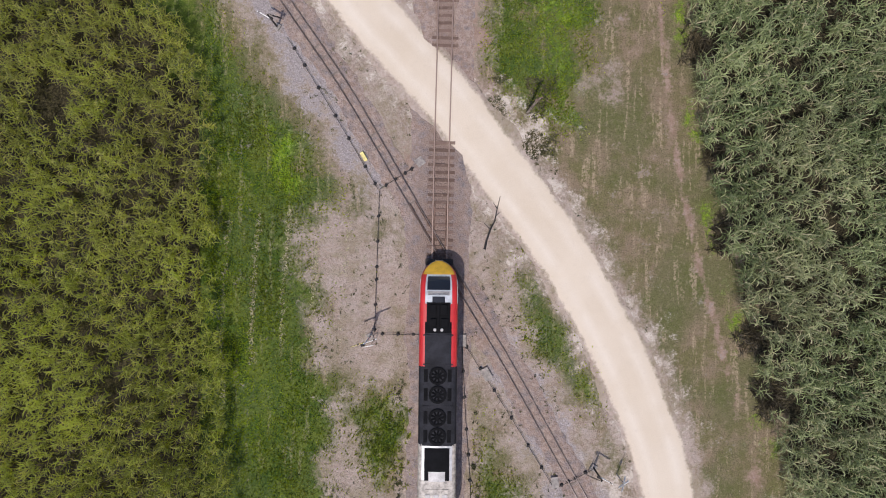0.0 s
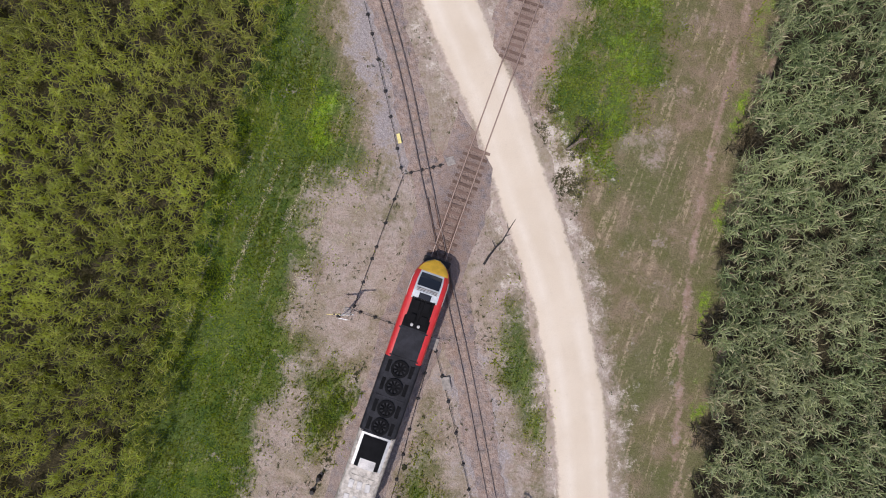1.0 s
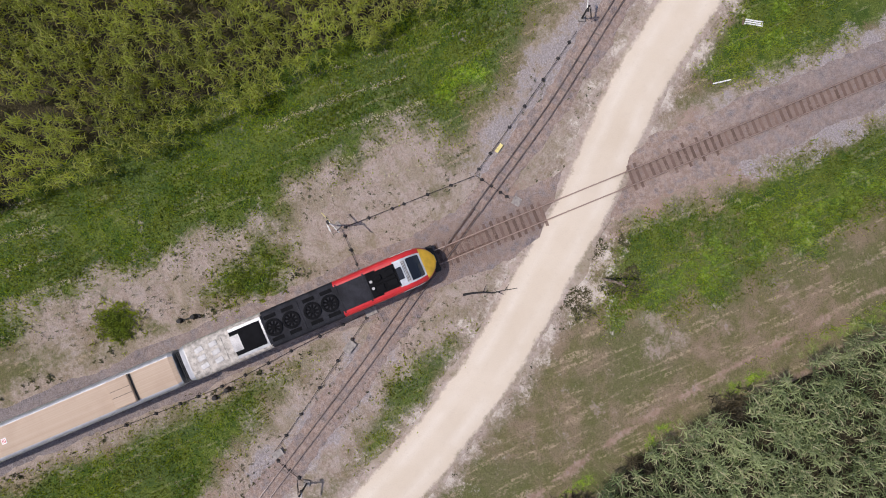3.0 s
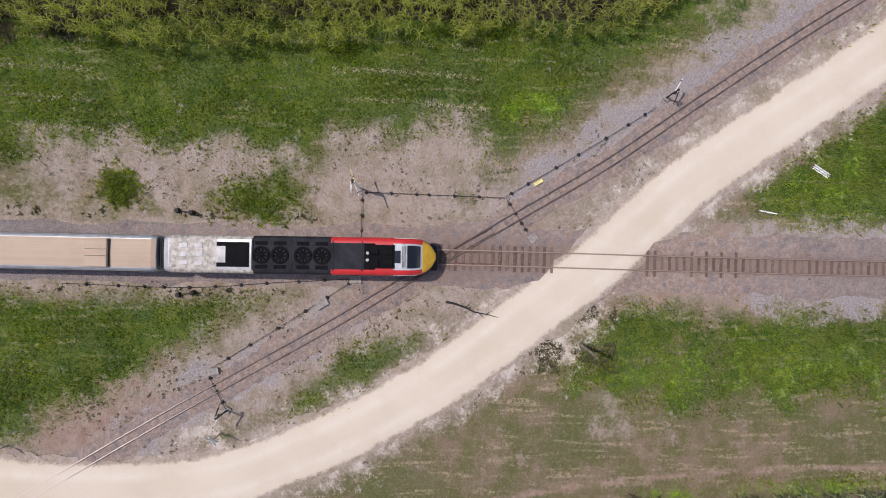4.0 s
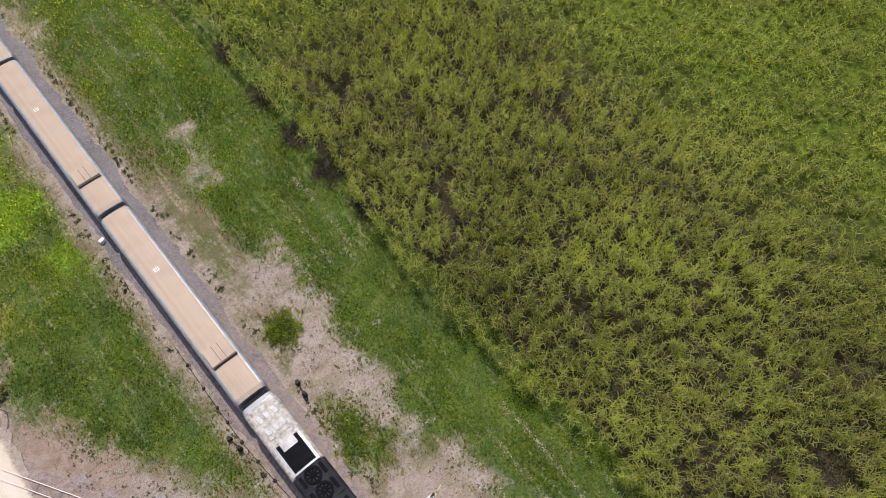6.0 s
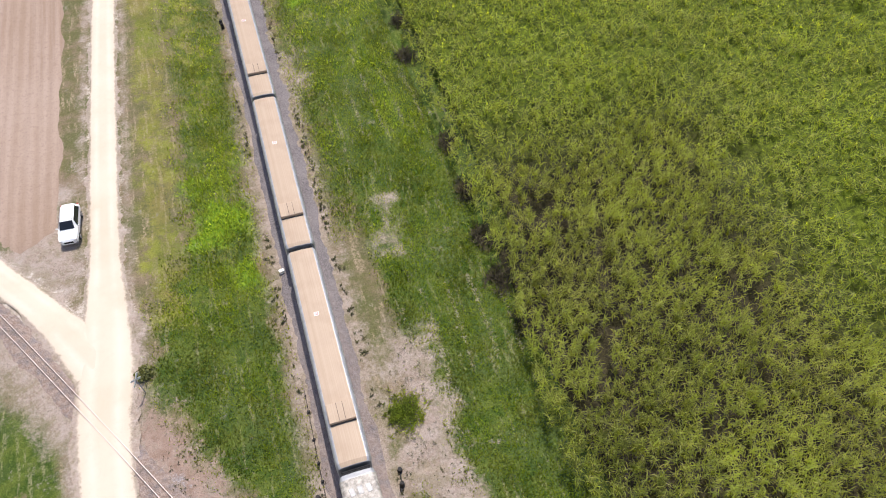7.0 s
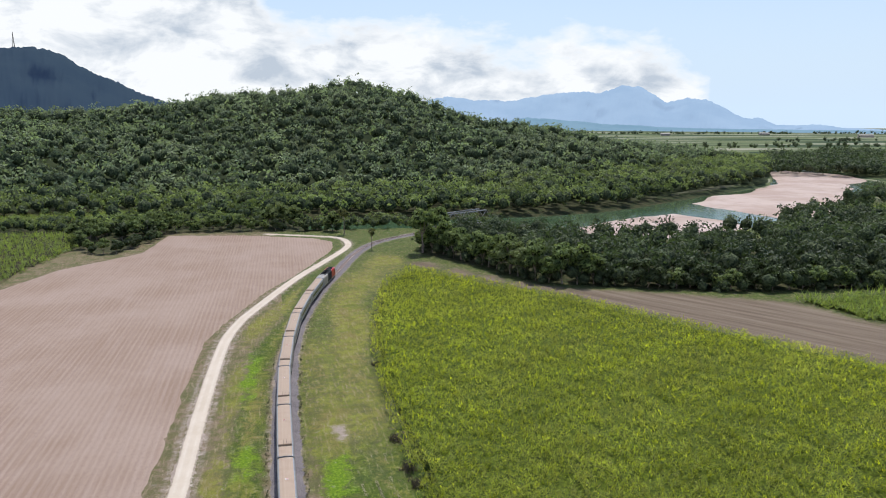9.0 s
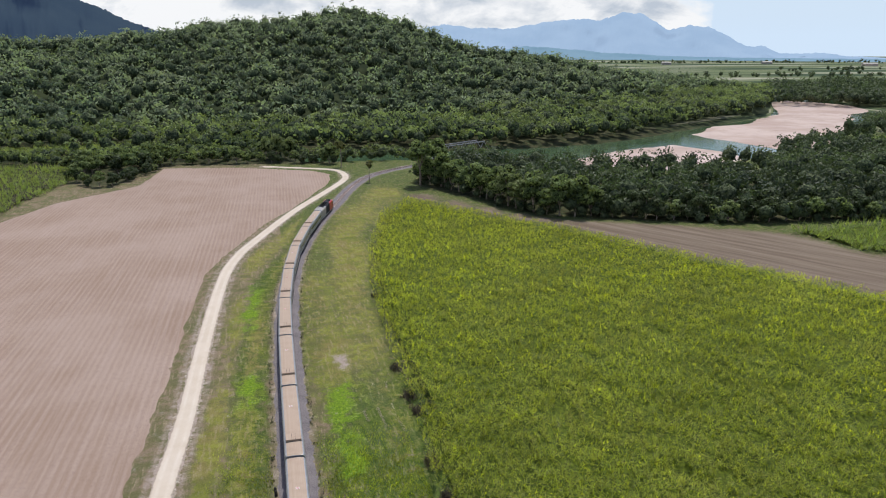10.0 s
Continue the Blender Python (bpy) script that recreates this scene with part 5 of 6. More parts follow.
hill_pts = scatter([(420, -470), (200, -470), (-100, -480), (-300, -560), (-400, -640), (-560, -760), (-620, -900), (-350, -990), (0, -1010), (300, -1100), (640, -1150), (700, -700)], 10.4, 8, 12000)
hill_pts = hill_pts[np.hypot(*hill_pts.T) < 985]
forest("hill_forest", hill_pts, np.maximum(hill_height(hill_pts[:, 0], hill_pts[:, 1]), -1) + 0.8, 5.6, 8, 1.25, 4, FOREST, "dense gum forest covering the hill", 24)
east_bank = scatter([(-477, -460), (-578, -564), (-576, -606), (-658, -716), (-706, -800), (-792, -900), (-880, -1000), (-930, -960), (-840, -800), (-760, -700), (-690, -590), (-610, -510), (-500, -440)], 8, 9)
forest("inner_bank_woods", east_bank, np.zeros(len(east_bank)), 5.0, 7, 1.25, 4, TREE_DARK, "dark woods on the inner river bank", 25)
spit = scatter([(-262, -330), (-300, -348), (-345, -372), (-434, -440), (-472, -452), (-430, -402), (-345, -366), (-318, -350), (-330, -334)], 6.5, 19)
forest("spit_woods", spit, np.zeros(len(spit)), 3.6, 14, 0.8, 4, TREE_DARK, "dark low woods between the field strip and the sandbar", 27)
bend = scatter([(-505, -640), (-552, -604), (-600, -585), (-700, -700), (-790, -860), (-690, -880), (-590, -770)], 8, 33)
forest("bend_woods", bend, np.zeros(len(bend)), 5.0, 7, 1.25, 4, TREE_DARK, "dark woods closing the river bend", 34)
under = np.vstack([scatter([(a - 4, b - 3), (a + 4, b - 3), (a + 4, b + 4), (a - 4, b + 4)], 3.6, k) for k, (a, b) in enumerate(front[::2])])
forest("undergrowth", under, np.random.default_rng(5).uniform(-1.8, 0.2, len(under)), 2.6, 16, 0.5, 3, TREE_DARK, "dense dark undergrowth along the foot of the belt", 28)
low = scatter([(-20, -354), (-60, -358), (-108, -348), (-110, -342), (-85, -349), (-76, -360), (-76, -367), (-20, -372)], 4.6, 31)
low = low[reach(main[::8], low[:, 0], low[:, 1]) > 7]
forest("bridge_scrub", low, np.random.default_rng(6).uniform(-1.5, 0.5, len(low)), 2.8, 16, 0.6, 4, TREE_LEAF, "green scrub beside the railway bridge approach", 29)
cane_field("cane_field", STRIP, [(lambda x, y: x > -1e9, 0.5, 6, 1.7, 0.26, 1, 0.1, 0.0)], CANE_YOUNG, "far strip of green cane between two lines of trees", 1.8, 0.05)
pl = np.random.default_rng(4)
line = np.vstack([np.c_[pl.uniform(-3000, -900, 240), pl.normal(-2450, 30, 240)], np.c_[pl.uniform(-1900, -800, 110), pl.normal(-1250, 16, 110)], np.c_[pl.normal(-1490, 30, 26), pl.normal(-1600, 22, 26)], np.c_[pl.normal(-1290, 10, 6), pl.normal(-1560, 10, 6)]])
forest("farm_tree_lines", line, np.zeros(len(line)) - 2, 4.6, 8, 1.6, 3, TREE_DARK, "distant dark tree lines between farm fields", 26)


def farm_shed(x, y, w, l, turn):
    """A far farm shed: white walls under a shallow gabled roof."""
    ob = tagged(new("farm_shed"), "distant white farm shed among flat fields", "shed", "far farm sheds")
    box_part("wall", ob, (w, l, 7), (0, 0, 3.5), CREAM)
    bm = bmesh.new()
    a = [bm.verts.new(p) for p in ((-w / 2 - 0.6, -l / 2 - 0.6, 7), (0, -l / 2 - 0.6, 10), (w / 2 + 0.6, -l / 2 - 0.6, 7))]
    b = [bm.verts.new(p) for p in ((-w / 2 - 0.6, l / 2 + 0.6, 7), (0, l / 2 + 0.6, 10), (w / 2 + 0.6, l / 2 + 0.6, 7))]
    bm.faces.new(a), bm.faces.new(b[::-1])
    for p in range(3):
        bm.faces.new((a[p], b[p], b[(p + 1) % 3], a[(p + 1) % 3]))
    part("roof", bm_mesh("roof", bm, CREAM), ob)
    ob.matrix_basis = pose(x, y, 0, 0, 0, turn)


# ---- train ----
FRONT_Y = -0.8
RAIL_TOP = 0.33
run = np.r_[0, np.cumsum(np.hypot(*np.diff(main, axis=0).T))]
start = np.interp(-FRONT_Y, -main[:, 1], run)


def on_track(distance):
    return np.array([np.interp(distance, run, main[:, 0]), np.interp(distance, run, main[:, 1])])


def vehicle_pose(centre, bogies):
    a, b = on_track(centre - bogies / 2), on_track(centre + bogies / 2)
    d = a - b
    m = (a + b) / 2
    return pose(m[0], m[1], RAIL_TOP, 0, 0, math.degrees(math.atan2(-d[0], d[1])))


n = Nodes("carriage_roof_tan", 0.55, 0.0, 0.3)
v = n.local()
flute = n.noise(1.0, 3, 0.6, vec=n.stretch((16, 0.05, 1), v))
c = n.mix(n.ramp(flute, 0.35, 0.65), (0.375, 0.272, 0.19), (0.42, 0.315, 0.23))
c = n.mix(n.math("MULTIPLY", n.ramp(n.noise(0.5, 5, 0.6, vec=v), 0.45, 0.7), 0.35), c, (0.30, 0.205, 0.14))
n.color(c)
n.bump(flute, 0.3, 0.015)
ROOF_TAN = n.m
SILVER = paint("brushed_silver_side", (0.33, 0.33, 0.34), 0.45, 0.4, 0.1, 2)
DARKGREY = paint("dark_grey_roof_paint", (0.022, 0.022, 0.027), 0.7, 0.0, 0.25, 1.2, 0.15)
BLACK = paint("soot_black", (0.006, 0.006, 0.007), 0.8, 0.0, 0.2, 2, 0.1)
RED = paint("signal_red_paint", (0.50, 0.022, 0.024), 0.35, 0.0, 0.08, 1.5)
NOSE = paint("nose_yellow_paint", (0.72, 0.42, 0.035), 0.35, 0.0, 0.1, 2)
CAB_GREY = paint("pale_grey_cab_paint", (0.46, 0.48, 0.50), 0.4, 0.0, 0.12, 2.5)
CREAM = paint("weathered_white_roof", (0.43, 0.385, 0.335), 0.55, 0.0, 0.28, 3.0)
GREYTIN = paint("grey_roof_hatch", (0.34, 0.33, 0.33), 0.5, 0.2, 0.15, 2)
RUBBER = paint("black_rubber", (0.018, 0.018, 0.02), 0.75, 0, 0.15, 3)
n = Nodes("dark_glass", 0.08, 0, 0.5)
n.color((0.012, 0.014, 0.018))
GLASS = n.m


for sx, sy, sw, sl in ((-1750, -2260, 16, 34), (-1330, -2220, 14, 30), (-1900, -1960, 18, 44), (-1985, -1930, 14, 26)):
    farm_shed(sx, sy, sw, sl, 70)


def car_point(u, wide, top, low):
    """A point of the body's outline: u from -1 (left sill) over the roof to 1 (right sill)."""
    s, a = (1 if u >= 0 else -1), abs(u)
    if a < 0.5:
        return s * a / 0.5 * 0.80 * wide, top - 0.07 * (a / 0.5) ** 2
    if a < 0.68:
        k = (a - 0.5) / 0.18
        return s * wide * (0.80 + 0.20 * math.sin(k * math.pi / 2)), top - 0.07 - 0.50 * (1 - math.cos(k * math.pi / 2))
    k = (a - 0.68) / 0.32
    return s * wide * (1 - 0.05 * k * k), top - 0.57 + (low - top + 0.57) * k


def shell(name, parent, shape, d0, d1, u0, u1, lift, material, nd=8, nu=14, label="", half=9.75):
    """A panel of the body's skin between two distances from the front and two places round it."""
    V = np.zeros((nd + 1, nu + 1, 3))
    for i in range(nd + 1):
        d = d0 + (d1 - d0) * i / nd
        wide, top, low = shape(d)
        for j in range(nu + 1):
            x, z = car_point(u0 + (u1 - u0) * j / nu, wide + lift, top + lift, low)
            V[i, j] = x, half - d, z
    me = mesh_np(name, V.reshape(-1, 3), grid_faces(nd + 1, nu + 1), material, smooth=False)
    return part(name, me, parent, label)


def capped(name, parent, shape, stations, material, half, label=""):
    """The closed body."""
    us = [-1, -0.9, -0.78, -0.68, -0.62, -0.56, -0.5, -0.35, -0.15, 0, 0.15, 0.35, 0.5, 0.56, 0.62, 0.68, 0.78, 0.9, 1]
    bm = bmesh.new()
    rings = []
    for d in stations:
        wide, top, low = shape(d)
        rings.append([bm.verts.new((*[car_point(u, wide, top, low)[0]], half - d, car_point(u, wide, top, low)[1])) for u in us])
    for a, b in zip(rings, rings[1:]):
        for i in range(len(us)):
            k = (i + 1) % len(us)
            bm.faces.new((a[i], a[k], b[k], b[i]))
    bm.faces.new(rings[0])
    bm.faces.new(rings[-1][::-1])
    return part(name, bm_mesh(name, bm, material), parent, label)


def bogie(parent, y):
    bm = bmesh.new()
    for s in (-1, 1):
        add_box(bm, (0.16, 2.9, 0.22), (s * 0.85, y, 0.5), bevel=0.03)
    add_box(bm, (1.7, 0.5, 0.25), (0, y, 0.55), bevel=0.03)
    b = part("bogie", bm_mesh("bogie", bm, IRON), parent)
    for dy in (-1.1, 1.1):
        bm = bmesh.new()
        add_tube(bm, (-0.85, y + dy, 0.43), (0.85, y + dy, 0.43), 0.07)
        for s in (-1, 1):
            add_tube(bm, (s * 0.50, y + dy, 0.43), (s * 0.63, y + dy, 0.43), 0.43, n=16)
        part("wheelset", bm_mesh("wheelset", bm, RUST), b)


def gangway(parent, y):
    bm = bmesh.new()
    for k in range(4):
        add_box(bm, (2.1 - 0.08 * (k % 2), 0.09, 2.5 - 0.06 * (k % 2)), (0, y + (k - 1.5) * 0.11, 2.1), bevel=0.03)
    part("gangway_bellows", bm_mesh("gangway_bellows", bm, RUBBER), parent, "black rubber gangway bellows")


def carriage():
    """A passenger carriage with a fluted tan roof and one raised cooling unit."""
    L, H = 20.5, 10.25
    car = tagged(new("railway_carriage"), "silver passenger carriage with a fluted tan roof on the main line", "railway carriage", "carriages of the train")

    def shape(d):
        e = max(0.0, 1 - min(d, L - d) / 0.35)
        return 1.34 - 0.10 * e, 3.72 - 0.10 * e, 0.85

    capped("body", car, shape, [0, 0.12, 0.35, L - 0.35, L - 0.12, L], SILVER, H)
    # roof skin in two lengths with the cooling unit between
    for d0, d1 in ((0.03, 0.35), (0.35, 3.35), (5.05, L - 0.35), (L - 0.35, L - 0.03)):
        shell("roof_panel", car, shape, d0, d1, -0.47, 0.47, 0.025, ROOF_TAN, 1, 12, "dusty tan fluted roof panel", H)
    for s in (-1, 1):
        box_part("gutter", car, (0.05, L - 0.8, 0.05), (s * 1.25, 0, 3.44), GREYTIN)
        box_part("window_band", car, (0.03, L - 3.2, 0.75), (s * 1.337, 0, 2.35), GLASS)
        box_part("door", car, (0.03, 0.8, 1.9), (s * 1.335, H - 1.2, 1.95), GREYTIN)
        box_part("side_skirt", car, (0.06, L - 7.5, 0.55), (s * 1.25, 0, 0.62), DARKGREY, 0.02)
    bm = bmesh.new()
    add_box(bm, (2.08, 1.62, 0.46), (0, H - 4.2, 3.80), bevel=0.06)
    unit = part("cooling_unit", bm_mesh("cooling_unit", bm, ROOF_TAN), car, "raised tan roof cooling unit")
    for s in (-0.34, 0.34):
        box_part("seam", unit, (0.03, 1.5, 0.02), (s * 0.7, H - 4.2, 4.035), RUBBER)
    for dy in (-0.84, 0.84):
        box_part("flashing", unit, (2.1, 0.05, 0.06), (0, H - 4.2 + dy, 3.72), GREYTIN)
    sign = box_part("roof_plate", car, (0.42, 0.36, 0.02), (0, H - 13.4, 3.765), WHITE, label="white roof plate with red bars")
    for k in range(3):
        box_part("bar", sign, (0.3, 0.04, 0.012), (0, H - 13.3 - 0.1 * k, 3.78), RED)
    # flat black strip painted as the cooling unit's shadow on the roof
    box_part("unit_shadow", car, (2.0, 0.16, 0.02), (0, H - 3.32, 3.75), RUBBER)
    gangway(car, -H - 0.22)
    for y in (7.2, -7.2):
        bogie(car, y)
    return car


def power_car():
    """A streamlined power car: yellow nose, red flanks, black roof gear and a pale tail."""
    L, H = 19.5, 9.75
    car = tagged(new("power_car"), "streamlined red and black diesel power car with yellow nose", "locomotive", "power cars of the train")

    def shape(d):
        k = max(0.0, 1 - d / 2.5)
        e = max(0.0, 1 - (L - d) / 0.35)
        kw = max(0.0, 1 - d / 1.9)
        return max(0.28, 1.37 * (1 - kw ** 2.5) ** 0.55) - 0.08 * e, 3.80 - 1.85 * k ** 1.8 - 0.08 * e, 0.62

    stations = [0, 0.03, 0.08, 0.15, 0.25, 0.4, 0.65, 1.0, 1.4, 1.9, 2.5, 6, 10, 10.4, L - 0.35, L - 0.12, L]
    body = capped("body", car, shape, stations, SILVER, H)
    for s in (-1, 1):
        shell("side_panel", car, shape, 0.06, 7.5, s * 0.42, s * 0.97, 0.012, RED, 24, 10, "signal-red flank panel")
        shell("side_panel", car, shape, 7.5, 13.1, s * 0.50, s * 0.97, 0.012, DARKGREY, 6, 10, "dark grey flank panel")
        shell("side_panel", car, shape, 13.1, 19.1, s * 0.50, s * 0.97, 0.012, CREAM, 6, 10, "weathered white flank panel")
        shell("cab_window", car, shape, 2.2, 3.1, s * 0.70, s * 0.80, 0.022, GLASS, 4, 4, "dark cab side window")
        shell("flank_stripe", car, shape, 1.3, 3.0, s * 0.60, s * 0.64, 0.022, WHITE, 4, 3, "white flash beside the cab")
        shell("brow", car, shape, 3.0, 4.3, s * 0.34, s * 0.43, 0.026, RED, 6, 4, "red shoulder beside the cab roof")
    shell("nose", car, shape, 0.0, 0.95, -0.58, 0.58, 0.018, NOSE, 18, 24, "amber-yellow rounded nose")
    shell("cab_surround", car, shape, 0.95, 3.0, -0.43, 0.43, 0.018, CAB_GREY, 8, 12, "pale grey surround of the windscreen")
    shell("windscreen", car, shape, 1.08, 2.02, -0.37, 0.37, 0.026, GLASS, 6, 12, "black wraparound windscreen")
    shell("cab_hatch", car, shape, 2.48, 2.9, -0.20, 0.20, 0.035, GLASS, 3, 8, "dark cab roof hatch")
    shell("roof_panel", car, shape, 3.0, 5.1, -0.43, 0.43, 0.014, BLACK, 4, 12, "soot-black roof behind the cab")
    shell("roof_panel", car, shape, 5.1, 7.5, -0.43, 0.43, 0.014, DARKGREY, 8, 12, "dark grey power-car roof")
    shell("roof_panel", car, shape, 7.5, 13.2, -0.54, 0.54, 0.014, DARKGREY, 4, 12, "dark grey power-car roof")
    shell("roof_panel", car, shape, 15.7, L - 0.4, -0.50, 0.50, 0.014, CREAM, 4, 12, "weathered white tail roof")
    shell("intake", car, shape, 13.35, 15.7, -0.40, 0.40, 0.03, BLACK, 4, 10, "soot-black air intake bay")
    shell("roof_panel", car, shape, 15.05, 15.75, -0.26, 0.26, 0.05, GREYTIN, 2, 6, "grey roof plate")
    for s in (-1, 1):
        bm = bmesh.new()
        add_tube(bm, (s * 0.62, H - 0.42, 1.75), (s * 0.66, H - 0.30, 1.72), 0.12, 0.12, 12)
        part("headlight", bm_mesh("headlight", bm, GLASS), car, "dark round headlight")
    grille = box_part("grille", car, (1.6, 0.30, 0.05), (0, H - 2.26, 3.76), GREYTIN, 0.01)
    for k in range(3):
        box_part("slat", grille, (1.5, 0.03, 0.03), (0, H - 2.17 - 0.09 * k, 3.80), IRON)
    # black roof gear behind the cab
    gear = box_part("equipment_well", car, (1.7, 2.2, 0.06), (0, H - 4.0, 3.80), BLACK, 0.02, label="black roof equipment well")
    for dx, dy, w, l, h in ((-0.4, 0.6, 0.45, 0.7, 0.16), (0.4, 0.6, 0.45, 0.7, 0.14), (-0.35, -0.3, 0.4, 0.5, 0.22), (0.45, -0.35, 0.5, 0.6, 0.16), (0, 0.15, 0.2, 1.6, 0.12)):
        box_part("duct", gear, (w, l, h), (dx, H - 4.0 + dy, 3.86), BLACK, 0.03)
    for s in (-0.25, 0.25):
        tube_part("exhaust", gear, (s, H - 4.85, 3.8), (s, H - 4.85, 4.02), 0.11, GREYTIN, n=10)
    for d in (5.25, 7.35, 10.35, 13.1):
        box_part("roof_rib", car, (2.15, 0.09, 0.06), (0, H - d, 3.80), DARKGREY, 0.01)
    for d in (8.15, 9.5, 11.15, 12.5):
        bm = bmesh.new()
        for k in range(28):
            a, b = k * math.tau / 28, (k + 1) * math.tau / 28
            for r0, r1, z0, z1 in ((0.46, 0.64, 3.80, 3.92),):
                q = [(r0, z0), (r1, z0), (r1, z1), (r0, z1)]
                ring = [[bm.verts.new((r * math.cos(t), H - d + r * math.sin(t), z)) for r, z in q] for t in (a, b)]
                for i in range(4):
                    bm.faces.new((ring[0][i], ring[0][(i + 1) % 4], ring[1][(i + 1) % 4], ring[1][i]))
        fan = part("fan", bm_mesh("fan", bm, BLACK), car, "round black radiator fan")
        bm = bmesh.new()
        for k in range(9):
            add_box(bm, (0.40, 0.14, 0.02), (0.29 * math.cos(k * math.tau / 9), H - d + 0.29 * math.sin(k * math.tau / 9), 3.84), (22, 0, math.degrees(k * math.tau / 9)))
        part("fan_blades", bm_mesh("fan_blades", bm, BLACK), fan)
        tube_part("hub", fan, (0, H - d, 3.8), (0, H - d, 3.89), 0.13, BLACK, n=12)
        for sx in (-0.85, 0.85):
            box_part("hatch", car, (0.28, 0.9, 0.05), (sx, H - d, 3.78), BLACK, 0.01)
    hr = random.Random(5)
    for i in range(2):
        for k in range(3):
            box_part("hatch", car, (0.38, 0.62, 0.05), (-0.62 + 0.62 * k, H - 17.0 - 1.1 * i, 3.80), GREYTIN, 0.02, (0, 0, hr.uniform(-12, 12)))
    box_part("roof_rib", car, (1.7, 0.07, 0.07), (0, H - 16.35, 3.80), CREAM)
    gangway(car, -H - 0.2)
    bm = bmesh.new()
    add_box(bm, (2.1, 0.5, 0.5), (0, H - 0.15, 0.45), bevel=0.08)
    part("pilot", bm_mesh("pilot", bm, IRON), car, "black pilot below the nose")
    for y in (6.2, -6.2):
        bogie(car, y)
    return car


lead = power_car()
lead.matrix_basis = vehicle_pose(start + 9.75, 12.4)
coach = carriage()
at = start + 19.95 + 10.4
coach.matrix_basis = vehicle_pose(at, 14.4)
CARRIAGES = 10
for k in range(1, CARRIAGES):
    at += 21.0
    copy_thing(coach, vehicle_pose(at, 14.4))
tail = copy_thing(lead, vehicle_pose(at + 10.5 + 10.0, 12.4) @ pose(0, 0, 0, 0, 0, 180))

# ---- parked car ----
def parked_car():
    """A white family SUV with dark glass and black tyres; its front points along +y."""
    car = tagged(new("car"), "white sport utility car parked beside the farm road", "car")
    white = paint("car_white_paint", (0.80, 0.80, 0.80), 0.25, 0, 0.03, 2)
    rows = [  # along, half width, sill, belt, roof half width, roof height
        (2.28, 0.62, 0.45, 0.78, 0.55, 0.80), (2.12, 0.82, 0.32, 0.92, 0.72, 0.95), (1.6, 0.90, 0.28, 1.00, 0.76, 1.04), (1.05, 0.92, 0.28, 1.06, 0.72, 1.12),
        (0.35, 0.92, 0.28, 1.08, 0.62, 1.62), (-0.4, 0.92, 0.28, 1.08, 0.64, 1.70), (-1.4, 0.92, 0.28, 1.08, 0.62, 1.67), (-1.95, 0.90, 0.30, 1.06, 0.58, 1.50), (-2.25, 0.84, 0.34, 1.00, 0.66, 1.05), (-2.35, 0.70, 0.42, 0.85, 0.55, 0.88)]
    bm = bmesh.new()
    rings = []
    for y, w, lo, belt, rw, top in rows:
        rings.append([bm.verts.new(p) for p in ((-w * 0.9, y, lo), (-w, y, (lo + belt) / 2), (-w * 0.98, y, belt), (-rw, y, top - 0.05), (-rw * 0.75, y, top), (0, y, top + 0.02),
                                                (rw * 0.75, y, top), (rw, y, top - 0.05), (w * 0.98, y, belt), (w, y, (lo + belt) / 2), (w * 0.9, y, lo))])
    for a, b in zip(rings, rings[1:]):
        for i in range(11):
            k = (i + 1) % 11
            bm.faces.new((a[i], b[i], b[k], a[k]))
    bm.faces.new(rings[0])
    bm.faces.new(rings[-1][::-1])
    body = part("body", bm_mesh("body", bm, white), car)

    def pane(name, pts, label):
        bm = bmesh.new()
        top = [bm.verts.new(p) for p in pts]
        bm.faces.new(top)
        part(name, bm_mesh(name, bm, GLASS), car, label)

    pane("windscreen", [(-0.68, 1.04, 1.19), (0.68, 1.04, 1.19), (0.58, 0.38, 1.66), (-0.58, 0.38, 1.66)], "dark windscreen")
    pane("rear_window", [(0.55, -1.99, 1.45), (-0.55, -1.99, 1.45), (-0.62, -2.24, 1.12), (0.62, -2.24, 1.12)], "dark rear window")
    for s in (-1, 1):
        pane("side_window", [(s * 0.925, 0.75, 1.12), (s * 0.925, -1.75, 1.12), (s * 0.68, -1.6, 1.55), (s * 0.68, 0.28, 1.57)], "dark side windows")
        box_part("mirror", car, (0.18, 0.1, 0.14), (s * 1.0, 0.72, 1.12), white, 0.03)
        box_part("headlight", car, (0.34, 0.12, 0.14), (s * 0.62, 2.17, 0.80), GREYTIN, 0.03)
        box_part("tail_light", car, (0.16, 0.08, 0.3), (s * 0.76, -2.28, 0.95), RED, 0.02)
        box_part("roof_rail", car, (0.04, 1.9, 0.05), (s * 0.56, -0.6, 1.715), GREYTIN, 0.01)
        for y in (1.42, -1.4):
            bm = bmesh.new()
            add_tube(bm, (s * 0.70, y, 0.35), (s * 0.93, y, 0.35), 0.35, n=20)
            wheel = part("wheel", bm_mesh("wheel", bm, RUBBER), car)
            tube_part("rim", wheel, (s * 0.90, y, 0.35), (s * 0.945, y, 0.35), 0.22, GREYTIN, n=14)
    box_part("grille", car, (0.85, 0.06, 0.22), (0, 2.27, 0.66), BLACK, 0.02)
    box_part("bumper", car, (1.55, 0.14, 0.18), (0, 2.2, 0.42), GREYTIN, 0.04)
    return car


parked_car().matrix_basis = pose(19.55, -54.0, 0.08, 0, 0, -4)


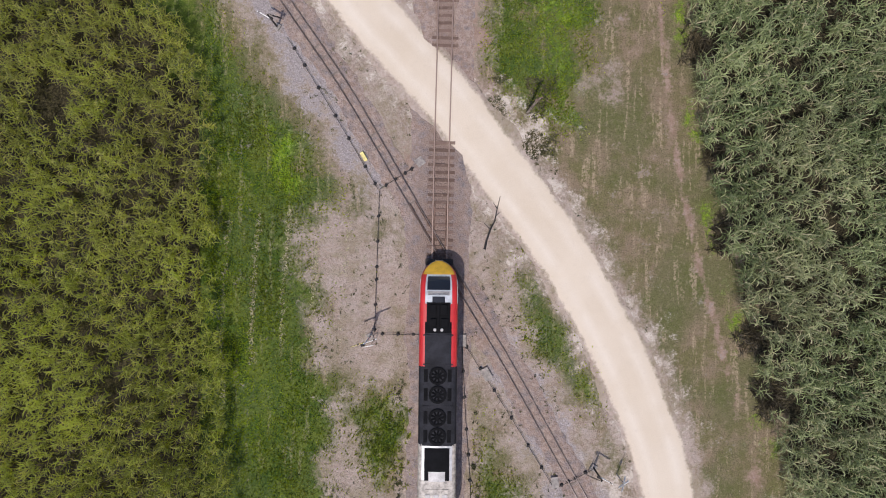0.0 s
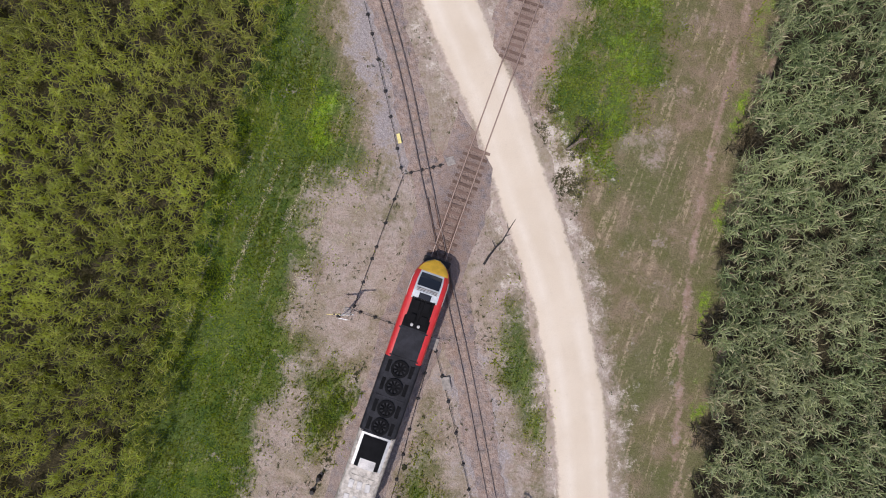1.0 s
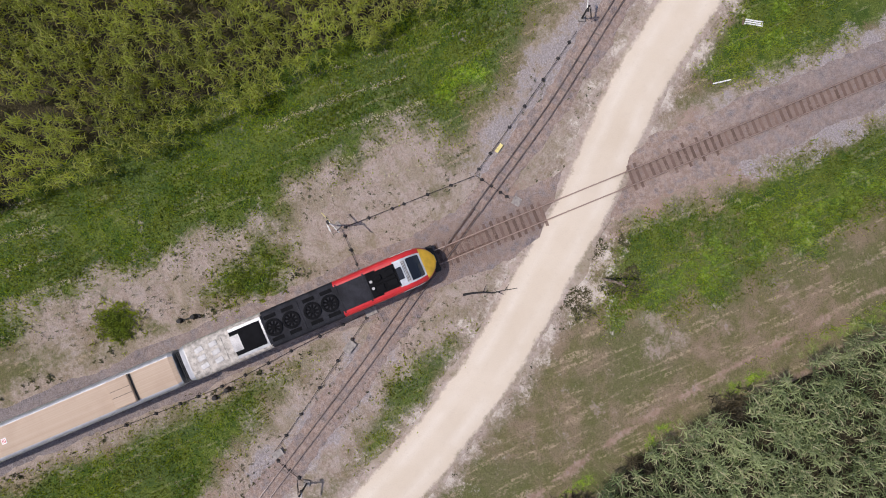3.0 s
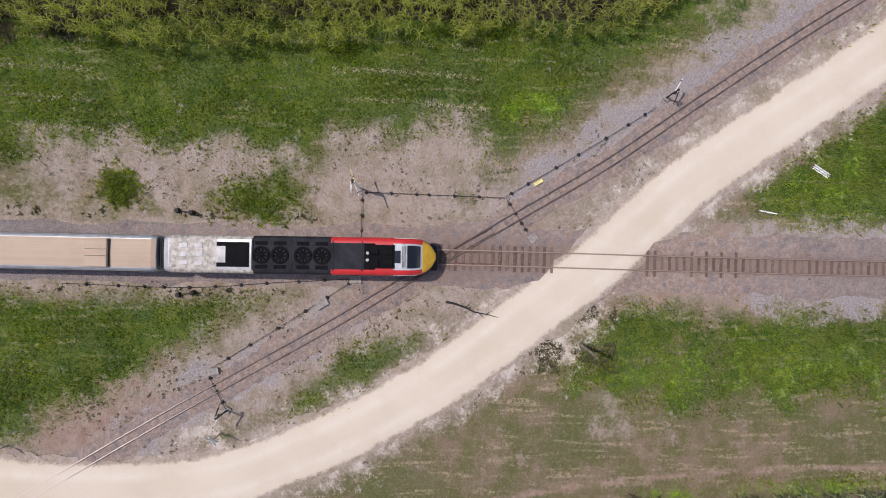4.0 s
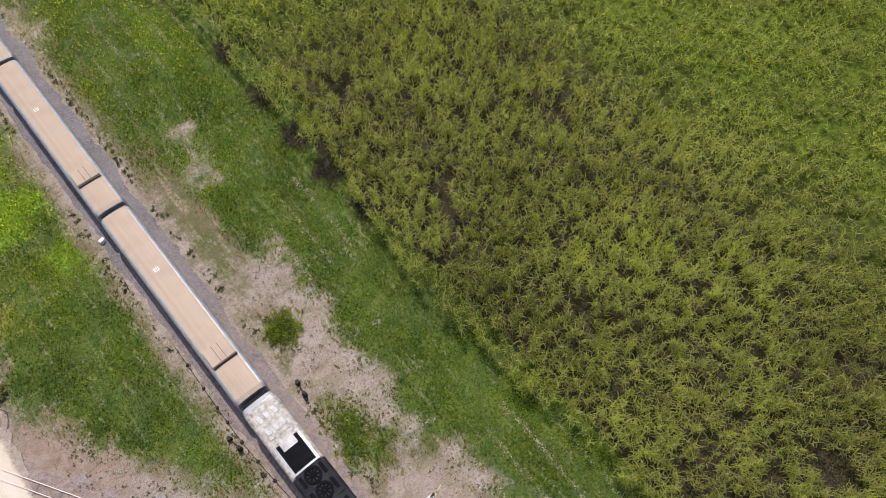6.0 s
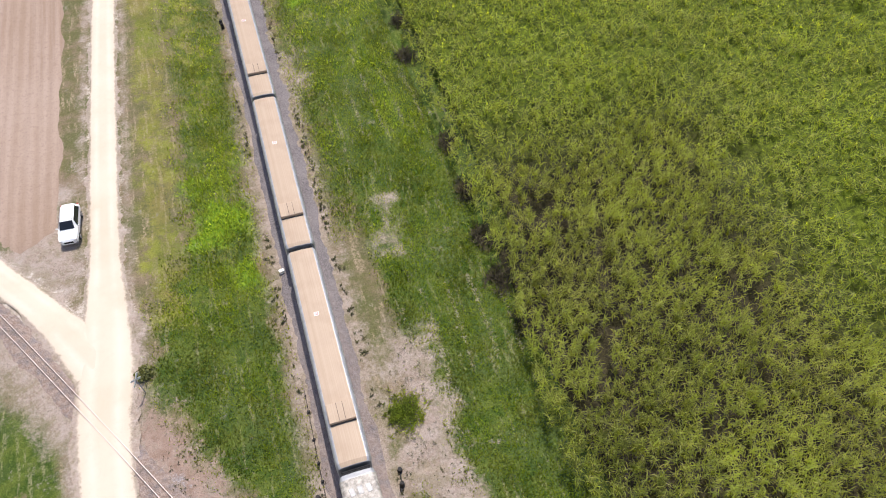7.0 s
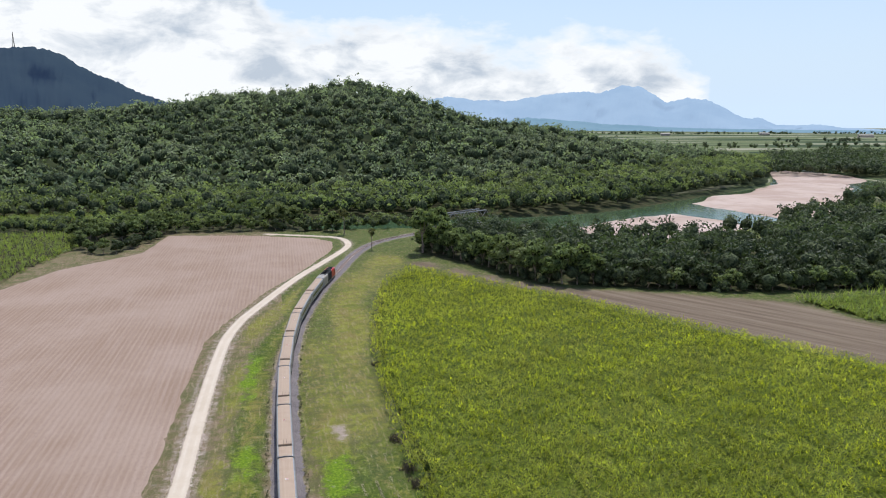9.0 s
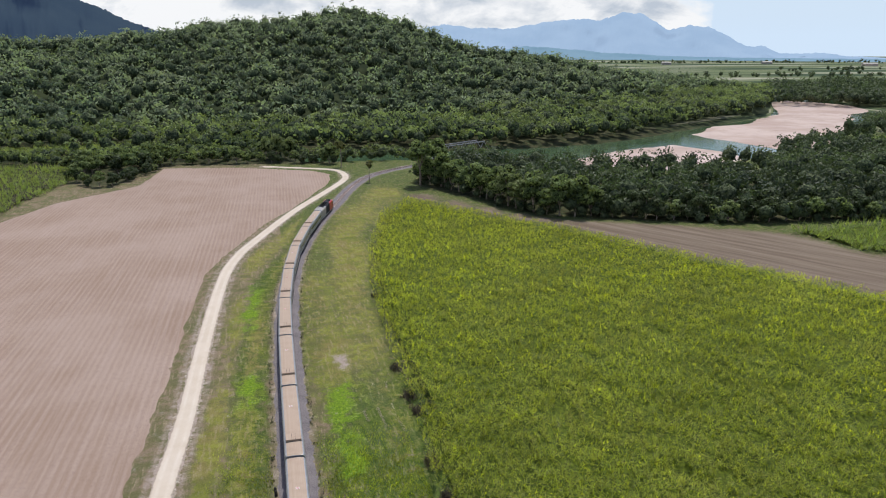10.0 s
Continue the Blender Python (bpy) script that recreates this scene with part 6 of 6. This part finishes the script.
# ---- signals, signs and gear round the crossing ----
def signal(x, y, height, turn, label, arms=1, post=WHITE):
    """A lattice-free semaphore post with arm, lamp, ladder and iron cap."""
    s = tagged(new("semaphore_signal"), label, "railway signal", "signals at the crossing")
    tube_part("post", s, (0, 0, -0.2), (0, 0, height), 0.075, post, 0.055, 10)
    tube_part("finial", s, (0, 0, height), (0, 0, height + 0.25), 0.08, IRON, 0.01, 8)
    for k in range(arms):
        z = height - 0.35 - 0.75 * k
        arm = box_part("arm", s, (1.05, 0.04, 0.26), (0.45 - 1.0 * (k % 2), 0.09, z), WHITE if k == 0 else YELLOW, 0.01)
        box_part("stripe", arm, (0.12, 0.05, 0.27), (0.78 - 1.3 * (k % 2), 0.09, z), IRON)
        box_part("lamp", s, (0.18, 0.2, 0.24), (-0.18, 0.02, z - 0.05), IRON, 0.02)
    bm = bmesh.new()
    for dx in (-0.15, 0.15):
        add_tube(bm, (dx, -0.75, 0), (dx, -0.14, height - 0.3), 0.018, n=5)
    k = 0.4
    while k < height - 0.4:
        t = k / (height - 0.3)
        add_tube(bm, (-0.15, -0.75 + 0.61 * t, k), (0.15, -0.75 + 0.61 * t, k), 0.012, n=4)
        k += 0.33
    part("ladder", bm_mesh("ladder", bm, post), s, "thin iron ladder")
    box_part("foot", s, (0.5, 0.5, 0.25), (0, 0, 0.02), CONCRETE, 0.03)
    s.matrix_basis = pose(x, y, 0, 0, 0, turn)
    return s


signal(-5.75, -6.7, 4.6, 20, "white semaphore signal post with ladder beside the main line", 2)
signal(-12.8, 17.0, 2.9, 150, "dark semaphore signal post beside the cane tramway", 1, IRON)
signal(11.5, -16.9, 2.9, -30, "dark semaphore signal post near the farm road", 1, IRON)


def crossing_sign(x, y, turn, label):
    s = tagged(new("crossing_sign"), label, "railway sign", "crossing signs")
    tube_part("post", s, (0, 0, -0.2), (0, 0, 2.6), 0.045, GREYTIN, n=8)
    for a in (45, -45):
        box_part("board", s, (1.3, 0.03, 0.19), (0, 0.06 + 0.02 * (a > 0), 2.35), WHITE, 0.0, (0, a, 0))
    s.matrix_basis = pose(x, y, 0, 0, 0, turn)


crossing_sign(13.3, -17.4, 60, "white crossed boards on a post at the tramway crossing")
crossing_sign(14.3, -33.9, 235, "white crossed boards on a post beside pale weeds")


def rod_run(points, label, every=1.55):
    """Signal rodding: a thin pipe carried low over the ground on roller stools."""
    line = tagged(new("signal_rodding"), label, "signal rodding", "rodding round the crossing")
    p = smooth_line(points, 0.5) if len(points) > 2 else np.array([np.asarray(points[0]) * (1 - t) + np.asarray(points[1]) * t for t in np.linspace(0, 1, 12)])
    bm = bmesh.new()
    for a, b in zip(p, p[1:]):
        add_tube(bm, (*a, 0.17), (*b, 0.17), 0.022, n=5)
    part("pipe", bm_mesh("pipe", bm, IRON), line)
    total = np.hypot(*(p[-1] - p[0]))
    rr = random.Random(int(abs(p[0][0] * 100)))
    k = 0.7
    while k < total:
        q = p[min(len(p) - 1, int(k / total * (len(p) - 1)))]
        bm = bmesh.new()
        add_box(bm, (0.26, 0.22, 0.10), (q[0], q[1], 0.05), (0, 0, rr.uniform(0, 90)), 0.015)
        add_box(bm, (0.16, 0.20, 0.14), (q[0], q[1], 0.15), (0, 0, rr.uniform(0, 90)), 0.02)
        part("roller_stool", bm_mesh("roller_stool", bm, IRON), line)
        k += every * rr.uniform(0.8, 1.25)


rod_run([(-5.4, -6.5), (1.2, -6.6)], "black rodding passing under the main line")
rod_run([(1.3, -6.9), (1.6, -13), (2.0, -20), (1.7, -30)], "black rodding along the main line", 2.0)
rod_run([(1.4, -7.1), (5.0, -12.8), (8.4, -18.4)], "black rodding beside the cane tramway", 2.1)
rod_run([(8.5, -18.5), (11.4, -17.0)], "black rodding crossing the cane tramway", 0.7)
rod_run([(-5.0, 4.6), (-2.3, 6.3)], "black rodding crossing the cane tramway", 0.8)
rod_run([(-5.1, 4.6), (-8.6, 10.6), (-12.2, 16.5)], "black rodding beside the cane tramway", 2.0)
rod_run([(-5.4, -6.2), (-5.0, 4.5)], "thin black rodding beside the main line", 1.9)


def ground_box(name, x, y, size, turn, material, label, category, lid=True):
    b = tagged(new(name), label, category)
    box_part("casing", b, size, (0, 0, size[2] / 2 - 0.03), material, 0.02)
    if lid:
        box_part("lid", b, (size[0] * 1.08, size[1] * 1.08, 0.05), (0, 0, size[2] - 0.02), material, 0.01)
    b.matrix_basis = pose(x, y, 0, 0, 0, turn)


ground_box("crank_box", 1.35, -7.0, (0.55, 0.85, 0.25), 0, CONCRETE, "grey concrete crank box beside the main line", "crank box")
ground_box("crank_box", 3.2, -9.6, (0.6, 0.9, 0.2), 28, CONCRETE, "grey concrete crank box beside the cane tramway", "crank box")
ground_box("crank_box", 8.5, -18.0, (0.5, 0.8, 0.22), 10, CONCRETE, "grey concrete crank box beside the cane tramway", "crank box")
ground_box("crank_box", -1.9, 6.7, (0.6, 0.6, 0.22), 35, CONCRETE, "grey concrete crank box by the diamond crossing", "crank box")
ground_box("cabinet", 1.15, -42.4, (0.45, 0.3, 0.4), 15, WHITE, "small white trackside cabinet on the ballast", "cabinet")
ground_box("marker_block", -6.2, 7.1, (0.28, 0.75, 0.22), 31, YELLOW, "yellow marker block on the rodding", "marker block", False)


def lever_stand(x, y, turn, label):
    s = tagged(new("lever_stand"), label, "lever stand", "lever stands")
    box_part("base_plate", s, (0.09, 1.5, 0.08), (0, 0, 0.10), IRON, 0.01)
    for yy, h in ((-0.6, 0.45), (0.6, 0.75)):
        tube_part("bracket", s, (0, yy, -0.02), (0, yy, h), 0.22, IRON, 0.17, 10)
    tube_part("handle", s, (0, 0.6, 0.7), (0.25, 0.85, 1.15), 0.03, IRON)
    s.matrix_basis = pose(x, y, 0, 0, 0, turn)


lever_stand(-3.85, -20.2, -8, "black iron lever stand on bare soil")
lever_stand(2.5, -20.1, 8, "black iron lever stand beside the ballast")
lever_stand(1.0, -82.0, 4, "black iron lever stand beside the ballast")


def pole(x, y, height, lean, label, arm=0.9, r=0.13):
    p = tagged(new("timber_pole"), label, "pole", "old poles")
    bm = bmesh.new()
    add_tube(bm, (0, 0, -0.3), (lean * 0.35, 0.05, height * 0.55), r, r * 0.85)
    add_tube(bm, (lean * 0.35, 0.05, height * 0.55), (lean, 0, height), r * 0.85, r * 0.65)
    part("shaft", bm_mesh("shaft", bm, BARK), p)
    box_part("crossarm", p, (arm, 0.09, 0.1), (lean, 0.08, height - 0.45), TIMBER, 0.01, (0, 4, 25))
    tube_part("brace", p, (lean * 0.9, 0, height - 1.3), (lean + arm * 0.38, 0.15, height - 0.5), 0.02, IRON)
    p.matrix_basis = pose(x, y, 0)



def fallen_branch(points, label):
    """A dead crooked branch lying on the ground."""
    br = tagged(new("fallen_branch"), label, "branch")
    bm = bmesh.new()
    for k, (a, b) in enumerate(zip(points, points[1:])):
        add_tube(bm, a, b, 0.10 - 0.016 * k, 0.10 - 0.016 * (k + 1), 7)
    part("limb", bm_mesh("limb", bm, IRON), br, "charred dark limb")
    for a, b in (((3.48, 1.5, 0.14), (3.0, 2.0, 0.3)), ((3.85, 2.5, 0.2), (4.3, 2.9, 0.25)), ((4.0, 3.1, 0.2), (3.7, 3.6, 0.15))):
        tube_part("twig", br, a, b, 0.035, IRON, 0.012, 5)


fallen_branch([(3.05, 0.0, 0.12), (3.2, 0.7, 0.15), (3.5, 1.55, 0.14), (3.8, 2.1, 0.2), (4.0, 3.1, 0.22), (4.25, 4.05, 0.12)], "dead dark crooked branch lying on gravelly soil")
pole(6.3, 10.4, 6.0, 0.15, "short weathered pole on pale gravel", 0.6, 0.11)


def lying_pipes(x, y, turn, count, label):
    p = tagged(new("pipe_stack"), label, "pipes", "pipes in the grass")
    for k in range(count):
        tube_part("pipe", p, (-0.7, k * 0.15, 0.09 + 0.02 * k), (0.7, k * 0.15 + 0.03, 0.09), 0.055, WHITE, n=10)
    box_part("bearer", p, (0.1, 0.5, 0.08), (-0.8, 0.1, 0.03), TIMBER)
    p.matrix_basis = pose(x, y, 0, 0, 0, turn)


lying_pipes(-7.0, 28.9, 56, 3, "three white pipes lying in the green grass")
lying_pipes(-3.95, 24.9, 78, 1, "single white pipe lying in rough grass")


# ---- shrubs and weeds ----
def shrub(x, y, radius, seed, leaf, label):
    r = np.random.default_rng(seed)
    c, s = crown_points(r, 9, radius * 0.7, radius * 1.6, radius * 0.5)
    c[:, 2] = np.abs(c[:, 2]) * 0.4 + radius * 0.15
    v, f, mid = leaf_quads(r, c, s, 60, 0.12)
    b = tagged(new("shrub"), label, "shrub", "shrubs")
    part("leaves", mesh_np("leaves", v, f, leaf, [("tint", np.repeat(np.clip(0.4 + r.normal(0, 0.25, len(mid)), 0, 0.89), 4))]), b)
    bm = bmesh.new()
    for centre, size in zip(c[:5], s[:5]):
        add_tube(bm, (0, 0, -0.05), centre, 0.035, 0.012, 5)
    part("stems", bm_mesh("stems", bm, BARK), b)
    b.matrix_basis = pose(x, y, 0)


shrub(14.2, -35.6, 0.9, 44, TREE_OLIVE, "pale leafy shrub at the road junction")


def weeds(name, x, y, size, material, label, seed, blades_each=9, wide=0.4):
    r = np.random.default_rng(seed)
    n = len(x)
    k = blades_each
    b = np.stack([np.repeat(x, k), np.repeat(y, k), np.zeros(n * k)], -1) + r.normal(0, 0.06, (n * k, 3)) * (1, 1, 0)
    s = np.repeat(size, k) * r.uniform(0.6, 1.3, n * k)
    v, f, t = blades(b, r.uniform(0, 2 * np.pi, n * k), s, s * wide, r.uniform(0.6, 1.8, n * k), r.uniform(0.4, 1.0, n * k), 2, np.clip(np.repeat(r.random(n), k) * 0.8 + r.normal(0, 0.1, n * k), 0, 1))
    tagged(new(name, mesh_np(name, v, f, material, [("tint", t)])), label, "weeds", kind="stuff")


WEED = leaves("dark_weeds", (0.05, 0.055, 0.025), (0.13, 0.125, 0.055), (0.17, 0.12, 0.07), 0.3, 0.5)
STRAW = leaves("dry_straw", (0.38, 0.34, 0.21), (0.58, 0.53, 0.36), (0.50, 0.44, 0.28), 0.35, 0.5)
r = np.random.default_rng(77)
k = 900
along = r.uniform(-215, -8, k)
off = np.where(r.random(k) < 0.5, -1, 1) * (2.75 + np.abs(r.normal(0, 0.35, k)))
wx = np.interp(-along, -main[:, 1], main[:, 0]) + off
weeds("ballast_weeds", wx, along, r.uniform(0.08, 0.26, k) * (lumps(wx, along, 0.8, 51) > 0.4), WEED, "dark weeds along the ballast edges", 61)
wx, wy = r.uniform(3.0, 8.6, 2600), r.uniform(5.8, 13.2, 2600)
ok = (reach(road_way[::4], wx, wy) > 2.3) & (lumps(wx, wy, 1.6, 55) > 0.5)
weeds("gravel_weeds", wx[ok], wy[ok], r.uniform(0.04, 0.15, ok.sum()), WEED, "small dark weeds scattered on pale gravel", 62, 6)
wx, wy = r.uniform(-11, 16, 3600), r.uniform(-32, 16, 3600)
ok = (bare[np.searchsorted(gy, wy), np.searchsorted(gx, wx)] > 0.5) & (reach(main[::4], wx, wy) > 2.2) & (reach(road_way[::4], wx, wy) > 2.2) & (reach(cane_way[::4], wx, wy) > 0.7) & (lumps(wx, wy, 0.7, 57) > 0.5)
weeds("soil_weeds", wx[ok], wy[ok], r.uniform(0.04, 0.13, ok.sum()), WEED, "sparse weeds on bare gravelly soil", 63, 6)
wx, wy = r.uniform(-17.5, -8.2, 9000), r.uniform(-110, 14, 9000)
wx = np.round((wx + 17) / 2.3) * 2.3 - 17 + r.normal(0, 0.11, 9000) + (wy + 20) * 0.012 + 0.35 * np.sin(wy * 0.23)
ok = lumps(wx * 0.3, wy, 0.35, 59) > 0.52
weeds("grass_clippings", wx[ok], wy[ok], r.uniform(0.06, 0.16, ok.sum()), STRAW, "dry grass clippings left in mown lines", 64, 3)


def heap(x, y, lx, ly, label):
    r = np.random.default_rng(int(abs(x * 10)))
    u, w = np.meshgrid(np.linspace(-1, 1, 15), np.linspace(-1, 1, 15))
    rr = np.hypot(u, w) * (1 + 0.12 * np.sin(np.arctan2(w, u) * 5 + x))
    z = 0.3 * np.clip(1 - rr ** 2, -0.3, 1) + r.normal(0, 0.012, u.shape)
    tagged(new("gravel_mound", mesh_np("gravel_mound", np.stack([x + u * lx, y + w * ly, z], -1).reshape(-1, 3), grid_faces(15, 15), HEAP, smooth=True)), label, "gravel mound", "gravel heaps")


n = Nodes("pale_heap_gravel", 0.95, 0, 0.1)
n.color(n.mix(n.ramp(n.noise(5, 6, 0.7), 0.35, 0.65), (0.48, 0.41, 0.34), (0.62, 0.56, 0.48)))
HEAP = n.m
heap(-23.4, 25.7, 0.6, 1.05, "small pale gravel heap on the verge")
heap(-21.8, 26.5, 0.7, 1.4, "low pale gravel heap on the verge")

tx, ty = np.r_[r.normal(-5.7, 0.75, 420), r.normal(-4.6, 0.9, 260)], np.r_[r.normal(-25.4, 0.85, 420), r.normal(-14.6, 1.4, 260)]
weeds("tall_grass", tx, ty, r.uniform(0.14, 0.42, len(tx)), GRASS, "clumps of taller green grass on the bare verge", 66, 5, 0.16)

# withered stalks coloured near-black as the shade in the field edge's gaps
GAP_SHADE = leaves("dead_cane", (0.025, 0.02, 0.012), (0.10, 0.085, 0.05), (0.2, 0.16, 0.09), 0.25, 0.5)
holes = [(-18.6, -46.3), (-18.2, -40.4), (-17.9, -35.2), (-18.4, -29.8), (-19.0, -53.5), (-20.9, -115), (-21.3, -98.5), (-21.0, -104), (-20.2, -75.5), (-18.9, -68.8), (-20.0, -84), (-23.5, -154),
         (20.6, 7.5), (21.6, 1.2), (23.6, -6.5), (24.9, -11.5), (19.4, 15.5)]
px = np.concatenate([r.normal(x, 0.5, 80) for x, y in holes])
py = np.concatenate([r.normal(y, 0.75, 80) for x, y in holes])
weeds("dead_cane", px, py, r.uniform(0.45, 0.95, len(px)), GAP_SHADE, "withered cane stalks, near-black as the shade in gaps of the field edge", 65, 7, 0.07)

# ---- mast on the mountain ----
m = tagged(new("radio_mast"), "thin lattice radio mast on the mountain top", "mast")
b = radians(-16.1)
foot = (-math.sin(b) * 2290, -math.cos(b) * 2290, 241)
for k in range(3):
    a = k * math.tau / 3
    tube_part("leg", m, (foot[0] + 3.5 * math.cos(a), foot[1] + 3.5 * math.sin(a), foot[2] - 6), (foot[0], foot[1], foot[2] + 35), 0.7, IRON, 0.4, 5)

# ---- railway bridge over the river ----
def bridge_span(a, z):
    """One steel truss span, along the track."""
    s = tagged(new("bridge_truss"), "grey steel truss railway bridge over the river", "bridge")
    L, H, W = 40.0, 6.5, 2.6
    for side in (-W, W):
        box_part("chord", s, (0.4, L, 0.5), (side, 0, 0.3), GREYTIN)
        box_part("chord", s, (0.4, L - 9, 0.5), (side, 0, H), GREYTIN)
        for k in range(8):
            y0, y1 = -L / 2 + k * L / 8, -L / 2 + (k + 1) * L / 8
            za, zb = (0.4, H) if k % 2 == 0 else (H, 0.4)
            tube_part("diagonal", s, (side, y0, za), (side, y1, zb), 0.16, GREYTIN, n=6)
    for k in range(7):
        box_part("cross_beam", s, (2 * W, 0.3, 0.3), (0, -L / 2 + (k + 0.5) * L / 7, 0.1), GREYTIN)
    for k in (-1, 1):
        box_part("pier", s, (5.5, 1.6, 6.0), (0, k * L / 2, -3.0), CONCRETE, 0.1)
    s.matrix_basis = a
    return s


bridge_span(pose(-99.5, -355, 1.0, 0, 0, math.degrees(math.atan2(26, -16))), 0)

# ---- sleepers ----
bm = bmesh.new()
add_box(bm, (2.0, 0.23, 0.14), (0, 0, 0), (0, 0, 0), 0.012)
sleeper_me = bm_mesh("sleeper", bm, TIMBER)
r = random.Random(3)
k = 0.0
while k < run[-1]:
    q = on_track(k)
    if -70 < q[1] < 8.4 or 15.0 < q[1] < 52:
        nxt = on_track(k + 0.4)
        ob = new("sleeper", sleeper_me)
        ob.parent = TRACK_BED
        sunk = 0.058 if q[1] > 15 else 0.0 if q[1] > -24 else min(0.045, (-24 - q[1]) * 0.003)
        ob.matrix_basis = pose(q[0] + r.uniform(-0.04, 0.04), q[1], 0.15 - sunk + r.uniform(-0.012, 0.012), 0, 0, math.degrees(math.atan2(-(nxt - q)[0], (nxt - q)[1])) + r.uniform(-1.6, 1.6))
    k += 0.57
bm = bmesh.new()
add_box(bm, (1.25, 0.16, 0.1), (0, 0, 0), (0, 0, 0), 0.01)
tie_me = bm_mesh("tie", bm, TIE)
for c, d in zip(cane_way, np.gradient(cane_way, axis=0)):
    if r.random() < (0.55 if np.hypot(*c) < 7 else 0.10) and c[1] > -50 and reach(road_way[::4], c[0], c[1]) > 2.4:
        ob = new("sleeper", tie_me)
        ob.parent = CANE_BED
        ob.matrix_basis = pose(c[0], c[1], 0.035, 0, 0, math.degrees(math.atan2(d[1], d[0])) + 90 + r.uniform(-3, 3))
